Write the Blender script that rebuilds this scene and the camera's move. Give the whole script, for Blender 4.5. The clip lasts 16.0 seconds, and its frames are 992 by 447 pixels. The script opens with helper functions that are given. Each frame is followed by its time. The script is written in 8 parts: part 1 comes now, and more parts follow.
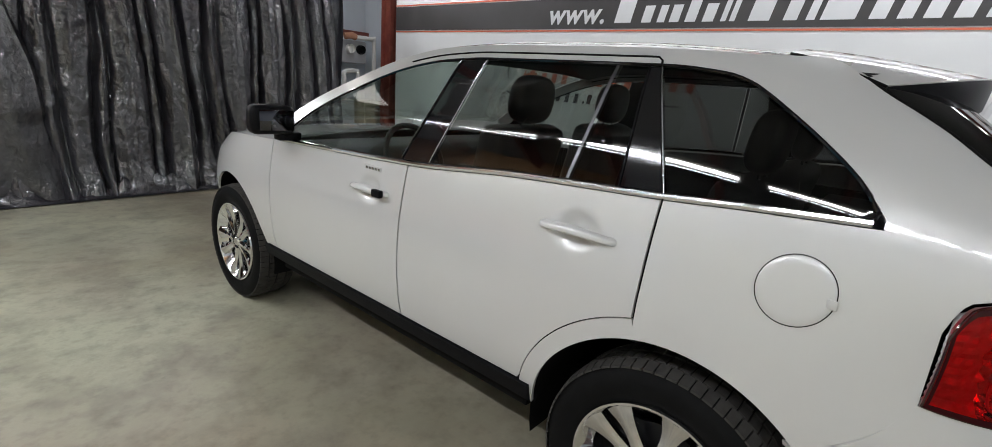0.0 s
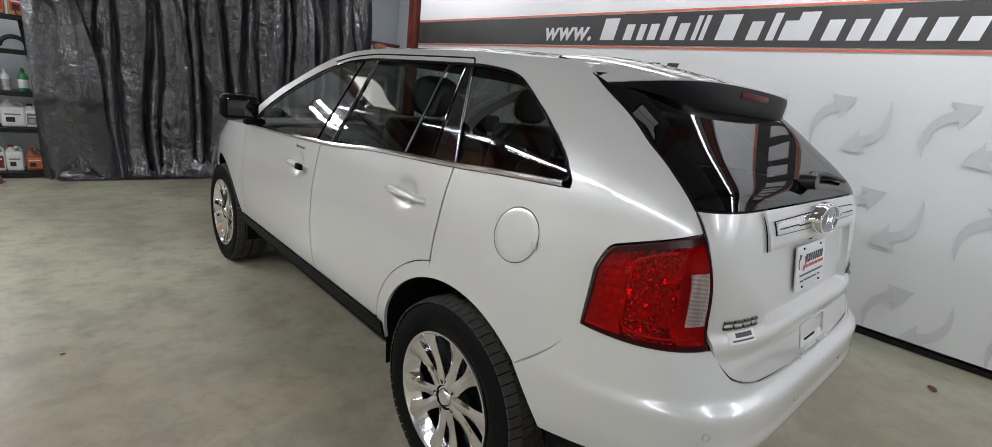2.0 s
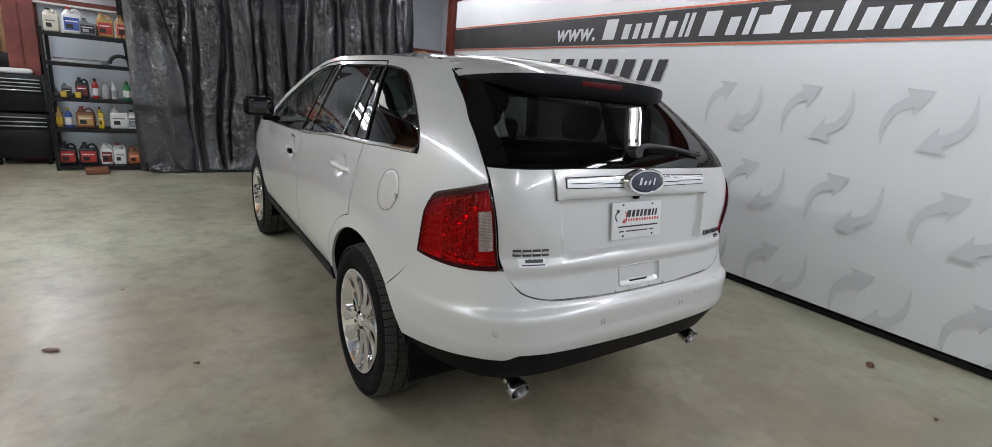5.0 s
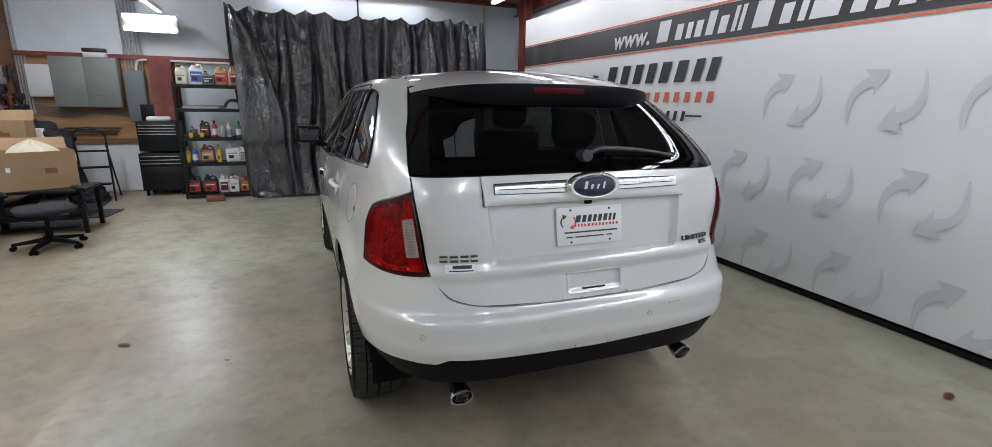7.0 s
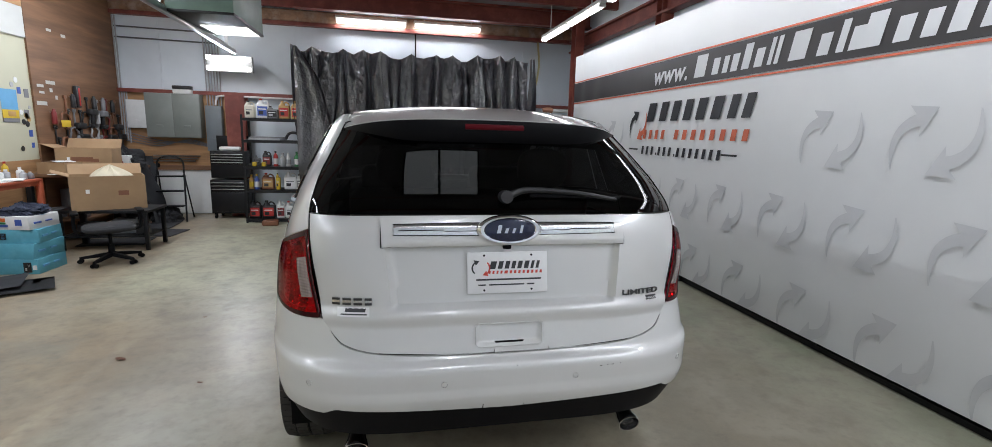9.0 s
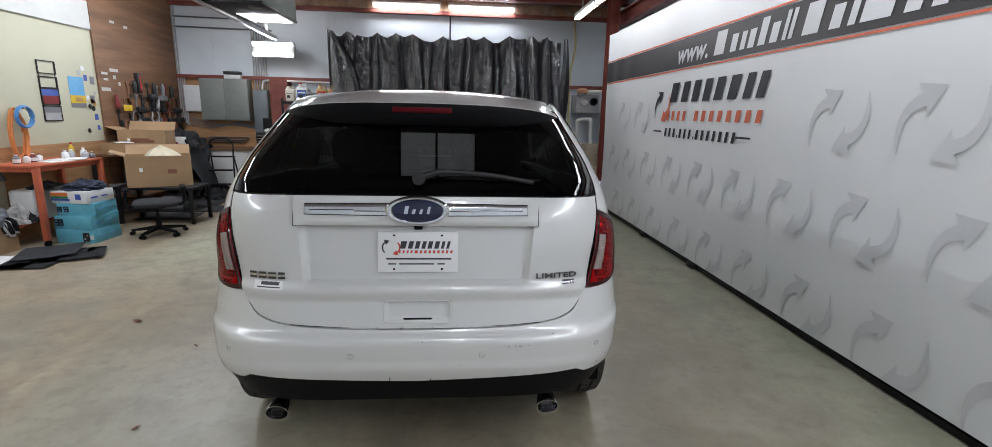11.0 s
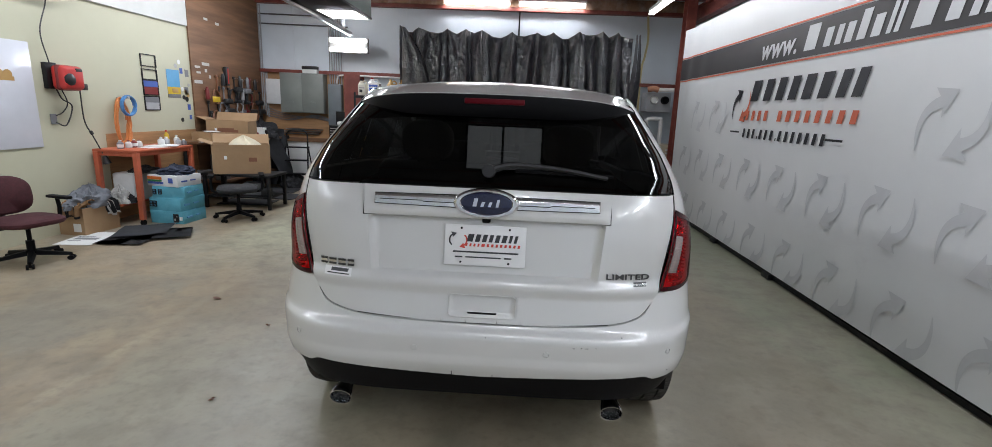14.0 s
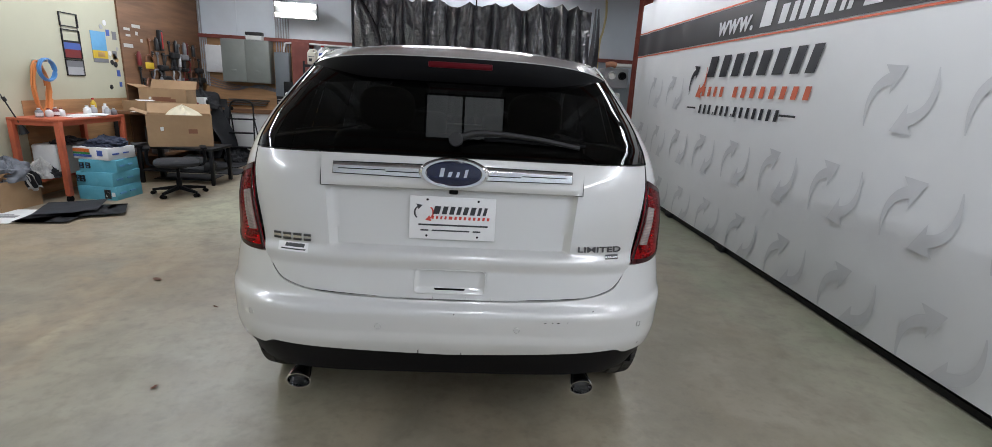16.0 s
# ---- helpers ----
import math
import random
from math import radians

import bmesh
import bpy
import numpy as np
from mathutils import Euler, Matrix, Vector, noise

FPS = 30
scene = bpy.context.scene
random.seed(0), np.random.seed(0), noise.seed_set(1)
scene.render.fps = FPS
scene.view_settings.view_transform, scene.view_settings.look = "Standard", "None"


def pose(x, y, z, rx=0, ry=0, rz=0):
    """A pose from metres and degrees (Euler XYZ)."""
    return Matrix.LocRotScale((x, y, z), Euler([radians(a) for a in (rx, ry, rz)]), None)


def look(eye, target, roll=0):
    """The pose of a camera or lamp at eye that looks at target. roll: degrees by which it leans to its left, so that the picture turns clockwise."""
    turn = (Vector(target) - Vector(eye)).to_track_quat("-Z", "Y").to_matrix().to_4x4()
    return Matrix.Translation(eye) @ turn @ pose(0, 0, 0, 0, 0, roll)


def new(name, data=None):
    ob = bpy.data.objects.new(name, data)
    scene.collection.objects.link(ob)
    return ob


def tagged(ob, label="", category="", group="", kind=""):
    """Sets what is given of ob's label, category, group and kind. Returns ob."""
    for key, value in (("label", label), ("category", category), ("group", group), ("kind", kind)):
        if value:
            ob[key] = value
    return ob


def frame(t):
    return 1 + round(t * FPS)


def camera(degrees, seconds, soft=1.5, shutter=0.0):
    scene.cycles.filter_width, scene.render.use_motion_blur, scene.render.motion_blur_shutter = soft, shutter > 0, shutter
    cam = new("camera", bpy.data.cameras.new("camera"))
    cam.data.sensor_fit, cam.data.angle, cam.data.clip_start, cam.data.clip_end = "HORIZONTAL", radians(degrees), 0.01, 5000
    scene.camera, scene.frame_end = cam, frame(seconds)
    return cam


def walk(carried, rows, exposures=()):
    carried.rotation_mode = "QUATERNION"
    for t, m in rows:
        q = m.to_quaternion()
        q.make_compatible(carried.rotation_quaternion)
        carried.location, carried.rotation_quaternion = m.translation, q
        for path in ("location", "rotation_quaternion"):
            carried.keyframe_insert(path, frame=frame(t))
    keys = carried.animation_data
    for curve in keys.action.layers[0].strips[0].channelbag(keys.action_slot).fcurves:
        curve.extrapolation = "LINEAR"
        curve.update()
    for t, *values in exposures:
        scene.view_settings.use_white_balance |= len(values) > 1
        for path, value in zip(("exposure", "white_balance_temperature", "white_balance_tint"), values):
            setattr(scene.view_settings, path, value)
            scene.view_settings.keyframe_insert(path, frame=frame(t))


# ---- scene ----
cam = camera(89.9, 16.0, soft=0.8)
PATH = [
    (0, (-2.159, -0.386, 1.472), (-0.672, 0.84, 0.935), 4.7),
    (0.5, (-2.021, -0.61, 1.451), (-0.569, 0.67, 0.947), 6.9),
    (1, (-1.962, -0.81, 1.462), (-0.537, 0.501, 0.961), 5.7),
    (1.5, (-1.963, -1.018, 1.469), (-0.545, 0.3, 0.968), 5.2),
    (2, (-1.918, -1.24, 1.465), (-0.575, 0.156, 0.968), 6.8),
    (2.5, (-1.856, -1.442, 1.494), (-0.633, 0.065, 1.011), 6.8),
    (3, (-1.886, -1.601, 1.505), (-0.689, -0.074, 1.019), 5.6),
    (3.5, (-1.956, -1.758, 1.5), (-0.788, -0.21, 1.01), 6.8),
    (4, (-1.921, -1.898, 1.511), (-0.758, -0.348, 1.016), 4.6),
    (4.2, (-1.868, -1.973, 1.51), (-0.706, -0.423, 1.017), 5.3),
    (6.3, (-1.249, -2.349, 1.484), (-0.372, -0.639, 0.934), 2.3),
    (6.5, (-1.188, -2.419, 1.501), (-0.387, -0.65, 1.022), 2.0),
    (7, (-1.055, -2.492, 1.509), (-0.346, -0.683, 1.034), 0.9),
    (7.5, (-0.906, -2.449, 1.512), (-0.226, -0.623, 1.062), 0.4),
    (8, (-0.763, -2.393, 1.504), (-0.119, -0.536, 1.137), 1.2),
    (8.5, (-0.597, -2.482, 1.518), (-0.064, -0.587, 1.164), 1.1),
    (8.7, (-0.514, -2.522, 1.532), (-0.039, -0.611, 1.186), 1.2),
    (10.8, (0.098, -2.586, 1.528), (0.313, -0.646, 1.093), 2.0),
    (11, (0.155, -2.651, 1.549), (0.321, -0.704, 1.122), 1.4),
    (11.5, (0.179, -2.732, 1.569), (0.212, -0.773, 1.168), 0.0),
    (12, (0.182, -2.715, 1.565), (0.187, -0.754, 1.171), -0.6),
    (12.5, (0.167, -2.705, 1.564), (0.136, -0.746, 1.161), -0.5),
    (13, (0.159, -2.671, 1.545), (0.11, -0.714, 1.136), 0.9),
    (13.5, (0.13, -2.633, 1.515), (0.072, -0.68, 1.087), 2.4),
    (14, (0.118, -2.599, 1.525), (0.049, -0.65, 1.083), 2.4),
    (14.5, (0.064, -2.591, 1.519), (-0.017, -0.645, 1.067), 1.8),
    (15, (0.045, -2.567, 1.511), (-0.038, -0.625, 1.04), 1.5),
    (15.5, (0.052, -2.546, 1.497), (0.015, -0.614, 0.98), 2.2),
    (16, (0.073, -2.518, 1.484), (0.185, -0.591, 0.961), 3.4),
]
walk(cam, [(t, look(eye, target, roll)) for t, eye, target, roll in PATH], exposures=[(0, 0.12, 6720, 10), (2.0, 0.06, 6700, 10), (4.0, 0.0, 6650, 10), (7.0, 0.0, 6500, 10), (11.0, -0.03, 6530, 10), (13.5, -0.08, 6530, 10), (16.0, 0.0, 6530, 10)])

# ---- light and exposure ----
world = bpy.data.worlds.new("world")
scene.world = world
world.use_nodes = True
world.node_tree.nodes["Background"].inputs[0].default_value = (0.6, 0.7, 0.8, 1)
world.node_tree.nodes["Background"].inputs[1].default_value = 0.05
TUBE = 7.0      # brightness of the fluorescent tubes
LAMP = 60.0      # watts of each tube fixture's lamp
scene.view_settings.exposure = 0.0


# ---- small mesh kit ----
def link(name, bm, mat, parent=None, smooth=True, label=""):
    bmesh.ops.recalc_face_normals(bm, faces=bm.faces)
    me = bpy.data.meshes.new(name)
    bm.to_mesh(me)
    bm.free()
    for m in (mat if isinstance(mat, (list, tuple)) else [mat]):
        me.materials.append(m)
    if smooth:
        me.shade_smooth()
        me.set_sharp_from_angle(angle=radians(38))
    ob = new(name, me)
    if parent is not None:
        ob.parent = parent
    if label:
        ob["label"] = label
    return ob


def part(name, bm, mat, parent, label="", smooth=True):
    return link(name, bm, mat, parent, smooth, label)


def thing(name, place, label, category, group="", turn=0.0):
    ob = new(name)
    ob.matrix_world = pose(*place, 0, 0, turn)
    ob.empty_display_size = 0.1
    return tagged(ob, label, category, group)


def solo(name, bm, mat, label, category, group="", kind="", smooth=True):
    return tagged(link(name, bm, mat, None, smooth), label, category, group, kind)


def box(bm, x0, x1, y0, y1, z0, z1, bevel=0.0, seg=2, m=None, mi=0):
    r = bmesh.ops.create_cube(bm, size=1.0)
    vs = r["verts"]
    mm = Matrix.Translation(((x0 + x1) / 2, (y0 + y1) / 2, (z0 + z1) / 2)) @ Matrix.Diagonal((abs(x1 - x0), abs(y1 - y0), abs(z1 - z0), 1))
    bmesh.ops.transform(bm, matrix=mm, verts=vs)
    fs = {f for v in vs for f in v.link_faces}
    if bevel:
        es = list({e for v in vs for e in v.link_edges})
        q = bmesh.ops.bevel(bm, geom=es, offset=bevel, segments=seg, profile=0.5, affect="EDGES", clamp_overlap=True)
        fs = {f for f in q["faces"]} | {f for f in fs if f.is_valid}
        vs = list({v for f in fs for v in f.verts})
    if m is not None:
        bmesh.ops.transform(bm, matrix=m, verts=vs)
    for f in fs:
        f.material_index = mi
    return vs


def boxed(*a, **k):
    bm = bmesh.new()
    box(bm, *a, **k)
    return bm


def cyl(bm, p, q, r, r2=None, seg=16, caps=True, mi=0):
    p, q = Vector(p), Vector(q)
    d = q - p
    m = Matrix.Translation((p + q) / 2) @ d.to_track_quat("Z", "Y").to_matrix().to_4x4()
    o = bmesh.ops.create_cone(bm, cap_ends=caps, cap_tris=False, segments=seg, radius1=r, radius2=r if r2 is None else r2, depth=d.length, matrix=m)
    for f in {f for v in o["verts"] for f in v.link_faces}:
        f.material_index = mi
    return o["verts"]


def lathe(bm, prof, seg=32, m=None, mi=0, caps=True):
    """Turn a profile of (radius, height) about z."""
    rows = []
    for r, h in prof:
        rows.append([bm.verts.new((r * math.cos(2 * math.pi * i / seg), r * math.sin(2 * math.pi * i / seg), h)) for i in range(seg)])
    for a, b in zip(rows, rows[1:]):
        for i in range(seg):
            j = (i + 1) % seg
            f = bm.faces.new((a[i], a[j], b[j], b[i]))
            f.material_index = mi
    for row, r in ((rows[0], prof[0][0]), (rows[-1], prof[-1][0])):
        if caps and r > 1e-4:
            bm.faces.new(row).material_index = mi
    vs = [v for row in rows for v in row]
    if m is not None:
        bmesh.ops.transform(bm, matrix=m, verts=vs)
    bmesh.ops.remove_doubles(bm, verts=vs, dist=1e-6)


def tube(bm, pts, r, seg=8, mi=0, flat=1.0):
    """A round bar along points; flat squeezes it across."""
    pts = [Vector(p) for p in pts]
    rows, side = [], None
    for i, p in enumerate(pts):
        d = (pts[min(i + 1, len(pts) - 1)] - pts[max(i - 1, 0)]).normalized()
        if side is None:
            side = d.orthogonal().normalized()
        side = (side - d * side.dot(d)).normalized()
        up = d.cross(side)
        rr = r(i / (len(pts) - 1)) if callable(r) else r
        rows.append([bm.verts.new(p + (side * math.cos(2 * math.pi * k / seg) * flat + up * math.sin(2 * math.pi * k / seg)) * rr) for k in range(seg)])
    for a, b in zip(rows, rows[1:]):
        for k in range(seg):
            bm.faces.new((a[k], a[(k + 1) % seg], b[(k + 1) % seg], b[k])).material_index = mi
    bm.faces.new(rows[0][::-1]).material_index = mi
    bm.faces.new(rows[-1]).material_index = mi


def spline(pts, n=8):
    """Smooth run of points through the given ones."""
    P = [Vector(p) for p in pts]
    P = [P[0] * 2 - P[1]] + P + [P[-1] * 2 - P[-2]]
    out = []
    for a, b, c, d in zip(P, P[1:], P[2:], P[3:]):
        for k in range(n):
            t = k / n
            out.append(0.5 * (2 * b + (c - a) * t + (2 * a - 5 * b + 4 * c - d) * t * t + (3 * b - a - 3 * c + d) * t ** 3))
    out.append(P[-2])
    return out


def sheet(bm, grid, mi=0):
    """Quads over rows of points."""
    rows = [[bm.verts.new(p) for p in r] for r in grid]
    for a, b in zip(rows, rows[1:]):
        for i in range(len(a) - 1):
            bm.faces.new((a[i], a[i + 1], b[i + 1], b[i])).material_index = mi
    return rows


def slab_from(bm, outline, m, depth, mi=0):
    """A flat plate of the 2D outline (x, y), depth thick downwards in z, moved by m."""
    top = [bm.verts.new(m @ Vector((x, y, 0))) for x, y in outline]
    low = [bm.verts.new(m @ Vector((x, y, -depth))) for x, y in outline]
    bm.faces.new(top).material_index = mi
    bm.faces.new(low[::-1]).material_index = mi
    for i in range(len(top)):
        j = (i + 1) % len(top)
        bm.faces.new((top[i], low[i], low[j], top[j])).material_index = mi


def smooth_table(*pairs):
    """A smooth function through a few pairs, without overshoot."""
    xs, ys = [p[0] for p in pairs], [p[1] for p in pairs]
    h = [b - a for a, b in zip(xs, xs[1:])]
    d = [(b - a) / k for a, b, k in zip(ys, ys[1:], h)]
    m = [d[0]] + [0 if a * b <= 0 else 2 * a * b / (a + b) for a, b in zip(d, d[1:])] + [d[-1]]

    def f(x):
        if x <= xs[0]:
            return ys[0] + m[0] * (x - xs[0])
        if x >= xs[-1]:
            return ys[-1] + m[-1] * (x - xs[-1])
        i = 0
        while x > xs[i + 1]:
            i += 1
        t = (x - xs[i]) / h[i]
        return ((1 + 2 * t) * (1 - t) ** 2 * ys[i] + t * (1 - t) ** 2 * h[i] * m[i] + t * t * (3 - 2 * t) * ys[i + 1] + t * t * (t - 1) * h[i] * m[i + 1])
    return f


# ---- materials ----
def material(name, colour, rough=0.5, metal=0.0, spec=0.5, coat=0.0, vary=0.0, scale=6.0, stain=None, stain_scale=1.2, stain_amount=0.5,
             bump=0.0, bump_scale=60.0, stretch=(1, 1, 1), random_shift=0.0, rough_vary=0.0):
    m = bpy.data.materials.new(name)
    m.use_nodes = True
    t = m.node_tree
    b = t.nodes["Principled BSDF"]
    b.inputs["Roughness"].default_value = rough
    b.inputs["Metallic"].default_value = metal
    b.inputs["Specular IOR Level"].default_value = spec
    b.inputs["Coat Weight"].default_value = coat
    b.inputs["Coat Roughness"].default_value = 0.03
    col = (*colour, 1)
    b.inputs["Base Color"].default_value = col
    geo = t.nodes.new("ShaderNodeNewGeometry")
    mp = t.nodes.new("ShaderNodeMapping")
    mp.inputs["Scale"].default_value = stretch
    t.links.new(geo.outputs["Position"], mp.inputs["Vector"])

    def noisy(s, detail=5.0, rgh=0.6):
        n = t.nodes.new("ShaderNodeTexNoise")
        n.inputs["Scale"].default_value = s
        n.inputs["Detail"].default_value = detail
        n.inputs["Roughness"].default_value = rgh
        t.links.new(mp.outputs["Vector"], n.inputs["Vector"])
        return n

    def ramp(src, lo, hi, c0, c1):
        r = t.nodes.new("ShaderNodeMapRange")
        r.inputs[1].default_value, r.inputs[2].default_value = lo, hi
        r.inputs[3].default_value, r.inputs[4].default_value = c0, c1
        t.links.new(src, r.inputs[0])
        return r.outputs[0]

    def mix(fac, a, c, blend="MIX"):
        x = t.nodes.new("ShaderNodeMix")
        x.data_type, x.blend_type = "RGBA", blend
        for sock, v in ((0, fac), (6, a), (7, c)):
            if hasattr(v, "is_output"):
                t.links.new(v, x.inputs[sock])
            else:
                x.inputs[sock].default_value = v
        return x.outputs[2]

    cur = col
    if vary:
        f = ramp(noisy(scale).outputs["Fac"], 0.3, 0.7, 1 - vary, 1 + vary)
        cur = mix(1.0, cur, f, "MULTIPLY")
    if stain:
        f = ramp(noisy(stain_scale, 6, 0.65).outputs["Fac"], 0.48, 0.68, 0.0, stain_amount)
        cur = mix(f, cur, (*stain, 1))
    if random_shift:
        oi = t.nodes.new("ShaderNodeObjectInfo")
        f = ramp(oi.outputs["Random"], 0, 1, 1 - random_shift, 1 + random_shift)
        cur = mix(1.0, cur, f, "MULTIPLY")
    if hasattr(cur, "is_output"):
        t.links.new(cur, b.inputs["Base Color"])
    if rough_vary:
        t.links.new(ramp(noisy(scale * 0.7).outputs["Fac"], 0.3, 0.7, max(0.02, rough - rough_vary), rough + rough_vary), b.inputs["Roughness"])
    if bump:
        bp = t.nodes.new("ShaderNodeBump")
        bp.inputs["Strength"].default_value = bump
        bp.inputs["Distance"].default_value = 0.004
        t.links.new(noisy(bump_scale, 4).outputs["Fac"], bp.inputs["Height"])
        t.links.new(bp.outputs[0], b.inputs["Normal"])
    m["kit"] = 1
    return m


def emitter(name, colour, power):
    m = bpy.data.materials.new(name)
    m.use_nodes = True
    b = m.node_tree.nodes["Principled BSDF"]
    b.inputs["Base Color"].default_value = (0.9, 0.9, 0.9, 1)
    b.inputs["Emission Color"].default_value = (*colour, 1)
    b.inputs["Emission Strength"].default_value = power
    return m


def glass(name, tint, gloss=1.0):
    """Tinted pane: sees through, with a mirror gloss by Fresnel."""
    m = bpy.data.materials.new(name)
    m.use_nodes = True
    t = m.node_tree
    t.nodes.clear()
    o = t.nodes.new("ShaderNodeOutputMaterial")
    a = t.nodes.new("ShaderNodeBsdfTransparent")
    a.inputs[0].default_value = (*tint, 1)
    g = t.nodes.new("ShaderNodeBsdfGlossy")
    g.inputs["Roughness"].default_value = 0.015
    g.inputs["Color"].default_value = (gloss, gloss, gloss, 1)
    lw = t.nodes.new("ShaderNodeLayerWeight")
    lw.inputs[0].default_value = 0.5
    pw = t.nodes.new("ShaderNodeMath")
    pw.operation = "POWER"
    pw.inputs[1].default_value = 4.5
    f = t.nodes.new("ShaderNodeMath")
    f.operation = "MULTIPLY_ADD"
    f.inputs[1].default_value, f.inputs[2].default_value = 0.92, 0.055
    t.links.new(lw.outputs["Facing"], pw.inputs[0])
    t.links.new(pw.outputs[0], f.inputs[0])
    x = t.nodes.new("ShaderNodeMixShader")
    t.links.new(f.outputs[0], x.inputs[0])
    t.links.new(a.outputs[0], x.inputs[1])
    t.links.new(g.outputs[0], x.inputs[2])
    t.links.new(x.outputs[0], o.inputs[0])
    return m


def concrete():
    """Sealed shop floor: grey-green concrete with worn brown and pale patches, and light painted in before the curtain.
    """
    m = material("concrete_floor", (0.296, 0.271, 0.193), 0.46, vary=0.14, scale=2.2, stain=(0.36, 0.275, 0.19), stain_scale=0.5, stain_amount=0.7,
                 bump=0.12, bump_scale=140, rough_vary=0.12)
    t = m.node_tree
    b = t.nodes["Principled BSDF"]
    src = b.inputs["Base Color"].links[0].from_socket
    geo = t.nodes.new("ShaderNodeNewGeometry")

    def patches(scale, lo, hi, colour, amount, src, detail=8.0):
        n = t.nodes.new("ShaderNodeTexNoise")
        n.inputs["Scale"].default_value, n.inputs["Detail"].default_value, n.inputs["Roughness"].default_value = scale, detail, 0.58
        mp = t.nodes.new("ShaderNodeMapping")
        mp.inputs["Location"].default_value = (scale * 3.1, 7.7, 1.3)
        t.links.new(geo.outputs["Position"], mp.inputs["Vector"])
        t.links.new(mp.outputs[0], n.inputs["Vector"])
        r = t.nodes.new("ShaderNodeMapRange")
        r.inputs[1].default_value, r.inputs[2].default_value, r.inputs[3].default_value, r.inputs[4].default_value = lo, hi, 0, amount
        t.links.new(n.outputs["Fac"], r.inputs[0])
        x = t.nodes.new("ShaderNodeMix")
        x.data_type = "RGBA"
        x.inputs[7].default_value = (*(0.81 * c for c in colour), 1)
        t.links.new(r.outputs[0], x.inputs[0])
        t.links.new(src, x.inputs[6])
        return x.outputs[2]

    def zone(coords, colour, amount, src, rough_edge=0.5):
        """A worn or brightened zone: coords(x, y sockets' maths) as a list of (axis, from, to) ramps, frayed by noise.
        """
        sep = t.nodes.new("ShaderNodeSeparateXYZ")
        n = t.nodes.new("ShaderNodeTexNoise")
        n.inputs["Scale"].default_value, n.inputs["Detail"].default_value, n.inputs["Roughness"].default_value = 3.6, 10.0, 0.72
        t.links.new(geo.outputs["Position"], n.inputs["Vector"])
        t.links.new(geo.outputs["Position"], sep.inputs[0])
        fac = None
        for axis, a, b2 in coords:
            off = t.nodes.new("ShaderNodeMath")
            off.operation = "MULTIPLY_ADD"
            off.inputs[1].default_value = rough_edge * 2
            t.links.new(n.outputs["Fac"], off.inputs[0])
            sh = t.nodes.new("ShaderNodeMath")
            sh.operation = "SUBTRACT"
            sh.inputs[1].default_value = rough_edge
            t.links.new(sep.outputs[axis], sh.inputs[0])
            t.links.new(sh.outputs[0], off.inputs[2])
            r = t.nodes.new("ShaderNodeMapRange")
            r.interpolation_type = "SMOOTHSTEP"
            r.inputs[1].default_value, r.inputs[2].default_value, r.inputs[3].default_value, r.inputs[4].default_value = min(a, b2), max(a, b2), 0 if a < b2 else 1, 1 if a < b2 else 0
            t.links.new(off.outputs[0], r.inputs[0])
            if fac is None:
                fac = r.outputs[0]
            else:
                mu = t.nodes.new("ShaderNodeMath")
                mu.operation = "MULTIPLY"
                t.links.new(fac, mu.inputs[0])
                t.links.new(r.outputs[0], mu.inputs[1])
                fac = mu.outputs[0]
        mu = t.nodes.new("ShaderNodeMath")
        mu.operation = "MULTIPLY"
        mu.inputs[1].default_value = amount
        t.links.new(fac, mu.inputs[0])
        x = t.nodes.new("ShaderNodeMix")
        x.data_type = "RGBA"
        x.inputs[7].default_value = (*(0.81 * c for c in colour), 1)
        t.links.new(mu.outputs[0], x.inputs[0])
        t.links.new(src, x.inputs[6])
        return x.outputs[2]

    src = zone([(0, -1.95, -2.3)], (0.42, 0.325, 0.21), 0.92, src)
    src = zone([(0, 1.75, 2.15)], (0.285, 0.318, 0.208), 0.85, src, 0.35)
    src = zone([(0, 0.75, 1.1), (0, 2.15, 1.85)], (0.335, 0.285, 0.20), 0.6, src, 0.4)
    # greenish concrete by the curtain, painted paler to stand for the light there
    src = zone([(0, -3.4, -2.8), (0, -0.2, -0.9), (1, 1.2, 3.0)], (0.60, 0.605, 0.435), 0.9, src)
    src = patches(0.4, 0.52, 0.66, (0.28, 0.285, 0.21), 0.5, src)
    src = zone([(0, -2.30, -2.245), (0, -2.17, -2.225), (1, -0.7, -0.3), (1, 1.5, 1.1)], (0.52, 0.44, 0.31), 0.75, src, 0.10)
    src = zone([(0, -2.62, -2.50), (0, -2.36, -2.46), (1, -0.2, 0.2), (1, 1.2, 0.7)], (0.48, 0.41, 0.29), 0.5, src, 0.30)
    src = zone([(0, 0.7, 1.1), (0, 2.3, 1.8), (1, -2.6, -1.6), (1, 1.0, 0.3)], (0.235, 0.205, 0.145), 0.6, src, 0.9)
    src = zone([(0, -3.6, -3.3), (0, -2.5, -2.8), (1, -0.2, 0.1), (1, 1.5, 1.2)], (0.30, 0.275, 0.215), 0.8, src, 0.7)
    src = patches(0.75, 0.50, 0.64, (0.29, 0.225, 0.145), 0.55, src)
    src = patches(1.3, 0.46, 0.66, (0.46, 0.41, 0.32), 0.50, src)
    src = patches(3.1, 0.46, 0.68, (0.225, 0.200, 0.150), 0.60, src)
    src = patches(8.5, 0.50, 0.74, (0.18, 0.155, 0.115), 0.50, src)
    src = patches(22.0, 0.52, 0.85, (0.15, 0.125, 0.10), 0.4, src, 5.0)
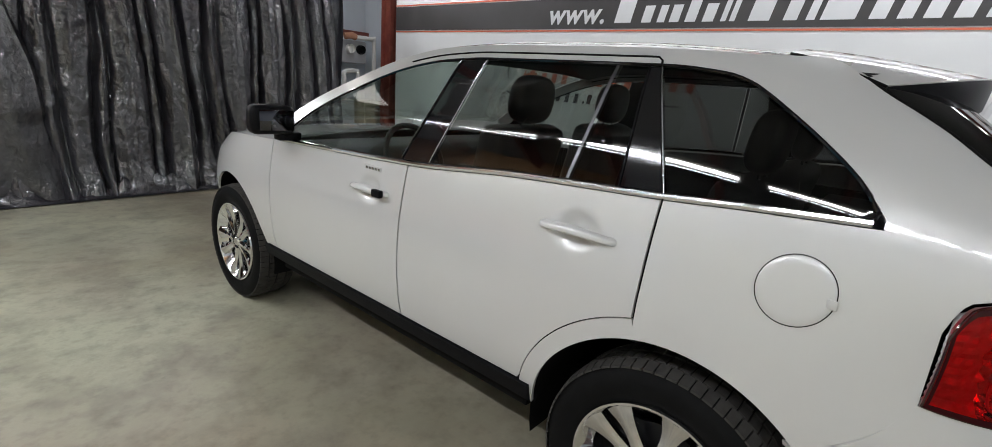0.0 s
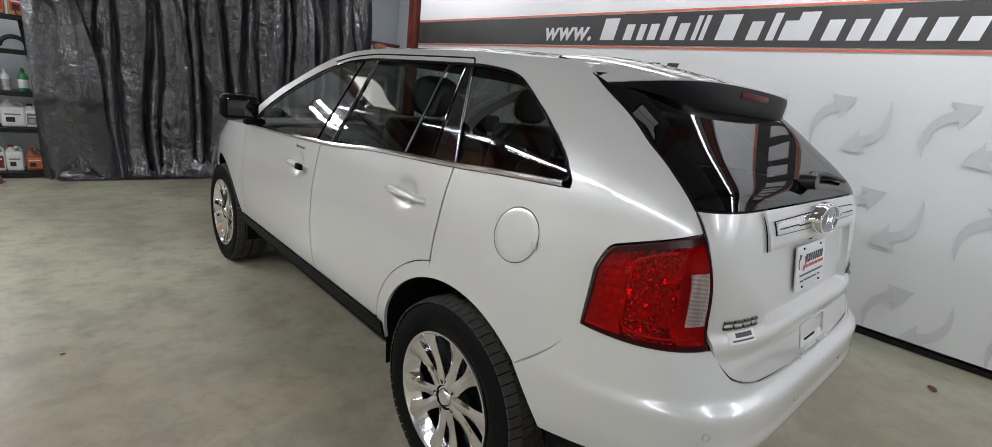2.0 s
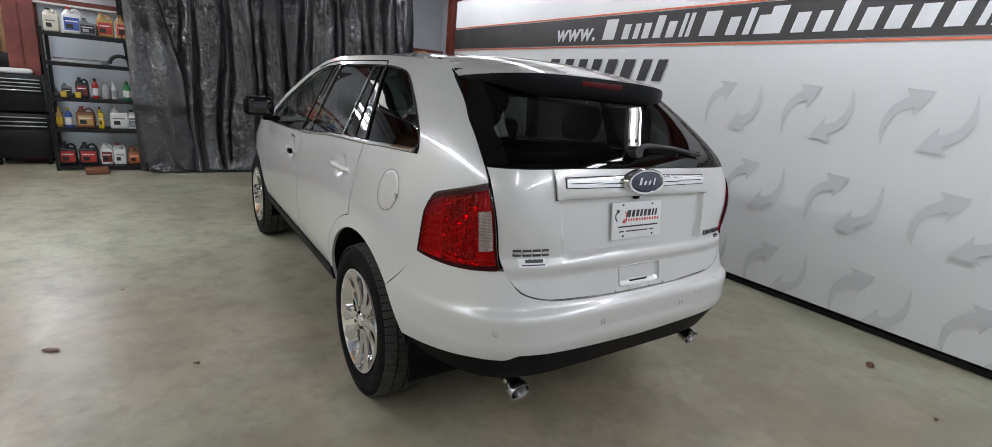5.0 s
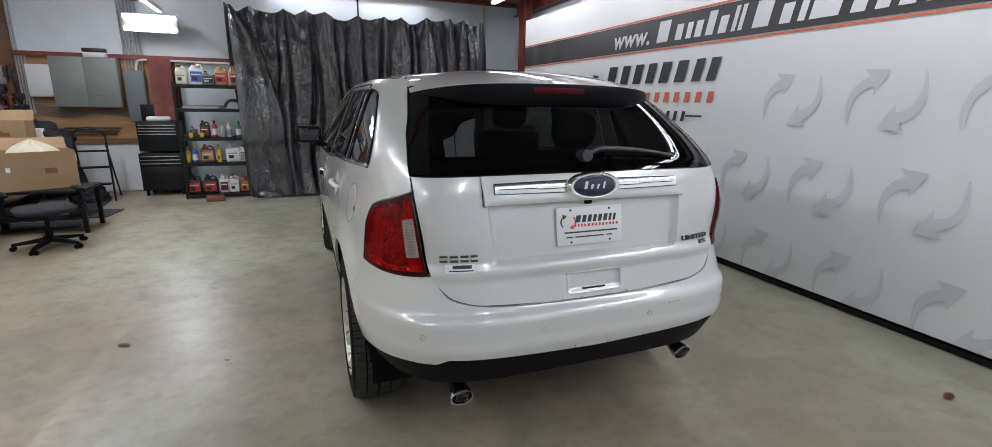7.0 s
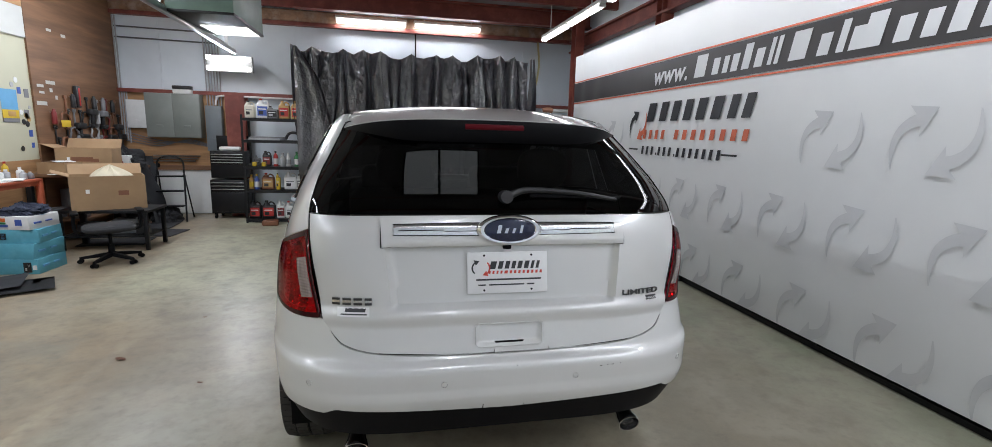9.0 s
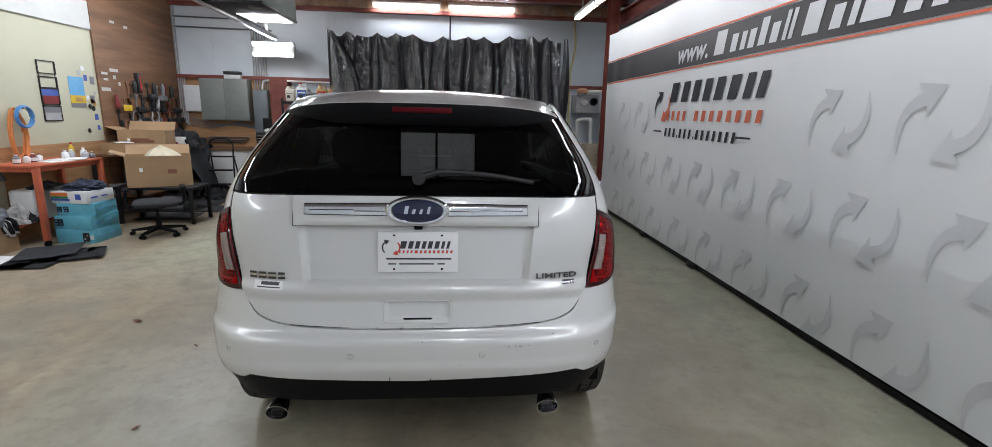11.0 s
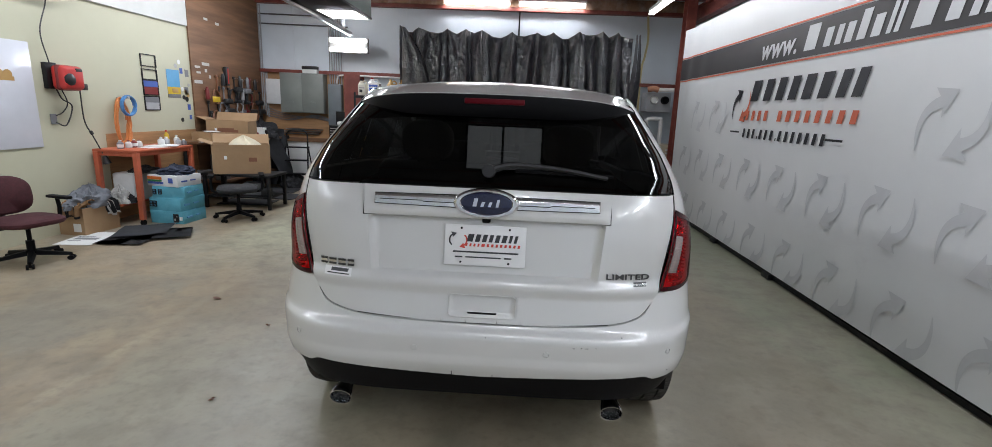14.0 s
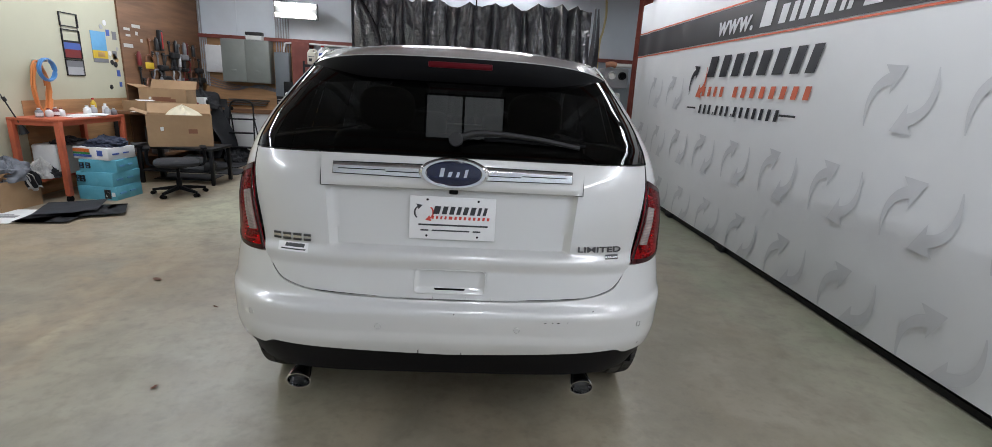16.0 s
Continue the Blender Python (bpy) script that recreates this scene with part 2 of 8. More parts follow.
    src = patches(70.0, 0.35, 0.65, (0.34, 0.31, 0.26), 0.16, src, 3.0)
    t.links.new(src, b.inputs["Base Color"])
    # patchy sealer: glossy flakes between dull worn spots
    n = t.nodes.new("ShaderNodeTexNoise")
    n.inputs["Scale"].default_value, n.inputs["Detail"].default_value, n.inputs["Roughness"].default_value = 7.0, 6.0, 0.65
    t.links.new(geo.outputs["Position"], n.inputs["Vector"])
    r = t.nodes.new("ShaderNodeMapRange")
    r.inputs[1].default_value, r.inputs[2].default_value, r.inputs[3].default_value, r.inputs[4].default_value = 0.30, 0.72, 0.30, 0.40
    t.links.new(n.outputs["Fac"], r.inputs[0])
    t.links.new(r.outputs[0], b.inputs["Roughness"])
    return m


def plywood(name, colour):
    m = material(name, colour, 0.6, vary=0.25, scale=3.0, stretch=(0.4, 0.4, 4.5), stain=tuple(c * 0.55 for c in colour), stain_scale=1.4, stain_amount=0.7, bump=0.15, bump_scale=30)
    return m


def foil():
    """Crumpled glossy black plastic sheeting."""
    m = material("black_plastic", (0.052, 0.051, 0.062), 0.30, spec=1.0, coat=1.0, vary=0.25, scale=5)
    t = m.node_tree
    b = t.nodes["Principled BSDF"]
    b.inputs["Coat Roughness"].default_value = 0.13
    b.inputs["Coat IOR"].default_value = 2.1
    geo = t.nodes.new("ShaderNodeNewGeometry")
    last = None
    for kind, scale, weight, tall in (("RIDGED_MULTIFRACTAL", 4.0, 0.07, 0.4), ("RIDGED_MULTIFRACTAL", 8.0, 0.10, 0.8), ("FBM", 20.0, 0.13, 0.9)):
        mp = t.nodes.new("ShaderNodeMapping")
        mp.inputs["Scale"].default_value = (1.0, 1.0, tall)
        t.links.new(geo.outputs["Position"], mp.inputs["Vector"])
        n = t.nodes.new("ShaderNodeTexNoise")
        n.noise_type = kind
        n.inputs["Scale"].default_value, n.inputs["Detail"].default_value = scale, 2.0
        n.inputs["Distortion"].default_value = 0.4
        t.links.new(mp.outputs[0], n.inputs["Vector"])
        mu = t.nodes.new("ShaderNodeMath")
        mu.operation = "MULTIPLY_ADD"
        mu.inputs[1].default_value = weight
        mu.inputs[2].default_value = 0.0
        t.links.new(n.outputs["Fac"], mu.inputs[0])
        if last is not None:
            t.links.new(last, mu.inputs[2])
        last = mu.outputs[0]
    bp = t.nodes.new("ShaderNodeBump")
    bp.inputs["Strength"].default_value, bp.inputs["Distance"].default_value = 1.0, 0.095
    t.links.new(last, bp.inputs["Height"])
    t.links.new(bp.outputs[0], b.inputs["Normal"])
    t.links.new(bp.outputs[0], b.inputs["Coat Normal"])
    return m


FLOOR = concrete()
WHITE_VINYL = material("white_vinyl_wall", (0.68, 0.735, 0.785), 0.35, vary=0.05, scale=1.2, stain=(0.58, 0.63, 0.68), stain_scale=0.8, stain_amount=0.5, bump=0.25, bump_scale=3.0)
CEILING = material("grey_insulation_facing", (0.21, 0.215, 0.22), 0.45, vary=0.08, scale=1.2, bump=0.25, bump_scale=3.0)
WHITE_PAINT = material("white_paint", (0.72, 0.72, 0.70), 0.5, vary=0.06, scale=3, bump=0.05, bump_scale=90)
RED_STEEL = material("red_oxide_steel", (0.19, 0.042, 0.03), 0.5, vary=0.2, scale=5, stain=(0.30, 0.11, 0.07), stain_scale=5, stain_amount=0.4, bump=0.1, bump_scale=40)
YELLOW_WALL = material("cream_drywall", (0.50, 0.485, 0.355), 0.6, vary=0.05, scale=1.2, stain=(0.49, 0.47, 0.35), stain_scale=1.1, stain_amount=0.4, bump=0.06, bump_scale=70)
PLY = plywood("plywood", (0.40, 0.22, 0.10))
PLY_DARK = plywood("plywood_dark", (0.20, 0.10, 0.05))
BANNER = material("banner_vinyl", (0.82, 0.83, 0.835), 0.42, vary=0.03, scale=0.9, stain=(0.76, 0.775, 0.79), stain_scale=0.6, stain_amount=0.5, bump=0.25, bump_scale=2.2)
BAND = material("banner_dark_band", (0.055, 0.052, 0.052), 0.42, vary=0.12, scale=2)
ORANGE_LINE = material("banner_orange_line", (0.72, 0.17, 0.09), 0.45, vary=0.05)
PRINT_WHITE = material("banner_white_print", (0.72, 0.73, 0.74), 0.45, vary=0.03)
PRINT_BLACK = material("banner_black_print", (0.035, 0.035, 0.04), 0.4, vary=0.1)
PRINT_GREY = material("banner_grey_print", (0.645, 0.655, 0.67), 0.45, vary=0.06, scale=3)
FOIL = foil()
PEARL = material("pearl_white_paint", (0.645, 0.645, 0.632), 0.28, metal=0.13, coat=1.0, spec=0.5, vary=0.012, scale=3)
BLACK_TRIM = material("black_plastic_trim", (0.006, 0.006, 0.007), 0.5, spec=0.08, vary=0.15, scale=20, bump=0.1, bump_scale=300)
GLOSS_BLACK = material("gloss_black_trim", (0.006, 0.006, 0.007), 0.06, coat=0.6)
CHROME = material("chrome", (0.80, 0.80, 0.81), 0.09, metal=1.0)
BAR_CHROME = material("bar_chrome", (0.88, 0.88, 0.89), 0.20, metal=1.0)
CHROME_SATIN = material("satin_chrome", (0.86, 0.86, 0.87), 0.2, metal=1.0, vary=0.04, scale=30)
CHROME_DULL = material("brushed_trim", (0.33, 0.33, 0.34), 0.22, metal=1.0)
RUBBER = material("tyre_rubber", (0.007, 0.007, 0.007), 0.7, spec=0.08, vary=0.2, scale=14, bump=0.12, bump_scale=220)
TREAD = material("dusty_tread_rubber", (0.050, 0.047, 0.043), 0.8, spec=0.2, vary=0.2, scale=25, bump=0.2, bump_scale=260)
DARK = material("dark_void", (0.005, 0.005, 0.005), 0.8, spec=0.1, vary=0.1)
TINT_DARK = glass("privacy_glass", (0.32, 0.345, 0.33), 0.85)
TINT_QUARTER = glass("dark_quarter_glass", (0.19, 0.20, 0.195), 0.85)
TINT_REAR = glass("dark_rear_glass", (0.07, 0.07, 0.075), 0.6)
LENS_RED = glass("red_lamp_lens", (0.78, 0.002, 0.026), 0.35)
TINT_CLEAR = glass("clear_green_glass", (0.74, 0.82, 0.78))
BLACKOUT = material("glass_edge_frit", (0.003, 0.003, 0.003), 0.02, spec=0.5)
SATIN_BLACK = material("satin_black", (0.005, 0.005, 0.006), 0.42, spec=0.1)
REFLECTOR = material("lamp_reflector", (0.56, 0.54, 0.54), 0.30, metal=0.3, vary=0.2, scale=55)
CLEAR_LENS = material("clear_lens", (0.27, 0.215, 0.205), 0.14, coat=0.6, vary=0.4, scale=40, stretch=(1, 1, 0.15), bump=0.5, bump_scale=120)
SEAT = material("dark_seat_leather", (0.022, 0.021, 0.021), 0.45, vary=0.15, scale=9, bump=0.1, bump_scale=200)
BLUE_OVAL = material("blue_oval_enamel", (0.005, 0.010, 0.045), 0.15, coat=0.8)
PLATE_WHITE = material("white_plate", (0.78, 0.78, 0.78), 0.35, vary=0.03)
PRINT_RED = material("red_print", (0.62, 0.07, 0.05), 0.45)
PANEL_GLOW = emitter("light_panel_diffuser", (1.0, 0.98, 0.95), 3.0)
BRIGHT_GLOW = emitter("bright_tube", (1.0, 0.98, 0.95), 16.0)
TUBE_GLOW = emitter("fluorescent_tube", (1.0, 0.98, 0.95), TUBE)
BLACK_METAL = material("black_painted_metal", (0.009, 0.009, 0.010), 0.42, spec=0.3, vary=0.2, scale=8, bump=0.06, bump_scale=120)

# ---- the shop: floor, walls, ceiling ----
XL, XR, YB, YF, ZC = -4.87, 3.12, 7.15, -7.5, 3.72
bm = bmesh.new()
box(bm, XL - 0.2, XR + 0.2, YF - 0.2, YB + 0.2, -0.2, 0.0)
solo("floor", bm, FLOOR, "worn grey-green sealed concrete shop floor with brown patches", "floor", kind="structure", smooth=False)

bm = bmesh.new()
box(bm, XL - 0.2, XR + 0.2, YB, YB + 0.2, 0, ZC + 0.3)
wall_back = solo("wall_north", bm, WHITE_VINYL, "white vinyl-faced insulated metal building wall", "wall", kind="structure", smooth=False)
bm = bmesh.new()
box(bm, XR, XR + 0.2, YF, YB, 0, ZC + 0.3)
solo("wall_east", bm, WHITE_VINYL, "white vinyl-faced insulated wall behind the banner", "wall", kind="structure", smooth=False)
bm = bmesh.new()
box(bm, XL - 0.2, XL, YF, YB, 0, ZC + 0.3)
wall_left = solo("wall_west", bm, YELLOW_WALL, "cream painted drywall shop wall", "wall", kind="structure", smooth=False)
bm = bmesh.new()
box(bm, XL - 0.2, XR + 0.2, YF - 0.2, YF, 0, ZC + 0.3)
solo("wall_south", bm, WHITE_VINYL, "white vinyl-faced insulated wall", "wall", kind="structure", smooth=False)
bm = bmesh.new()
box(bm, XL - 0.2, XR + 0.2, YF - 0.2, YB + 0.2, ZC, ZC + 0.2)
for k in range(10):
    yy = YF + 0.7 + k * 1.5
    box(bm, XL, XR, yy, yy + 0.07, ZC - 0.2, ZC + 0.01, mi=1)
solo("ceiling", bm, [CEILING, RED_STEEL], "grey insulated ceiling with red steel purlins", "ceiling", kind="structure", smooth=False)

sky_panel = thing("skylight", (0.005, -0.43, ZC), "pale translucent roof skylight with a thin centre bar", "skylight")
for x0, x1 in ((-0.315, -0.02), (0.0, 0.32)):
    part("pane", boxed(x0, x1, -0.18, 0.18, -0.012, -0.002), emitter("skylight_pane" if x0 < -0.1 else "skylight_pane_wide", (0.85, 0.93, 1.0), 0.78), sky_panel, smooth=False)
bm = bmesh.new()
for a in ((-0.33, 0.335, 0.18, 0.20), (-0.33, 0.335, -0.20, -0.18), (-0.33, -0.315, -0.18, 0.18), (0.32, 0.335, -0.18, 0.18), (-0.02, 0.0, -0.18, 0.18)):
    box(bm, *a, -0.02, -0.001)
part("frame", bm, BLACK_METAL, sky_panel, smooth=False)

# steel of the back wall
bm = bmesh.new()
box(bm, XL, XR, YB - 0.10, YB, 2.07, 2.13)
box(bm, XL, XR, YB - 0.12, YB, 3.30, 3.36)
solo("trim", bm, RED_STEEL, "red oxide steel girts along the wall", "girt", kind="structure", smooth=False)
bm = bmesh.new()
box(bm, XL, XR, YB - 0.11, YB - 0.004, 3.362, 3.56, bevel=0.03)
solo("insulation_strip", bm, material("kraft_insulation", (0.30, 0.17, 0.10), 0.6, vary=0.35, scale=9, stain=(0.5, 0.42, 0.36), stain_scale=5, stain_amount=0.6, bump=0.6, bump_scale=14),
     "crumpled brown kraft insulation strip under the roof", "insulation", kind="structure")
bm = bmesh.new()
box(bm, -1.9, XR, 6.28, 6.46, 3.44, 3.47)
box(bm, -1.9, XR, 6.36, 6.38, 3.47, 3.70)
box(bm, -1.9, XR, 6.28, 6.46, 3.69, 3.72)
for i in range(8):
    cyl(bm, (1.55 + 0.07 * (i % 4), 6.352, 3.53 + 0.07 * (i // 4)), (1.55 + 0.07 * (i % 4), 6.362, 3.53 + 0.07 * (i // 4)), 0.012, seg=8)
solo("roof_beam", bm, RED_STEEL, "red oxide steel roof beam with bolt heads", "beam", kind="structure", smooth=False)
bm = bmesh.new()
box(bm, XR - 0.17, XR - 0.03, YF, YB - 0.2, 3.10, 3.13)
box(bm, XR - 0.11, XR - 0.09, YF, YB - 0.2, 3.13, 3.30)
box(bm, XR - 0.17, XR - 0.03, YF, YB - 0.2, 3.30, 3.33)
solo("eave_beam", bm, RED_STEEL, "red oxide steel eave beam along the wall", "beam", kind="structure", smooth=False)


def column(name, x, y, w, d, z1):
    bm = bmesh.new()
    box(bm, x - w / 2, x + w / 2, y - d / 2, y - d / 2 + 0.015, 0, z1)
    box(bm, x - w / 2, x + w / 2, y + d / 2 - 0.015, y + d / 2, 0, z1)
    box(bm, x - 0.008, x + 0.008, y - d / 2, y + d / 2, 0, z1)
    return solo(name, bm, RED_STEEL, "red oxide steel wide-flange column", "column", "steel columns", kind="structure", smooth=False)


column("column", 2.79, 6.06, 0.15, 0.22, ZC)
column("column", -3.0, 6.98, 0.30, 0.28, 2.07)
column("column", XR - 0.09, 3.6, 0.16, 0.16, ZC)
for k, xs in enumerate((-4.2, -2.05, 0.05, 2.1)):
    bm = boxed(xs - 0.012, xs + 0.012, YB - 0.012, YB, 2.13, 3.30)
    solo("wall_seam", bm, DARK if k == 2 else WHITE_VINYL, "narrow taped seam between wall insulation panels", "seam", kind="structure", smooth=False)
for z in (2.95, 3.12):
    bm = bmesh.new()
    tube(bm, [(XL, YB - 0.03, z), (-3.15, YB - 0.03, z - 0.02)], 0.012, 6)
    solo("conduit", bm, material("grey_conduit_%d" % int(z * 100), (0.13, 0.13, 0.14), 0.4, metal=0.5, vary=0.1), "thin grey conduit run along the wall", "conduit", kind="structure")

# lower back wall: plywood and white board behind the electrics
bm = boxed(XL, -3.2, YB - 0.03, YB - 0.002, 0.86, 2.07)
solo("plywood_panel", bm, PLY, "brown plywood sheet on the wall behind the electrical boxes", "plywood", kind="structure", smooth=False)
bm = boxed(XL, -3.2, YB - 0.035, YB - 0.002, 0.02, 0.78)
solo("white_panel", bm, WHITE_PAINT, "scuffed white wall panel near the floor", "panel", kind="structure", smooth=False)
bm = boxed(XL, -3.2, YB - 0.07, YB - 0.002, 0.78, 0.86)
solo("wall_rail", bm, PLY_DARK, "dark wooden rail along the wall", "rail", kind="structure", smooth=False)

# left wall: plywood end, its strip under the panel, white strip above
bm = boxed(XL + 0.002, XL + 0.025, 5.02, YB - 0.04, 0, ZC)
solo("plywood_panel", bm, PLY_DARK, "dark brown plywood wall sheet hung with tools", "plywood", kind="structure", smooth=False)
bm = boxed(XL + 0.001, XL + 0.008, 3.3, 5.015, 0.0, 1.06)
solo("plywood_panel", bm, PLY, "brown plywood strip below the cream wall", "plywood", kind="structure", smooth=False)
bm = boxed(XL + 0.002, XL + 0.022, 2.2, 5.015, 2.925, ZC)
solo("plywood_panel", bm, PLY, "brown plywood above the white strip", "plywood", kind="structure", smooth=False)
# unseen stretch of upper wall, grey so the side windows mirror it dark
bm = boxed(XL + 0.001, XL + 0.022, YF, 2.195, 2.925, ZC)
solo("grey_panel", bm, CEILING, "unseen grey upper panel, kept dark for reflections in the car windows", "panel", kind="structure", smooth=False)
bm = boxed(XL + 0.001, XL + 0.03, YF, 5.0, 2.56, 2.92)
solo("white_panel", bm, material("aged_white_board", (0.56, 0.56, 0.53), 0.55, vary=0.06, scale=3), "aged white board strip above the cream wall", "panel", kind="structure", smooth=False)
PRINT_FAINT = material("banner_faint_print", (0.675, 0.685, 0.70), 0.45, vary=0.05, scale=3)

# ---- banner ----
BX, B0, B1 = 2.68, -7.2, 5.76


def bx(y, z):
    """Gentle waves of the hanging vinyl."""
    near_end = max(0.0, (y - 4.2) / 1.5)
    return BX + 0.010 * noise.noise((y * 0.8, z * 0.9, 2.1)) + 0.012 * near_end * math.sin(y * 11 + z * 1.7) * (1 if z > 1.5 else 0.4)


def banner_strip(bm, y0, y1, z0, z1, lift, ny=None, nz=2, mi=0):
    ny = ny or max(2, int(abs(y1 - y0) * 14))
    rows = []
    for j in range(nz + 1):
        z = z0 + (z1 - z0) * j / nz
        rows.append([(bx(y0 + (y1 - y0) * i / ny, z) - lift, y0 + (y1 - y0) * i / ny, z) for i in range(ny + 1)])
    sheet(bm, rows, mi)


banner = thing("banner", (0, 0, 0), "large white vinyl banner with grey arrow print and dark lettered band", "banner")
bm = bmesh.new()
banner_strip(bm, B0, B1, 0.07, 2.86, 0, nz=24)
banner_strip(bm, B0, B1, 0.07, 2.86, -0.004, nz=24)
part("sheet", bm, BANNER, banner)
bm = bmesh.new()
banner_strip(bm, B0, B1 - 0.004, 2.112, 2.418, 0.0065, nz=4)
part("dark_band", bm, BAND, banner, "dark charcoal band")
for z in (2.085, 2.428):
    bm = bmesh.new()
    banner_strip(bm, B0, B1 - 0.004, z, z + 0.016, 0.0065, nz=1)
    part("orange_line", bm, ORANGE_LINE, banner, "thin orange line")


def slanted(bm, y0, y1, z0, z1, lift, lean=0.22, nz=3, mi=0):
    """One slanted bar of print; the writing runs towards -y."""
    rows = []
    for j in range(nz + 1):
        z = z0 + (z1 - z0) * j / nz
        s = lean * (z - z0)
        rows.append([(bx(y, z) - lift, y - s, z) for y in (y0, (y0 + y1) / 2, y1)])
    sheet(bm, rows, mi)


def run_of_bars(y, spec, z0, hx, hc, gap, mat, name, lean=0.22):
    """One plain slanted bar for each letter of a word; tall ones for capitals."""
    for w, tall in spec:
        bm = bmesh.new()
        slanted(bm, y, y - max(0.022, w * gap), z0, z0 + (hc if tall else hx), 0.0105, lean)
        part(name, bm, mat, banner)
        y -= w
    return y


def letter(ch, y):
    """One raised, slanted letter of the band."""
    fc = bpy.data.curves.new("letter", "FONT")
    fc.body, fc.size, fc.shear, fc.extrude, fc.offset = ch, 0.285, 0.22, 0.0005, 0.006
    fo = bpy.data.objects.new("letter_curve", fc)
    bpy.context.scene.collection.objects.link(fo)
    bpy.context.view_layer.update()
    fm = bpy.data.meshes.new_from_object(fo.evaluated_get(bpy.context.evaluated_depsgraph_get()))
    bpy.data.objects.remove(fo)
    fm.materials.clear()
    fm.materials.append(PRINT_WHITE)
    ob = new("letter", fm)
    ob.matrix_world = Matrix.Translation((BX - 0.012, y, 2.165)) @ Matrix(((0, 0, -1, 0), (-1, 0, 0, 0), (0, 1, 0, 0), (0, 0, 0, 1)))
    ob.parent = banner


for ch, y in (("w", 3.09), ("w", 2.875), ("w", 2.66), (".", 2.445)):
    letter(ch, y)
run_of_bars(2.27, [(0.29, 1), (0.16, 0), (0.12, 0), (0.15, 0), (0.16, 1), (0.16, 0), (0.075, 1), (0.075, 1)], 2.165, 0.152, 0.215, 0.62, PRINT_WHITE, "letter_bar")
run_of_bars(1.0, [(0.27, 1), (0.165, 0), (0.10, 1), (0.17, 0)], 2.165, 0.152, 0.215, 0.62, PRINT_WHITE, "letter_bar")
run_of_bars(0.37, [(0.22, 1), (0.17, 0), (0.15, 0), (0.165, 1), (0.165, 0), (0.165, 0), (0.17, 0), (0.16, 0), (0.07, 0), (0.15, 0), (0.165, 0), (0.26, 0)], 2.165, 0.152, 0.215, 0.62, PRINT_WHITE, "letter_bar")
run_of_bars(3.19, [(0.29, 1), (0.25, 1), (0.24, 1), (0.23, 1), (0.25, 1), (0.26, 1), (0.2, 1), (0.2, 1)], 1.74, 0.2, 0.215, 0.60, PRINT_BLACK, "letter_bar", 0.28)
run_of_bars(3.25, [(0.14, 1)] * 4, 1.535, 0.105, 0.105, 0.46, ORANGE_LINE, "letter_bar", 0.2)
run_of_bars(2.55, [(0.16, 1)] * 8, 1.535, 0.105, 0.105, 0.46, ORANGE_LINE, "letter_bar", 0.2)
run_of_bars(3.27, [(0.115, 1)] * 3 + [(0.05, 0)] + [(0.115, 1)] * 3 + [(0.05, 0)] + [(0.118, 1)] * 7, 1.345, 0.03, 0.10, 0.42, PRINT_BLACK, "number_bar", 0.2)
for y0, y1 in ((3.60, 3.36), (1.70, 1.47)):
    bm = bmesh.new()
    slanted(bm, y0, y1, 1.392, 1.410, 0.0105)
    part("dash", bm, PRINT_BLACK, banner)


def swoosh(y, z, size, mat, lift, flip=False, name="arrow_print"):
    """A curved arrow with its tip at (y, z): a bow that swells from a thin tail to a broad head; flipped, its half-turned partner."""
    bm = bmesh.new()
    n = 14
    left, right = [], []
    for i in range(n + 1):
        t = i / n
        u = (1 - t) ** 2 * -0.22 + 2 * t * (1 - t) * -0.27 + t * t * -0.085
        w = (1 - t) ** 2 * -0.37 + 2 * t * (1 - t) * -0.11 + t * t * -0.065
        du = 2 * (1 - t) * -0.05 + 2 * t * 0.185
        dw = 2 * (1 - t) * 0.26 + 2 * t * 0.045
        k = (0.004 + 0.036 * t ** 0.8) / math.hypot(du, dw)
        left.append((u - dw * k, w + du * k))
        right.append((u + dw * k, w - du * k))

    def place(p):
        u, w = (0.01 - p[0], -0.38 - p[1]) if flip else p
        yy, zz = y - u * size, max(0.075, min(2.855, z + w * size))
        return bm.verts.new((bx(yy, zz) - lift, yy, zz))
    a = [place(p) for p in left]
    b = [place(p) for p in right]
    for i in range(n):
        bm.faces.new((a[i], a[i + 1], b[i + 1], b[i]))
    bm.faces.new([place(p) for p in ((0.015, 0.005), (-0.075, -0.165), (-0.085, -0.065), (-0.155, 0.02))])
    part(name, bm, mat, banner)


swoosh(3.40, 1.86, 0.86, PRINT_BLACK, 0.0085)
swoosh(3.40, 1.86, 0.86, ORANGE_LINE, 0.0105, True)
for y0, z in ((0.54, 0.43), (0.17, 1.10), (0.52, 1.755)):
    for k in range(-7, 8):
        y = y0 + 0.706 * k
        if not -5.0 < y < 5.35 or (z > 1.5 and z < 2 and 1.2 < y < 3.9):
            continue
        swoosh(y, z, 1.0, PRINT_GREY, 0.0065)
        swoosh(y, z, 1.0, PRINT_FAINT, 0.0085, True)
# the rail and blocks that the banner's foot stands behind
bm = bmesh.new()
box(bm, BX + 0.03, BX + 0.07, B0, B1, 0.0, 0.04)
box(bm, BX + 0.03, BX + 0.06, B0, B1, 2.80, 2.84)
for y in np.arange(B0, B1, 1.9):
    box(bm, BX + 0.03, BX + 0.07, y, y + 0.05, 0.04, 2.80)
solo("banner_frame", bm, BLACK_METAL, "dark frame that carries the banner", "frame", kind="structure", smooth=False)
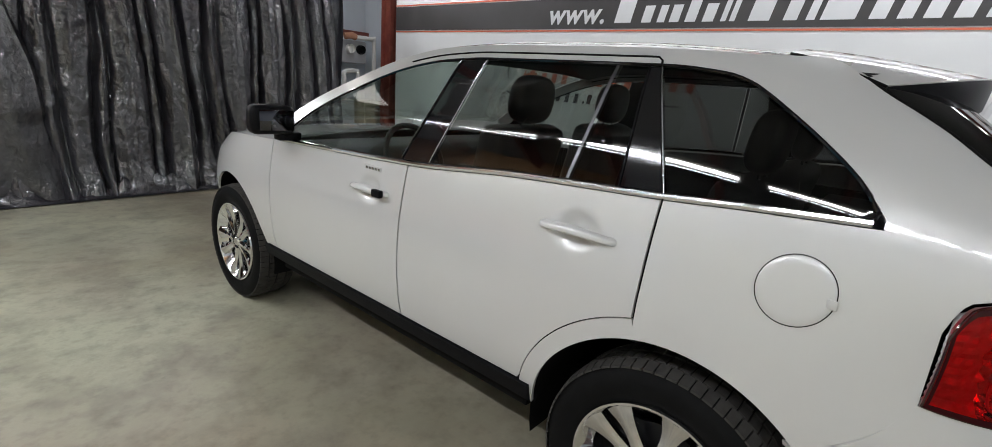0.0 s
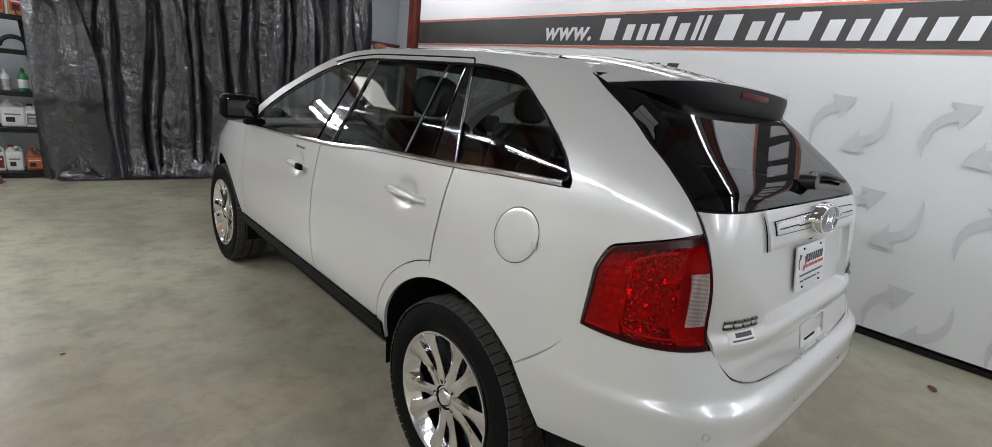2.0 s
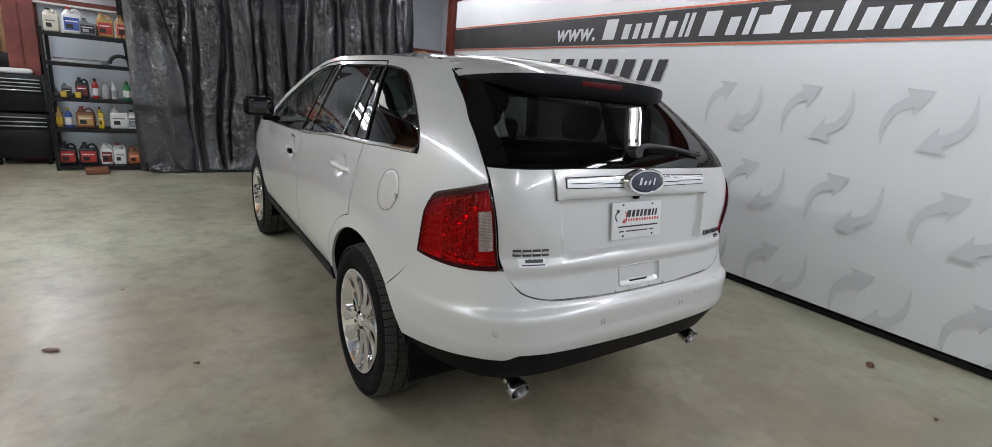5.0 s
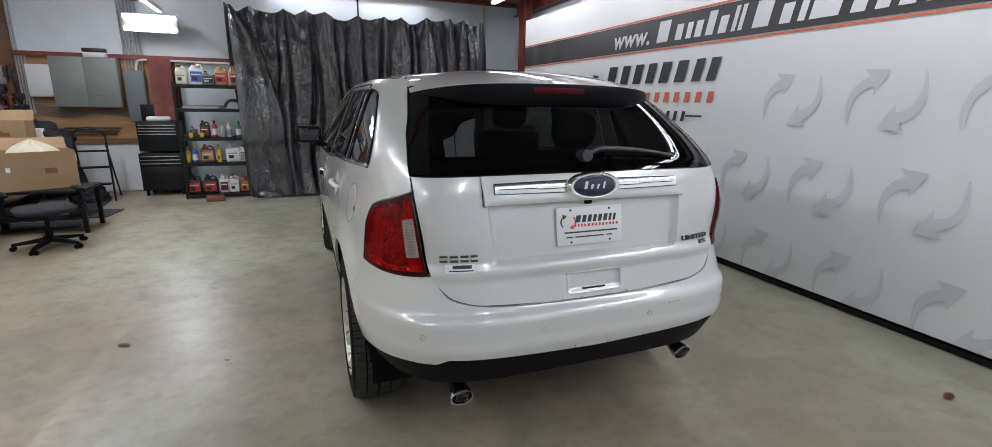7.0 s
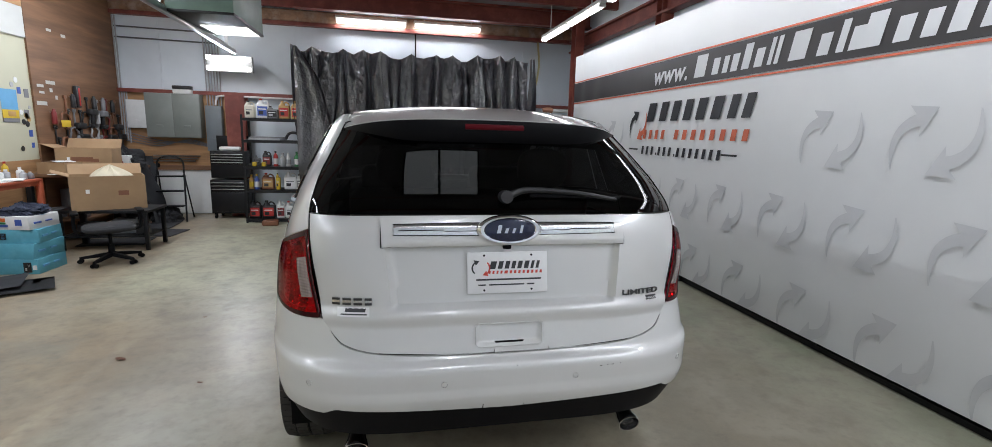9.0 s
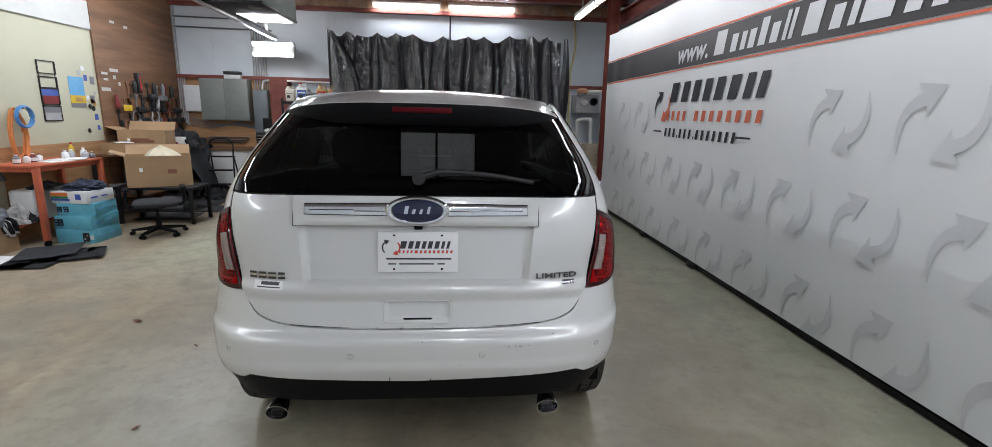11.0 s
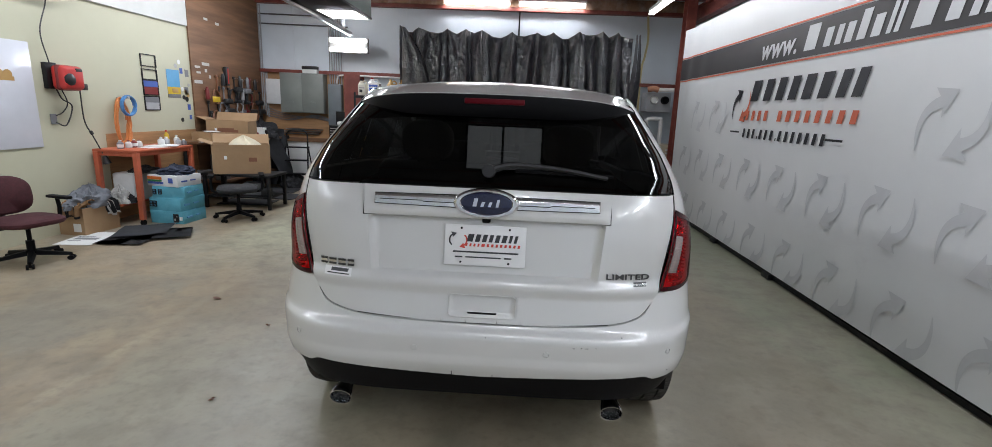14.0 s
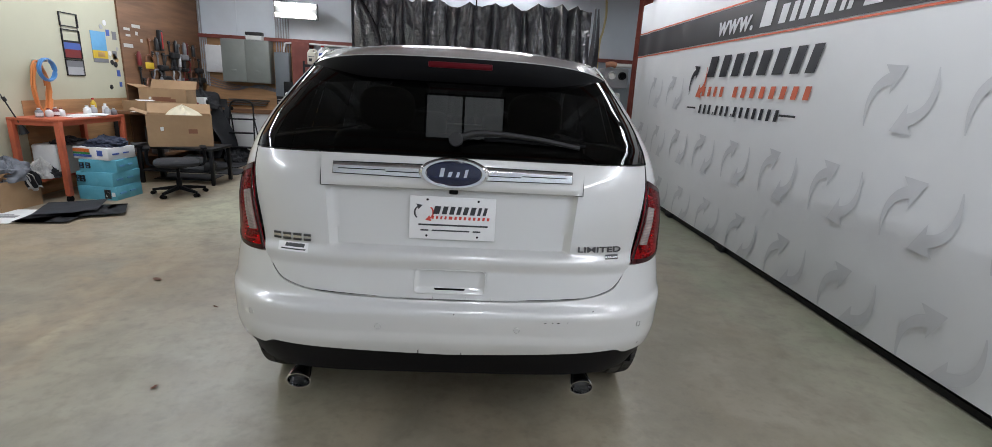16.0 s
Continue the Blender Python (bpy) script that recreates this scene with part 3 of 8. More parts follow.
for y in (3.6, 2.2):
    solo("foot_block", boxed(BX - 0.02, BX + 0.12, y, y + 0.14, 0, 0.055, bevel=0.006), BLACK_METAL, "small dark block under the banner's foot", "block", "foot blocks")

# ---- fluorescent fixtures ----
def strip_light(place, length, turn=0.0, tubes=2, group="fluorescent strip lights", lamp=True, ends=2, power=1.0, lean=52, bulb=0.017):
    f = thing("strip_light", place, "white fluorescent strip light with bare lit tubes", "strip light", group, turn)
    part("housing", boxed(-length / 2, length / 2, -0.045, 0.045, 0.0, 0.05, bevel=0.008), WHITE_PAINT, f)
    for x in (-length * 0.35, length * 0.35):
        bm = bmesh.new()
        cyl(bm, (x, 0, 0.06), (x, 0, ZC - place[2] - 0.002), 0.008, seg=6)
        part("hanger", bm, WHITE_PAINT, f)
    for e in range(ends):
        a = -length / 2 + length * e / ends + 0.03
        b = a + length / ends - 0.06
        for k in range(tubes):
            y = (k - (tubes - 1) / 2) * 0.055
            bm = bmesh.new()
            cyl(bm, (a, y, -0.013 - bulb), (b, y, -0.013 - bulb), bulb, seg=10)
            part("tube", bm, TUBE_GLOW, f, "lit fluorescent tube")
        for x in (a - 0.01, b + 0.01):
            part("socket", boxed(x - 0.012, x + 0.012, -0.042, 0.042, -0.05, 0.0, bevel=0.003), WHITE_PAINT, f)
    if lamp:
        ld = bpy.data.lights.new("strip_lamp", "AREA")
        ld.shape, ld.size, ld.size_y, ld.energy = "RECTANGLE", length * 0.96, 0.045, LAMP * power * 0.5
        ld.color = (0.83, 0.89, 1.0)
        for tip in (-lean, lean):
            lo = new("strip_lamp", ld)
            lo.matrix_world = pose(*place, 0, 0, turn) @ Matrix.Translation((0, 0.05 * math.copysign(1, tip), -0.06)) @ pose(0, 0, 0, tip)
    return f


for x in (-0.72, 0.62):
    strip_light((x, 6.92, 3.44), 1.22, 0, power=0.22, ends=1, bulb=0.028)
for y, p in ((4.75, 0.25), (2.1, 0.17), (-0.55, 0.30), (-3.2, 0.80), (-5.8, 0.60)):
    strip_light((2.15, y, 3.16), 2.46, 90, power=p, lean=16)
for y, p in ((4.3, 1.20), (1.6, 1.1), (-1.1, 0.75), (-3.8, 0.90)):
    strip_light((-3.7, y, 3.42), 2.46, 90, power=p, lean=28)
# unseen extra fixture behind the camera, added to brighten the car's tail and banner
strip_light((0.2, -4.3, 3.42), 2.46, 90, power=0.8)
# twin tubes on the back wall
f = thing("wall_light", (-3.02, 6.78, 2.57), "twin-tube lit fluorescent wall light", "wall light")
part("housing", boxed(-0.36, 0.36, -0.02, 0.05, -0.13, 0.13, bevel=0.01), CEILING, f)
part("bracket", boxed(-0.05, 0.05, 0.04, YB - 6.782, -0.03, 0.03), WHITE_PAINT, f)
for z in (-0.085, 0.085):
    bm = bmesh.new()
    cyl(bm, (-0.33, -0.05, z), (0.33, -0.05, z), 0.034, seg=12)
    part("tube", bm, BRIGHT_GLOW, f, "lit tube")

ld = bpy.data.lights.new("wall_lamp", "AREA")
ld.shape, ld.size, ld.size_y, ld.energy, ld.color = "RECTANGLE", 0.66, 0.03, 13.0, (0.83, 0.89, 1.0)
for z in (-0.085, 0.085):
    lo = new("wall_lamp", ld)
    lo.matrix_world = pose(-3.02, 6.685, 2.57 + z, -90)

# ---- black plastic curtain ----
HANG = [-1.98 + 3.98 * k / 10.5 for k in range(11)]
HANG = [h + 0.07 * math.sin(5.3 * h + 1.0) for h in HANG]


VALLEY = [-1.99 + 0.225 * k + 0.06 * math.sin(k * 2.7 + 1) for k in range(19)]


def curtain_y(x, z):
    """Depth of the folds at a place: broad flat pleats with narrow deep valleys between them, scalloped at the hooks."""
    drop = max(0.0, 2.85 - z)
    d = drop / 2.85
    near = min(abs(x - h) for h in HANG)
    f = 0.13 * min(1.0, near / 0.19) ** 0.55 * (0.35 + 0.65 * math.exp(-drop / 0.5))
    ray = math.atan2(near, drop + 0.10)
    f += 0.030 * math.cos(ray * 15 + 1.5 * noise.noise((x * 0.7, 3.1, 0.5))) * min(1.0, drop * 3) * math.exp(-drop / 0.7)
    gap = 1.0
    for k, v in enumerate(VALLEY):
        if abs(x - v) > 0.30:
            continue
        c = v + 0.085 * noise.noise((z * 0.55, k * 1.7, 2.2)) + 0.02 * noise.noise((z * 2.1, k * 3.1, 7.2))
        deep = 0.15 * (0.25 + 1.1 * abs(noise.noise((z * 0.45, k * 3.3, 0.7)))) * min(1.0, 0.3 + drop)
        wide = 0.020 + 0.010 * math.sin(k * 5.0 + z)
        f += deep * math.exp(-((x - c) / wide) ** 2)
        gap = min(gap, abs(x - c))
    f += 0.055 * max(0.0, 1 - gap / 0.11) ** 1.4
    f += 0.05 * abs(noise.noise((x * 5.1, z * 0.45, 5.1))) ** 0.8
    f += 0.035 * abs(noise.noise((x * 5.5 + z, z * 3.0, 8.1))) + 0.018 * abs(noise.noise((x * 12, z * 9, 1.1))) + 0.006 * abs(noise.noise((x * 27, z * 24, 3.1)))
    return 6.19 - 0.20 * d + f - 0.10 * max(0, d - 0.88) * 8


bm = bmesh.new()
rows = []
NX, NZ = 420, 230
for j in range(NZ + 1):
    v = j / NZ
    row = []
    for i in range(NX + 1):
        u = i / NX
        x = -1.98 + 3.98 * u
        hang = min(1.0, min(abs(x - h) for h in HANG) / 0.19)
        top = 2.83 + 0.02 * math.sin(u * 9) - 0.10 * (hang ** 0.7) * (0.5 + 0.5 * math.sin(u * 13 + 2) ** 2) + 0.04 * u
        if u < 0.02:
            top += 0.05
        z = 0.012 + (top - 0.012) * v
        xx = x + 0.16 * (1 - v) * max(0, 1 - u * 5) + 0.03 * math.sin(z * 2.2 + x * 3)
        row.append((xx, curtain_y(x, z), z))
    rows.append(row)
sheet(bm, rows)
bmesh.ops.solidify(bm, geom=bm.faces[:], thickness=0.003)
cur = thing("curtain", (0, 0, 0), "crumpled black plastic sheet curtain hung across the bay door", "curtain")
part("sheet", bm, FOIL, cur)
# loose flap at its edge, folded over at hip height, and the heap on the floor
flap_edge = smooth_table((0.0, -1.11), (0.4, -1.17), (0.75, -1.235), (0.82, -1.238), (1.2, -1.256), (1.56, -1.33), (2.39, -1.567), (2.84, -1.87))
bm = bmesh.new()
rows = []
for j in range(111):
    z = 0.015 + 2.825 * j / 110
    left = -1.86 - 0.02 * z
    over = 1 / (1 + math.exp(-(z - 0.80 - 0.05 * math.sin(z * 3)) * 45))
    row = []
    for i in range(41):
        q = i / 40
        x = left + (flap_edge(z) - left) * q
        hip = over * 0.075 * (1 - 0.5 * (z - 0.8) / 2.0)
        y = 6.055 + 0.07 * z - hip - 0.035 * (1 - z / 2.84) * math.sin(q * 11 + 0.8 * math.sin(z * 2)) - 0.05 * math.sin(math.pi * q) * (1 - over)
        y -= 0.016 * noise.ridged_multi_fractal((x * 3.1, z * 2.0, 1.7), 1.0, 2.1, 3, 1.0, 2.0) * min(1, 3 * q, 3 * (1 - q) + 0.2)
        row.append((x, y + 0.10 * max(0, q - 0.93) / 0.07, z))
    rows.append(row)
sheet(bm, rows)
bmesh.ops.solidify(bm, geom=bm.faces[:], thickness=0.003)
part("loose_flap", bm, FOIL, cur, "loose flap of black plastic")
bm = bmesh.new()
rows = []
for j in range(25):
    v = j / 24
    rows.append([(-1.75 + 3.6 * i / 160, 6.22 - 0.34 * v, 0.012 + 0.17 * max(0, math.sin(math.pi * (0.12 + 0.88 * v))) * (0.55 + 0.9 * noise.noise((i * 0.09, v * 2.2, 4.4)) + 0.35 * noise.noise((i * 0.3, v * 6, 9))) ** 2) for i in range(161)])
sheet(bm, rows)
bmesh.ops.solidify(bm, geom=bm.faces[:], thickness=0.003)
part("floor_fold", bm, FOIL, cur, "black plastic bunched on the floor")
for k, x in enumerate((2.03, 2.10)):
    bm = bmesh.new()
    rows = []
    for j in range(31):
        v = j / 30
        rows.append([(x + 0.05 * s * (1 - v ** 3) + 0.02 * math.sin(v * 9 + k), 6.36 - 0.05 * s + 0.03 * math.sin(v * 5), 0.02 + (2.86 - 0.02) * v) for s in (-1, 0, 1)])
    sheet(bm, rows)
    bmesh.ops.solidify(bm, geom=bm.faces[:], thickness=0.003)
    part("edge_fold", bm, FOIL, cur)

# ---- the car ----
CAR_X = 0.017
car = thing("car", (CAR_X, 0, 0), "pearl white mid-size crossover with dark privacy glass and chrome wheels", "car")


Y0, YN = 0.6, 2.35
pow_x = smooth_table((0.3, 6.0), (0.7, 5.7), (0.90, 5.2), (1.18, 10.6), (1.25, 10.9), (1.33, 10.9), (1.43, 9.1), (1.54, 6.4), (1.7, 5.4))
pow_y = smooth_table((0.3, 4.5), (0.7, 4.4), (0.90, 4.2), (1.18, 2.5), (1.25, 2.5), (1.8, 2.5))
half_width = smooth_table((0.25, 0.84), (0.40, 0.885), (0.48, 0.905), (0.60, 0.928), (0.75, 0.938), (0.90, 0.932), (1.0, 0.918), (1.10, 0.900), (1.20, 0.872), (1.25, 0.8535), (1.40, 0.796), (1.55, 0.735), (1.60, 0.70), (1.66, 0.62))
gate_y = smooth_table((0.72, -0.882), (0.78, -0.868), (0.90, -0.842), (1.0, -0.824), (1.10, -0.804), (1.18, -0.785), (1.226, -0.766), (1.275, -0.736), (1.322, -0.685), (1.40, -0.592), (1.50, -0.475), (1.56, -0.40), (1.62, -0.33))
bumper_y = smooth_table((0.38, -0.84), (0.46, -0.875), (0.535, -0.902), (0.585, -0.920), (0.606, -0.9235), (0.622, -0.9225), (0.64, -0.9205), (0.67, -0.9205), (0.70, -0.919), (0.722, -0.911), (0.740, -0.884), (0.79, -0.868), (0.88, -0.846))
nose_y = smooth_table((0.3, 3.60), (0.5, 3.74), (0.7, 3.75), (0.9, 3.66), (1.0, 3.5), (1.1, 3.3), (1.6, 3.2))
belt = smooth_table((-0.45, 1.246), (-0.1, 1.23), (0.1, 1.216), (0.6, 1.190), (1.12, 1.145), (2.15, 1.108), (2.4, 1.10))
glass_top = smooth_table((-0.36, 1.246), (-0.344, 1.268), (-0.301, 1.322), (-0.21, 1.397), (-0.118, 1.462), (-0.05, 1.506), (-0.01, 1.528), (0.06, 1.549), (0.22, 1.562), (0.9, 1.560), (1.1, 1.548), (1.3, 1.515), (1.64, 1.405), (1.95, 1.265), (2.16, 1.125))
roof_edge = smooth_table((-0.40, 1.585), (0.0, 1.607), (0.4, 1.617), (0.9, 1.615), (1.15, 1.60), (1.35, 1.56), (1.7, 1.44), (2.0, 1.315), (2.2, 1.20))


def side_x(y, z, rear=gate_y):
    """Half width of the body at y, z."""
    w = half_width(z)
    if y < Y0:
        u = min(1.0, (Y0 - y) / (Y0 - rear(z)))
        return w * max(0.0, 1 - u ** pow_y(z)) ** (1 / pow_x(z))
    if y > YN:
        u = min(1.0, (y - YN) / (nose_y(z) - YN))
        return w * max(0.0, 1 - u ** 2.8) ** (1 / 2.8)
    return w


def rear_at(x, z, rear=gate_y):
    return Y0 - (Y0 - rear(z)) * max(0.0, 1 - min(1.0, abs(x) / half_width(z)) ** pow_x(z)) ** (1 / pow_y(z))


def angle_y(y, z, rear=gate_y):
    return math.atan2(side_x(y, z, rear), Y0 - y)


def angle_x(x, z, rear=gate_y):
    return math.atan2(x, Y0 - rear_at(x, z, rear))


def wrap(a, z, rear=gate_y, out=0.0):
    """The point of the tail's outline at an angle seen from mid-body; a < 0 is the other side."""
    w, b = half_width(z) + out, Y0 - rear(z) + out
    s, c = abs(math.sin(a)), max(1e-6, math.cos(a))
    px, py = pow_x(z), pow_y(z)
    lo, hi = 0.0, 1.05 * min(w / max(s, 1e-6), b / c)
    for k in range(34):
        r = (lo + hi) / 2
        if (r * s / w) ** px + (r * c / b) ** py > 1:
            hi = r
        else:
            lo = r
    return Vector((math.copysign(r * s, a), Y0 - r * c, z))


def on_side(sgn, out=0.0):
    return lambda y, z: Vector((sgn * (side_x(y, z) + out), y, z))


def ruled(bm, lo, hi, n, m, f):
    """A patch between two curves of surface coordinates, put in space by f."""
    rows = []
    for j in range(m + 1):
        v = j / m
        row = []
        for i in range(n + 1):
            a, b = lo(i / n), hi(i / n)
            row.append(f(a[0] + (b[0] - a[0]) * v, a[1] + (b[1] - a[1]) * v))
        rows.append(row)
    return sheet(bm, rows)


def finish(bm, fold=0.014, centre=(0, 1.1, 0.85)):
    """Face outwards, and turn the rims in so that the panel has an edge."""
    bmesh.ops.remove_doubles(bm, verts=bm.verts[:], dist=0.0012)
    bmesh.ops.recalc_face_normals(bm, faces=bm.faces[:])
    c = Vector(centre)
    seen = set()
    for f0 in bm.faces:
        if f0 in seen:
            continue
        stack, island, s = [f0], [], 0.0
        seen.add(f0)
        while stack:
            f = stack.pop()
            island.append(f)
            s += f.normal.dot(f.calc_center_median() - c) * f.calc_area()
            for e in f.edges:
                for g in e.link_faces:
                    if g not in seen:
                        seen.add(g)
                        stack.append(g)
        if s < 0:
            bmesh.ops.reverse_faces(bm, faces=island)
    bm.normal_update()
    if fold:
        rim = [e for e in bm.edges if len(e.link_faces) == 1]
        nm = {v: v.normal.copy() for e in rim for v in e.verts}
        r = bmesh.ops.extrude_edge_only(bm, edges=rim)
        moved = [g for g in r["geom"] if isinstance(g, bmesh.types.BMVert)]
        near = {tuple(round(k, 6) for k in v.co): n for v, n in nm.items()}
        for v in moved:
            v.co -= near.get(tuple(round(k, 6) for k in v.co), Vector()) * fold
    return bm


def panel(name, bm, mat, parent, label="", fold=0.014):
    finish(bm, fold)
    me = bpy.data.meshes.new(name)
    bm.to_mesh(me)
    bm.free()
    me.materials.append(mat)
    me.shade_smooth()
    me.set_sharp_from_angle(angle=radians(40))
    ob = new(name, me)
    ob.parent = parent
    if label:
        ob["label"] = label
    return ob


def line(a, b):
    return lambda t: (a[0] + (b[0] - a[0]) * t, a[1] + (b[1] - a[1]) * t)


def dent(y, z, yc, zc):
    return 0.02 * math.exp(-(((y - yc) / 0.062) ** 2 + ((z - zc) / 0.05) ** 2) ** 2)


RW, RZ = 0.452, 0.372           # wheel opening
FY = 2.815                      # front axle
SX = {"left": -1, "right": 1}


def arch(y, yc=0.0):
    return RZ + math.sqrt(max(0.0, RW * RW - (y - yc) ** 2))


def door_cut(y):
    return max(0.487, RZ + math.sqrt(max(0.0, 0.515 ** 2 - y * y)))


tail_edge = smooth_table((0.7485, 0.12), (0.752, 0.26), (0.757, 0.37), (0.767, 0.48), (0.778, 0.54), (0.80, 0.598), (0.84, 0.637), (0.881, 0.664), (1.0, 0.682), (1.181, 0.706), (1.245, 0.708))
glass_edge = smooth_table((1.226, 0.706), (1.275, 0.703), (1.322, 0.694), (1.38, 0.680), (1.426, 0.661), (1.469, 0.645), (1.54, 0.620), (1.62, 0.590))


def seam_z(y):
    """Top of the bumper where it meets the quarter panel."""
    t = min(1.0, max(0.0, (-0.33 - y) / 0.178))
    return 0.686 + 0.150 * t + 0.049 * t ** 5


def lamp_top(t):
    return 1.100 + 0.083 * t ** 0.8 - 0.055 * max(0.0, (0.12 - t) / 0.12) ** 2


for side, sg in SX.items():
    # front door
    bm = bmesh.new()
    ruled(bm, lambda t: (1.1555 + 1.093 * t, 0.487), lambda t: (1.1555 + 1.093 * t, belt(1.1555 + 1.093 * t) - 0.010), 90, 52,
          lambda y, z: Vector((sg * (side_x(y, z) - dent(y, z, 1.37, 1.0)), y, z)))
    door = panel("front_door", bm, PEARL, car)
    # rear door, cut round the wheel
    bm = bmesh.new()
    ruled(bm, lambda t: (0.122 + 1.0245 * t, door_cut(0.122 + 1.0245 * t)), lambda t: (0.122 + 1.0245 * t, belt(0.122 + 1.0245 * t) - 0.010), 90, 52,
          lambda y, z: Vector((sg * (side_x(y, z) - dent(y, z, 0.345, 1.068)), y, z)))
    rdoor = panel("rear_door", bm, PEARL, car)
    for dd, yc, zc in ((door, 1.37, 1.0), (rdoor, 0.345, 1.068)):
        bm = bmesh.new()
        pts = []
        for k in range(17):
            t = k / 16
            y = yc + 0.128 - 0.256 * t
            pts.append((sg * (side_x(y, zc) + 0.034 * math.sin(math.pi * min(1, max(0, t * 1.0))) ** 0.45 - 0.004), y, zc + 0.012 * math.sin(math.pi * t) - 0.004))
        tube(bm, pts, lambda t: 0.0165 - 0.004 * abs(2 * t - 1), 10, flat=0.7)
        part("handle", bm, PEARL, dd)
    bm = bmesh.new()
    box(bm, -0.012, 0.012, -0.028, 0.028, -0.016, 0.016, bevel=0.006, m=pose(sg * (side_x(1.27, 1.0) + 0.032), 1.275, 1.0))
    part("key_box", bm, BLACK_TRIM, door, "small dark key box clipped on the handle")
    if sg < 0:
        bm = bmesh.new()
        box(bm, -0.003, 0.003, -0.06, 0.06, -0.013, 0.013, bevel=0.0025, m=pose(sg * (side_x(1.366, 1.087)), 1.366, 1.087, 0, -7))
        keypad = part("keypad", bm, PEARL, door)
        for k in range(5):
            y = 1.366 + (k - 2) * 0.021
            part("key", boxed(-0.0045, 0.0045, -0.007, 0.007, -0.006, 0.006, bevel=0.002, m=pose(sg * side_x(y, 1.087), y, 1.087, 0, -7)), CHROME_DULL, keypad)
    # quarter panel with the pillar behind the glass
    bm = bmesh.new()
    ruled(bm, lambda t: (RW * math.cos(radians(4 + 73 * t)), RZ + RW * math.sin(radians(4 + 73 * t))),
          lambda t: (0.511 * math.cos(radians(12 + 64.5 * t)), RZ + 0.511 * math.sin(radians(12 + 64.5 * t))), 40, 4, on_side(sg))
    ruled(bm, lambda t: (0.1135 - 0.4435 * t, arch(0.1135 - 0.4435 * t)), lambda t: (0.1135 - 0.4435 * t, belt(0.1135 - 0.4435 * t) - 0.010), 44, 40, on_side(sg))
    ruled(bm, lambda t: (-0.33 - 0.176 * t, seam_z(-0.33 - 0.176 * t) + 0.004), lambda t: (-0.33 - 0.176 * t, belt(-0.33 - 0.176 * t) - 0.010), 22, 40, on_side(sg))
    ruled(bm, lambda t: (t, lamp_top(t) + 0.005), lambda t: (t, 1.233), 26, 14,
          lambda t, z: Vector((sg, 1, 1)) * wrap(angle_y(-0.506, z) * (1 - t) + angle_x(0.711, z) * t, z))

    def window_back(z):
        y = -0.354
        while glass_top(y) < z and y < -0.008:
            y += 0.004
        return y - 0.010
    ruled(bm, lambda t: (angle_y(window_back(1.233 + 0.374 * t), 1.233 + 0.374 * t), 1.233 + 0.374 * t),
          lambda t: (angle_x(glass_edge(1.233 + 0.374 * t) + 0.004, 1.233 + 0.374 * t), 1.233 + 0.374 * t), 44, 24,
          lambda a, z: Vector((sg, 1, 1)) * wrap(a, z))
    panel("quarter_panel", bm, PEARL, car)
    # rail over the windows and the slim front pillar
    bm = bmesh.new()
    ruled(bm, lambda t: (-0.02 + 2.2 * t, glass_top(-0.02 + 2.2 * t) + 0.006), lambda t: (-0.02 + 2.2 * t, roof_edge(-0.02 + 2.2 * t)), 70, 6, on_side(sg))
    panel("roof_rail", bm, PEARL, car, fold=0.01)
    # front wing
    bm = bmesh.new()

    def wing_low(y):
        return 0.487 if y < FY - RW + 0.006 else arch(y, FY - 0.0)
    ys = [2.2555 + 0.115 * k / 6 for k in range(6)] + [FY - RW * math.cos(math.pi * k / 34) for k in range(35)] + [FY + RW + 0.28 * k / 8 for k in range(1, 9)]
    low = [(y, 0.487 if y < FY - RW + 1e-6 else (arch(y, FY) if y <= FY + RW - 1e-6 else 0.40)) for y in ys]
    hood_edge = smooth_table((2.2, 1.098), (2.7, 1.075), (3.1, 1.03), (3.4, 0.96), (3.6, 0.86))
    rows = []
    for j in range(31):
        v = j / 30
        rows.append([on_side(sg)(y, z + (hood_edge(y) - z) * v) for y, z in low])
    sheet(bm, rows)
    panel("front_wing", bm, PEARL, car)
    # black sill
    bm = bmesh.new()
    ruled(bm, lambda t: (0.455 + 1.93 * t, 0.415), lambda t: (0.455 + 1.93 * t, 0.478), 40, 4, on_side(sg, 0.012))
    ruled(bm, lambda t: (0.455 + 1.93 * t, 0.385), lambda t: (0.455 + 1.93 * t, 0.415), 40, 4, lambda y, z: Vector((sg * (half_width(0.415) + 0.012 - (0.415 - z) * 1.6), y, z)))
    panel("sill", bm, BLACK_TRIM, car, "black plastic sill", fold=0.03)
    for yc in (0.0, FY):
        bm = bmesh.new()
        rows = []
        for k in range(33):
            a = radians(-12 + 204 * k / 32)
            y, z = yc + (RW + 0.006) * math.cos(a), RZ + (RW + 0.006) * math.sin(a)
            xo = side_x(y, max(0.4, z)) - 0.008
            rows.append([(sg * (xo - 0.42 * q), y, z) for q in (0, 0.3, 1)])
        sheet(bm, rows)
        sheet(bm, [[(sg * 0.5, yc - 0.44, 0.34), (sg * 0.5, yc + 0.44, 0.34)], [(sg * 0.5, yc - 0.44, 0.9), (sg * 0.5, yc + 0.44, 0.9)]])
        part("wheel_liner", bm, DARK, car, "black wheel-arch liner")
    # dark gaskets behind the shut lines
    for y0, y1, z0, z1 in ((1.135, 1.168, 0.47, 1.13), (2.235, 2.272, 0.47, 1.085), (0.102, 0.134, 0.89, 1.20)):
        bm = bmesh.new()
        ruled(bm, line((y0, z0), (y1, z0)), line((y0, z1), (y1, z1)), 3, 14, on_side(sg, -0.0105))
        part("shut_line_gasket", bm, DARK, car)
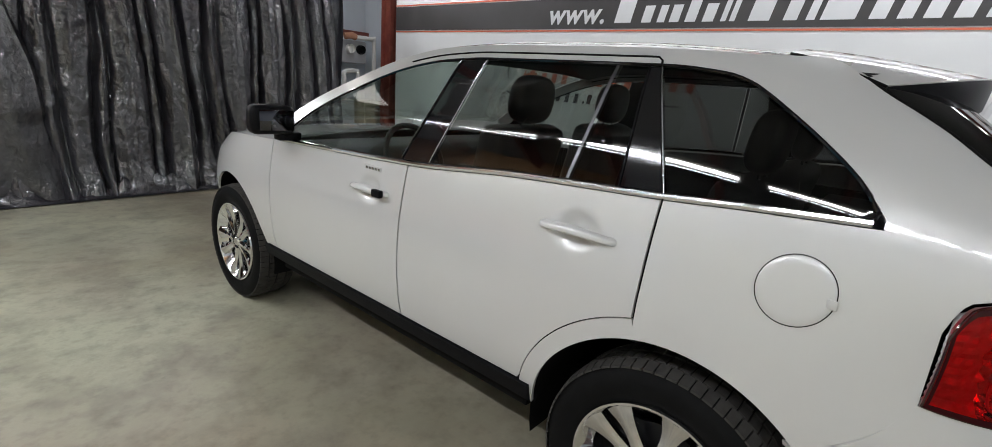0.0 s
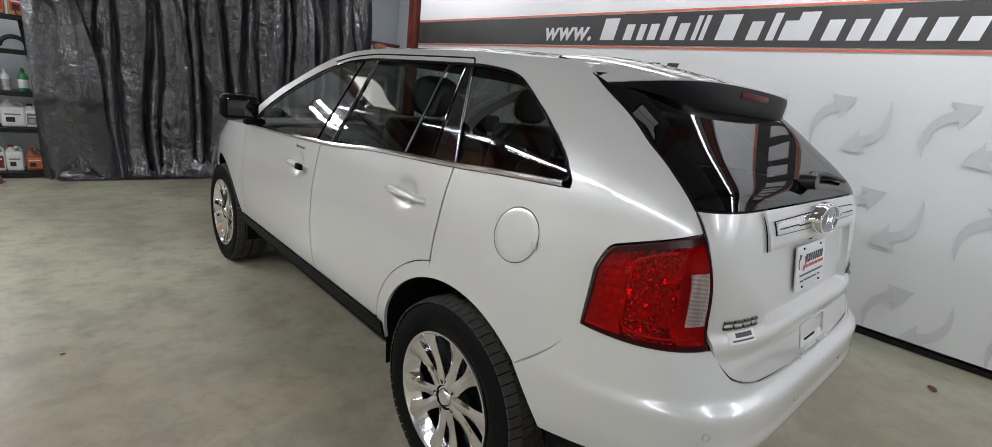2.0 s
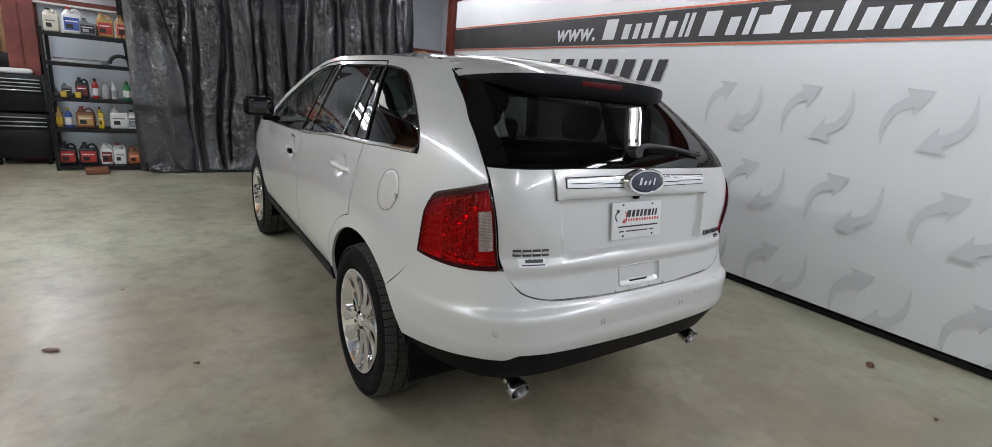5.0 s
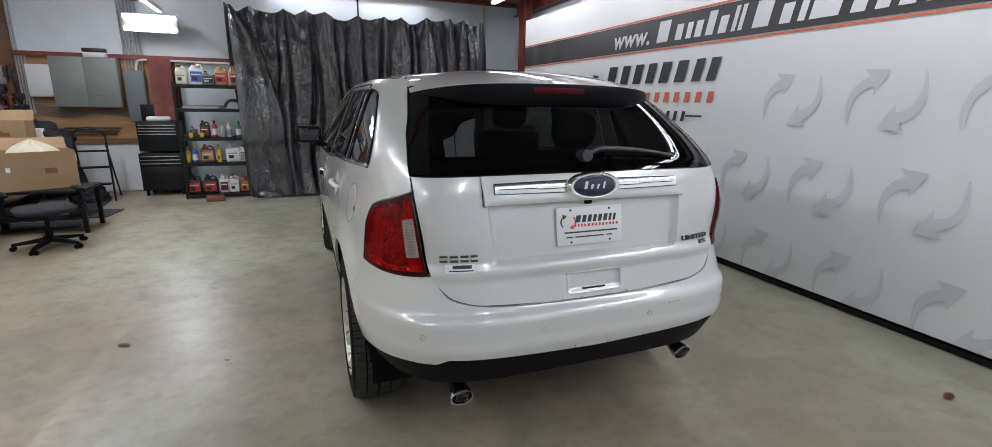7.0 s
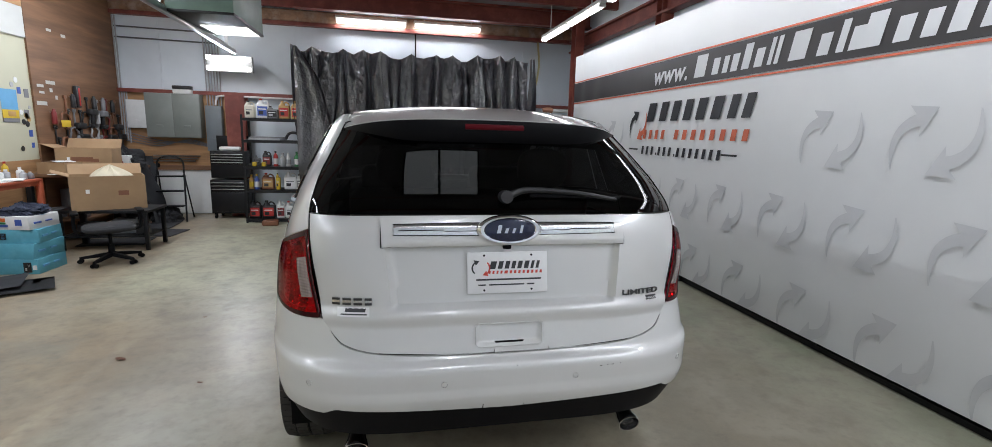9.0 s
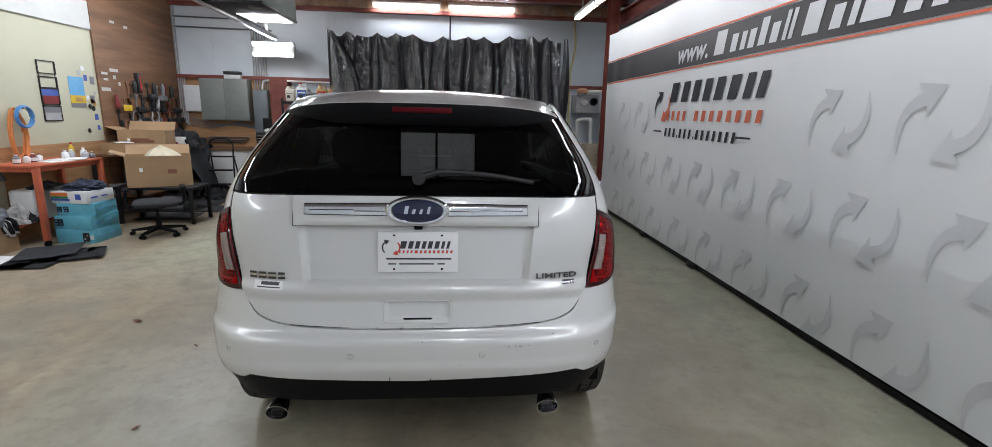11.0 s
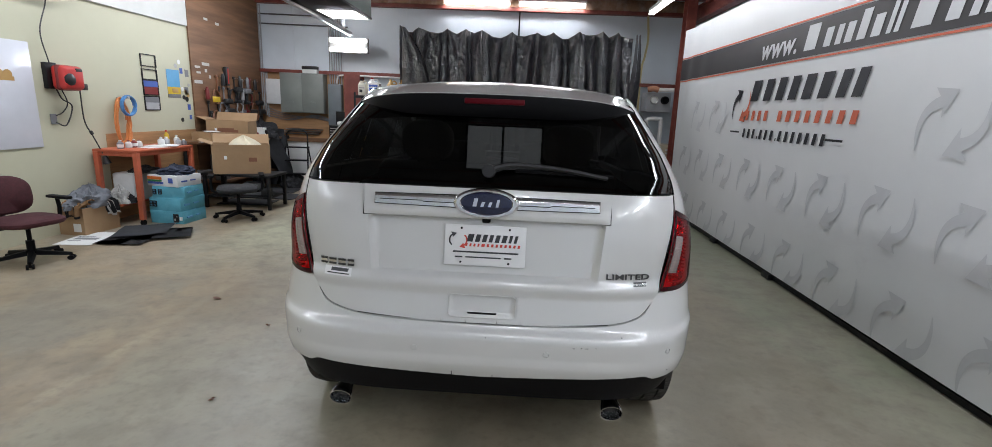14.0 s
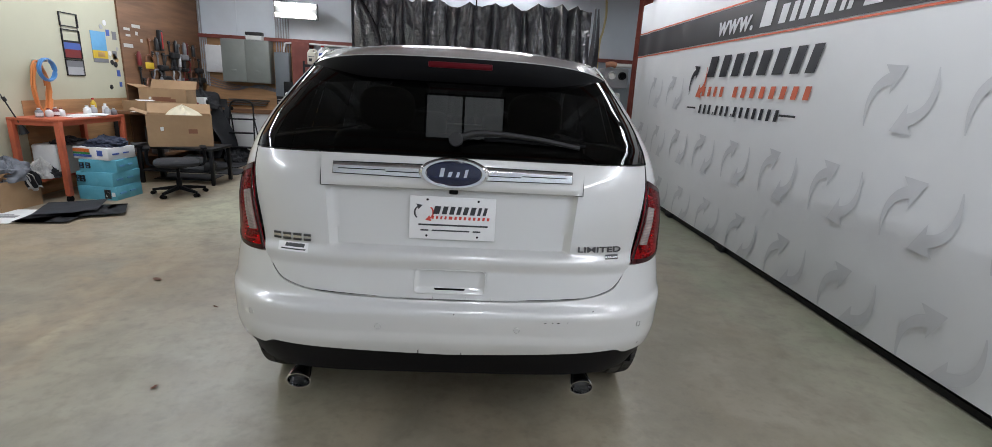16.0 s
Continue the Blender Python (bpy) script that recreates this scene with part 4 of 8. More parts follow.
    bm = bmesh.new()
    ruled(bm, lambda t: (0.500 * math.cos(radians(8 + 70 * t)), RZ + 0.500 * math.sin(radians(8 + 70 * t))), lambda t: (0.528 * math.cos(radians(8 + 70 * t)), RZ + 0.528 * math.sin(radians(8 + 70 * t))), 24, 1, on_side(sg, -0.0105))
    part("shut_line_gasket", bm, DARK, car)
    # side glass
    top = lambda y: glass_top(y) - 0.004

    def pane(name, lo0, lo1, hi0, hi1, mat, out, n=26, m=16, label="", parent=car):
        bm = bmesh.new()
        ruled(bm, lambda t: (lo0 + (lo1 - lo0) * t, belt(lo0 + (lo1 - lo0) * t) + 0.012), lambda t: (hi0 + (hi1 - hi0) * t, max(top(hi0 + (hi1 - hi0) * t), belt(lo0 + (lo1 - lo0) * t) + 0.014)), n, m, on_side(sg, out))
        ob = panel(name, bm, mat, parent, label, fold=0.0)
        return ob
    g1 = pane("front_side_window", 2.12, 1.205, 2.10, 1.040, TINT_CLEAR, -0.006, label="clear tinted side window")
    pane("door_pillar", 1.205, 1.030, 1.040, 0.905, GLOSS_BLACK, -0.001, 8, label="gloss black door pillar")
    g2 = pane("rear_side_window", 1.030, 0.432, 0.905, 0.382, TINT_DARK, -0.006, label="dark privacy glass")
    pane("window_divider", 0.430, 0.418, 0.380, 0.368, material("dark_trim_%s" % side, (0.10, 0.10, 0.105), 0.3, metal=0.9), 0.001, 3)
    pane("small_side_window", 0.412, 0.250, 0.362, 0.275, TINT_DARK, -0.006, 8, label="dark privacy glass")
    pane("rear_pillar", 0.250, 0.118, 0.275, 0.238, GLOSS_BLACK, -0.001, 8, label="gloss black pillar")
    bm = bmesh.new()
    ruled(bm, lambda t: (0.118 - 0.462 * t, belt(0.118 - 0.462 * t) + 0.008 + 0.022 * (max(0, t - 0.9) / 0.1) ** 2),
          lambda t: (0.238 - 0.588 * t ** 0.9, top(0.238 - 0.588 * t ** 0.9)), 40, 16, on_side(sg, -0.006))
    g3 = panel("quarter_window", bm, TINT_QUARTER, car, "dark privacy quarter window", fold=0.0)
    # bright trim along the belt and round the glass
    bm = bmesh.new()
    pts = [on_side(sg, 0.006)(y, belt(y) + 0.002) for y in np.linspace(2.13, -0.342, 62)]
    tube(bm, pts, 0.0100, 8)
    part("belt_trim", bm, CHROME, car, "chrome belt strip")
    bm = bmesh.new()
    pts = [on_side(sg, 0.003)(y, z) for y, z in ((-0.31, belt(-0.31) + 0.002), (-0.332, belt(-0.33) + 0.005), (-0.345, belt(-0.34) + 0.014), (-0.349, belt(-0.34) + 0.026))]
    pts += [on_side(sg, 0.003)(y, glass_top(y) + 0.002) for y in np.linspace(-0.3445, 2.14, 110)]
    tube(bm, pts, 0.0048, 6)
    part("window_trim", bm, GLOSS_BLACK, car, "thin dark window seal")
    for lo, hi in ((1.035, 0.908), (1.20, 1.037), (0.118, 0.238), (0.250, 0.275)):
        bm = bmesh.new()
        tube(bm, [on_side(sg, 0.002)(lo + (hi - lo) * t, belt(lo) + 0.01 + (glass_top(hi) - belt(lo) - 0.012) * t) for t in np.linspace(0, 1, 12)], 0.0035, 6)
        part("pillar_trim", bm, CHROME_DULL if lo in (1.035, 0.118) else GLOSS_BLACK, car)
    # shut line over the rear door and down its rear edge
    bm = bmesh.new()
    pts = [on_side(sg, 0.0008)(y, min(glass_top(y) + 0.026, roof_edge(y) - 0.010)) for y in np.linspace(1.32, 0.26, 30)]
    pts += [on_side(sg, 0.0008)(0.246, 1.578), on_side(sg, 0.0012)(0.237, 1.55)]
    pts += [on_side(sg, 0.0016)(0.236 - 0.120 * t, 1.55 - 0.34 * t) for t in np.linspace(0.1, 1, 12)]
    tube(bm, pts, 0.0035, 6)
    part("shut_line", bm, DARK, car)
    # mirror
    mir = part("wing_mirror", boxed(-0.105, 0.105, -0.05, 0.06, -0.072, 0.07, bevel=0.034, seg=4, m=pose(sg * 1.005, 2.06, 1.222, 0, 0, sg * 8)), SATIN_BLACK, car, "satin black wing mirror")
    part("mirror_glass", boxed(-0.082, 0.082, -0.002, 0.002, -0.05, 0.048, bevel=0.0015, m=pose(sg * 1.005 - sg * 0.007, 2.0105, 1.222, 0, 0, sg * 8)), material("mirror_%s" % side, (0.10, 0.10, 0.11), 0.05, metal=1), mir)
    part("mirror_stalk", boxed(-0.06, 0.06, -0.03, 0.035, -0.022, 0.018, bevel=0.01, m=pose(sg * 0.92, 2.06, 1.14)), SATIN_BLACK, mir)
    # tail lamp
    ao, ai = (lambda z: angle_y(-0.508, z)), (lambda z: angle_x(0.672 + 0.041 * (z - 0.881) / 0.3, z))
    lo = lambda t: (t, 0.889 - 0.008 * t - 0.013 * max(0.0, math.sin(math.pi * t)) ** 0.8)
    hi = lambda t: (t, lamp_top(t))

    def lens(a, z, out):
        mid = min(1.0, max(0.0, (z - 0.862) * (1.19 - z) / 0.0266))
        return Vector((sg, 1, 1)) * wrap(ao(z) * (1 - a) + ai(z) * a, z, gate_y, out + 0.010 * mid)
    bm = bmesh.new()
    ruled(bm, lo, hi, 36, 18, lambda a, z: lens(a, z, 0.002))
    lamp = panel("tail_lamp", bm, LENS_RED, car, "red tail lamp with faceted reflectors", fold=0.0)
    bm = bmesh.new()
    rj = random.Random(5)
    n1, n2 = 34, 20
    rows = []
    for j in range(n2 + 1):
        row = []
        for i in range(n1 + 1):
            t, v = i / n1, j / n2
            a, z = lo(t)[0] + (hi(t)[0] - lo(t)[0]) * v, lo(t)[1] + (hi(t)[1] - lo(t)[1]) * v
            edge = min(t, 1 - t, v, 1 - v)
            amp = 0.013 if 0.30 < t < 0.78 else 0.003
            rib = 0.003 * (j % 2) if t < 0.26 else 0.0
            row.append(lens(a, z, -0.006 - min(1, edge * 9) * 0.020 + rib + (rj.random() - 0.5) * amp * min(1, edge * 12)))
        rows.append(row)
    sheet(bm, rows)
    bm.faces.ensure_lookup_table()
    for k, f in enumerate(bm.faces):
        f.material_index = 1 if 0.30 < (k % n1) / n1 < 0.76 else 0
    part("reflector", bm, [REFLECTOR, material("mirror_reflector_%s" % side, (0.70, 0.68, 0.68), 0.16, metal=1.0)], lamp, "faceted silver reflector", smooth=False)
    bm = bmesh.new()
    for col, t in enumerate((0.36, 0.46, 0.56, 0.66, 0.74)):
        for k in range(15):
            v = 0.10 + 0.80 * (k + 0.5 * (col % 2)) / 15 + 0.012 * rj.random()
            if t > 0.70 and 0.2 < v < 0.76:
                continue
            a, z = lo(t)[0] + (hi(t)[0] - lo(t)[0]) * v, lo(t)[1] + (hi(t)[1] - lo(t)[1]) * v
            c = lens(a + 0.012 * (rj.random() - 0.5), z, -0.013 - 0.004 * rj.random())
            bmesh.ops.create_icosphere(bm, subdivisions=1, radius=rj.uniform(0.0035, 0.0062), matrix=Matrix.Translation(c) @ Matrix.Diagonal((1, 1, rj.uniform(0.5, 0.8), 1)))
    part("facet_cluster", bm, material("cut_facets_%s" % side, (0.97, 0.97, 0.97), 0.10, metal=1.0), lamp, "sparkling cut facets", smooth=False)
    # dark border behind the rim and the light pipe inside it
    bm = bmesh.new()
    at = lambda t, v: (lo(t)[0] + (hi(t)[0] - lo(t)[0]) * v, lo(t)[1] + (hi(t)[1] - lo(t)[1]) * v)
    for c0, c1, n, m in (((0, 0), (1, 0.055), 30, 1), ((0, 0.945), (1, 1), 30, 1), ((0, 0.055), (0.02, 0.945), 1, 12), ((0.975, 0.055), (1, 0.945), 1, 12)):
        rows = []
        for j in range(m + 1):
            rows.append([lens(*at(c0[0] + (c1[0] - c0[0]) * i / n, c0[1] + (c1[1] - c0[1]) * j / m), 0.0028) for i in range(n + 1)])
        sheet(bm, rows)
    part("lamp_border", bm, material("maroon_border_%s" % side, (0.030, 0.001, 0.003), 0.25, spec=0.2), lamp, "dark maroon border")
    bm = bmesh.new()
    pipe = [(0.70, 0.90), (0.40, 0.87), (0.31, 0.80), (0.29, 0.5), (0.30, 0.22), (0.36, 0.12), (0.60, 0.09), (0.90, 0.11)]
    tube(bm, spline([lens(*at(t, v), -0.003) for t, v in pipe], 6), 0.0028, 6)
    part("light_pipe", bm, REFLECTOR, lamp)
    bm = bmesh.new()
    q = lambda v: (lambda t: (lambda s: (lo(s)[0] + (hi(s)[0] - lo(s)[0]) * v, lo(s)[1] + (hi(s)[1] - lo(s)[1]) * v))(0.79 + 0.17 * t))
    ruled(bm, q(0.24), q(0.72), 10, 72, lambda a, z: lens(a, z, 0.0052 + 0.0007 * math.sin(z * 560)))
    panel("reversing_lens", bm, CLEAR_LENS, lamp, "clear ribbed reversing lens", fold=0.004)
    bm = bmesh.new()
    edge = [lo(t) for t in np.linspace(0, 1, 24)] + [(lo(1)[0] + (hi(1)[0] - lo(1)[0]) * v, lo(1)[1] + (hi(1)[1] - lo(1)[1]) * v) for v in np.linspace(0.05, 0.95, 10)]
    edge += [hi(t) for t in np.linspace(1, 0, 24)] + [(hi(0)[0] + (lo(0)[0] - hi(0)[0]) * v, hi(0)[1] + (lo(0)[1] - hi(0)[1]) * v) for v in np.linspace(0.05, 1, 8)]
    tube(bm, [lens(a, z, 0.0) for a, z in edge], 0.003, 6)
    part("lamp_rim", bm, material("dark_red_rim_%s" % side, (0.035, 0.002, 0.003), 0.1, coat=1), lamp, "dark red rim")

# fuel filler door, on the left side only
bm = bmesh.new()
rings = []
for r, o in ((0.0, 0.0030), (0.03, 0.0030), (0.06, 0.0029), (0.080, 0.0026), (0.0825, 0.001), (0.0835, -0.004)):
    rings.append([on_side(-1, o)(-0.238 + r * math.cos(a), 1.065 + r * math.sin(a)) for a in np.linspace(0, 2 * math.pi, 49)])
sheet(bm, rings)
fuel = panel("fuel_door", bm, PEARL, car, "round fuel filler door", fold=0.0)
bm = bmesh.new()
sheet(bm, [[on_side(-1, 0.0012)(-0.238 + r * math.cos(a), 1.065 + r * math.sin(a)) for a in np.linspace(0, 2 * math.pi, 49)] for r in (0.0815, 0.0845)])
part("fuel_door_gap", bm, DARK, fuel)
part("finger_notch", boxed(-0.004, 0.002, -0.012, 0.012, -0.012, 0.012, bevel=0.003, m=pose(-side_x(-0.31, 1.05) - 0.002, -0.315, 1.055, 0, 0, -14)), PEARL, fuel)

# roof, spoiler, glass, hood
bm = bmesh.new()
rows = []
for j in range(61):
    y = -0.20 + 1.58 * j / 60
    w = side_x(y, roof_edge(y)) if y > -0.02 else side_x(y, roof_edge(y)) * 1.0
    z0 = roof_edge(y)
    cr = 0.028 + 0.030 * min(1, max(0, (y + 0.4) / 0.8))
    row = []
    for i in range(49):
        u = -1 + i / 24
        dip = -0.006 * math.exp(-((abs(u) - 0.80) / 0.03) ** 2)
        row.append((u * w, y, z0 + cr * (1 - abs(u) ** 2.4) + dip))
    rows.append(row)
sheet(bm, rows)
roof = panel("roof", bm, PEARL, car, fold=0.012)
bm = bmesh.new()
sheet(bm, [[(x * side_x(y, roof_edge(y)) * 0.98, y, roof_edge(y) - 0.02 + 0.02 * (1 - x * x)) for x in np.linspace(-1, 1, 13)] for y in np.linspace(-0.16, 1.33, 20)])
part("headliner", bm, material("grey_headliner", (0.09, 0.088, 0.085), 0.8, vary=0.1), car)


def spoiler_rows(profile, n=40):
    rows = []
    for i in range(n + 1):
        x = -1 + 2 * i / n
        rows.append([profile(x, k) for k in range(profile.n)])
    return rows


def sp_top(x, k):
    t = k / 8
    ax = abs(x)
    xx = x * (0.588 + 0.03 * t)
    y0, y1 = -0.058, -0.492 + 0.205 * ax ** 5
    w = side_x(y0, roof_edge(y0))
    z0 = roof_edge(y0) + (0.028 + 0.030 * 0.855) * (1 - abs(xx / w) ** 2.4) + 0.005
    z1 = 1.592 - 0.016 * ax ** 2 - 0.031 * ax ** 5
    return (xx, y0 + (y1 - y0) * t, z0 + (z1 - z0) * t ** 1.38)


def sp_low(x, k):
    ax = abs(x)
    y1 = -0.492 + 0.205 * ax ** 5
    z1 = 1.592 - 0.016 * ax ** 2 - 0.031 * ax ** 5
    f = 1 - 0.40 * ax ** 12
    prof = ((0.0, 0.0), (-0.003, -0.012), (0.0, -0.045), (0.004, -0.080), (0.02, -0.097), (0.11, -0.092))
    dy, dz = prof[k]
    return (x * 0.618, y1 + dy * f, z1 - 0.003 + dz * f)


sp_top.n, sp_low.n = 9, 6
bm = bmesh.new()
sheet(bm, spoiler_rows(sp_top))
spoiler = panel("roof_spoiler", bm, PEARL, car, fold=0.004)
bm = bmesh.new()
sheet(bm, spoiler_rows(sp_low))
bmesh.ops.recalc_face_normals(bm, faces=bm.faces[:])
part("spoiler_lip", bm, SATIN_BLACK, spoiler, "satin black underside of the spoiler")
part("brake_light", boxed(-0.125, 0.125, -0.010, 0.01, -0.012, 0.012, bevel=0.005, m=pose(0, -0.487, 1.562, 4)), material("dark_red_lens", (0.10, 0.003, 0.008), 0.4, spec=0.15), spoiler, "dark red high brake light")
bm = bmesh.new()
ruled(bm, lambda t: (-glass_edge(1.243 + 0.33 * t), 1.243 + 0.33 * t), lambda t: (glass_edge(1.243 + 0.33 * t), 1.243 + 0.33 * t), 30, 90, lambda x, z: Vector((x, rear_at(x, z), z)))
rear_glass = panel("rear_window", bm, TINT_REAR, car, "dark wraparound rear window", fold=0.0)
for sg in (-1, 1):
    bm = bmesh.new()
    ruled(bm, lambda t: (sg * (glass_edge(1.246 + 0.32 * t) - 0.066), 1.246 + 0.32 * t), lambda t: (sg * (glass_edge(1.246 + 0.32 * t) - 0.001), 1.246 + 0.32 * t), 24, 8, lambda x, z: Vector((x, rear_at(x, z) - 0.0015, z)))
    part("window_blackout", bm, BLACKOUT, rear_glass)
bm = bmesh.new()
sheet(bm, [[(x * (side_x(y, z) - 0.01), y, z - 0.0 + 0.05 * (1 - x * x) * (1 - k / 20) + 0.02 * (1 - x * x)) for x in np.linspace(-1, 1, 25)] for k in range(21) for y, z in [(1.36 + 0.86 * k / 20, roof_edge(1.36 + 0.86 * k / 20))]])
ws = part("windscreen", bm, TINT_CLEAR, car, "clear windscreen")
bm = bmesh.new()
rows = []
for k in range(25):
    y = 2.24 + 1.40 * k / 24
    z = hood_edge(y)
    w = side_x(y, z)
    rows.append([(x * w, y, z + 0.055 * (1 - abs(x) ** 2.6)) for x in np.linspace(-1, 1, 33)])
sheet(bm, rows)
panel("hood", bm, PEARL, car)
bm = bmesh.new()
rows = []
for k in range(13):
    z = 0.30 + 0.58 * k / 12
    w, nose = half_width(z), nose_y(z)
    rows.append([(w * math.copysign(abs(math.sin(a)) ** 0.72, a), YN + (nose - YN) * abs(math.cos(a)) ** 0.72, z) for a in np.linspace(-1.05, 1.05, 41)])
sheet(bm, rows)
panel("front_bumper", bm, PEARL, car)

# liftgate
def gate(x, z, out=0.0):
    def ss(a, b, v):
        t = min(1, max(0, (v - a) / (b - a)))
        return t * t * (3 - 2 * t)
    rec = ss(0.446 - 0.12 * (1.13 - z), 0.428 - 0.12 * (1.13 - z), abs(x)) * ss(0.908, 0.926, z) * ss(1.136, 1.126, z) * 0.026
    rec += 0.010 * ss(0.125, 0.112, abs(x)) * ss(0.768, 0.790, z) * ss(0.852, 0.846, z)
    rec -= 0.011 * ss(0.845, 0.889, z) * ss(0.925, 0.893, z)
    return Vector((x, rear_at(x, z) + rec - out, z))


bm = bmesh.new()
gz = lambda t: 0.7495 + 0.4885 * t ** 1.6
ruled(bm, lambda t: (-tail_edge(gz(t)) + 0.003, gz(t)), lambda t: (tail_edge(gz(t)) - 0.003, gz(t)), 110, 110, gate)
tailgate = panel("liftgate", bm, PEARL, car)
bm = bmesh.new()
for sg in (-1, 1):
    pts = [(sg * tail_edge(z), rear_at(tail_edge(z), z) + 0.0015, z) for z in np.linspace(1.236, 0.765, 60)]
    pts += [(sg * x, rear_at(x, 0.752) + 0.0015, 0.7485 + 0.0185 * (x / 0.48) ** 2) for x in np.linspace(0.47, 0.0, 16)]
    tube(bm, pts, 0.0013, 6)
    pts = [(sg * (glass_edge(z) + 0.002), rear_at(glass_edge(z) + 0.002, z) + 0.001, z) for z in np.linspace(1.24, 1.56, 30)]
    tube(bm, pts, 0.0042, 6)
    tube(bm, [Vector(sp_top(sg, k)) + Vector((sg * 0.003, 0, -0.004)) for k in range(9)], 0.004, 6)
part("shut_line", bm, DARK, tailgate, "dark shut line round the liftgate")
bm = bmesh.new()
ruled(bm, line((-0.455, 1.133), (0.455, 1.133)), line((-0.462, 1.240), (0.462, 1.240)), 50, 10, lambda x, z: gate(x, z, 0.012))
app = panel("applique", bm, PEARL, tailgate, "raised panel over the number plate", fold=0.014)
bm = bmesh.new()
tube(bm, [gate(-0.460, z, 0.004) for z in np.linspace(1.236, 1.131, 8)] + [gate(x, 1.1305, 0.003) for x in np.linspace(-0.455, 0.455, 24)] + [gate(0.460, z, 0.004) for z in np.linspace(1.131, 1.236, 8)], 0.0016, 6)
part("applique_gap", bm, DARK, app)
for sg in (-1, 1):
    bm = bmesh.new()
    crest = lambda z: 0.0155 + 0.006 * min(1.0, max(0.0, (z - 1.171) / 0.034), max(0.0, (1.215 - z) / 0.009))
    ruled(bm, line((sg * 0.07, 1.172), (sg * 0.415, 1.176)), line((sg * 0.07, 1.214), (sg * 0.415, 1.210)), 20, 12, lambda x, z: gate(x, z, crest(z)))
    bar = panel("chrome_bar", bm, BAR_CHROME, tailgate, "chrome garnish bar", fold=0.010)
    # black outline in place of the dark reflections above and below the bar
    bm = bmesh.new()
    tube(bm, [gate(sg * 0.07, 1.1705, 0.014), gate(sg * 0.25, 1.1725, 0.014), gate(sg * 0.417, 1.1745, 0.014), gate(sg * 0.417, 1.2115, 0.014), gate(sg * 0.25, 1.2135, 0.014), gate(sg * 0.07, 1.2155, 0.014)], 0.0018, 6)
    part("bar_base", bm, BLACK_TRIM, bar)
    for x0, x1, z0 in ((0.115, 0.235, 1.1865), (0.238, 0.398, 1.1905)):
        bm = bmesh.new()
        ruled(bm, line((sg * x0, z0), (sg * x1, z0)), line((sg * x0, z0 + 0.0028), (sg * x1, z0 + 0.0028)), 8, 1, lambda x, z: gate(x, z, 0.0205))
        part("bar_groove", bm, BLACK_TRIM, bar)
BADGE = pose(0, gate(0, 1.193)[1] - 0.026, 1.193, 86)
bm = bmesh.new()
lathe(bm, [(0.0, 0.012), (0.76, 0.0125), (0.80, 0.018), (0.90, 0.0185), (0.97, 0.012), (1.0, 0.004), (1.0, -0.012)], 48, BADGE @ Matrix.Diagonal((0.122, 0.054, 1, 1)))
badge = part("oval_badge", bm, CHROME, tailgate, "chrome-rimmed oval badge")
bm = bmesh.new()
lathe(bm, [(0.0, 0.0165), (0.6, 0.016), (0.79, 0.0132)], 48, BADGE @ Matrix.Diagonal((0.122, 0.054, 1, 1)))
part("badge_field", bm, BLUE_OVAL, badge, "blue enamel field")
bm = bmesh.new()
for x0, x1, h in ((-0.050, -0.036, 0.030), (-0.022, -0.010, 0.018), (0.006, 0.016, 0.018), (0.034, 0.044, 0.028)):
    slab_from(bm, [(x0, -0.012), (x1, -0.012), (x1 + 0.006, h - 0.012), (x0 + 0.006, h - 0.012)], BADGE @ Matrix.Translation((0, 0, 0.0185)), 0.003)
part("badge_script", bm, CHROME, badge, "silver script as plain bars", smooth=False)
# dealer plate
PL = Matrix.Translation((0.0, gate(0, 1.03)[1] - 0.012, 1.03)) @ pose(0, 0, 0, 80)
PW = 0.152
bm = bmesh.new()
box(bm, -PW, PW, -0.076, 0.076, -0.004, 0.002, bevel=0.0018, m=PL)
plate = part("dealer_plate", bm, PLATE_WHITE, tailgate, "white dealer plate with logo and bars of print")


def bars(owner, m, spec, z, h, mat, name, lean=0.2, x=0.0, gap=0.004):
    for w in spec:
        bm = bmesh.new()
        slab_from(bm, [(x, z), (x + w - gap, z), (x + w - gap + lean * h, z + h), (x + lean * h, z + h)], m @ Matrix.Translation((0, 0, 0.0035)), 0.001)
        part(name, bm, mat, owner, smooth=False)
        x += w


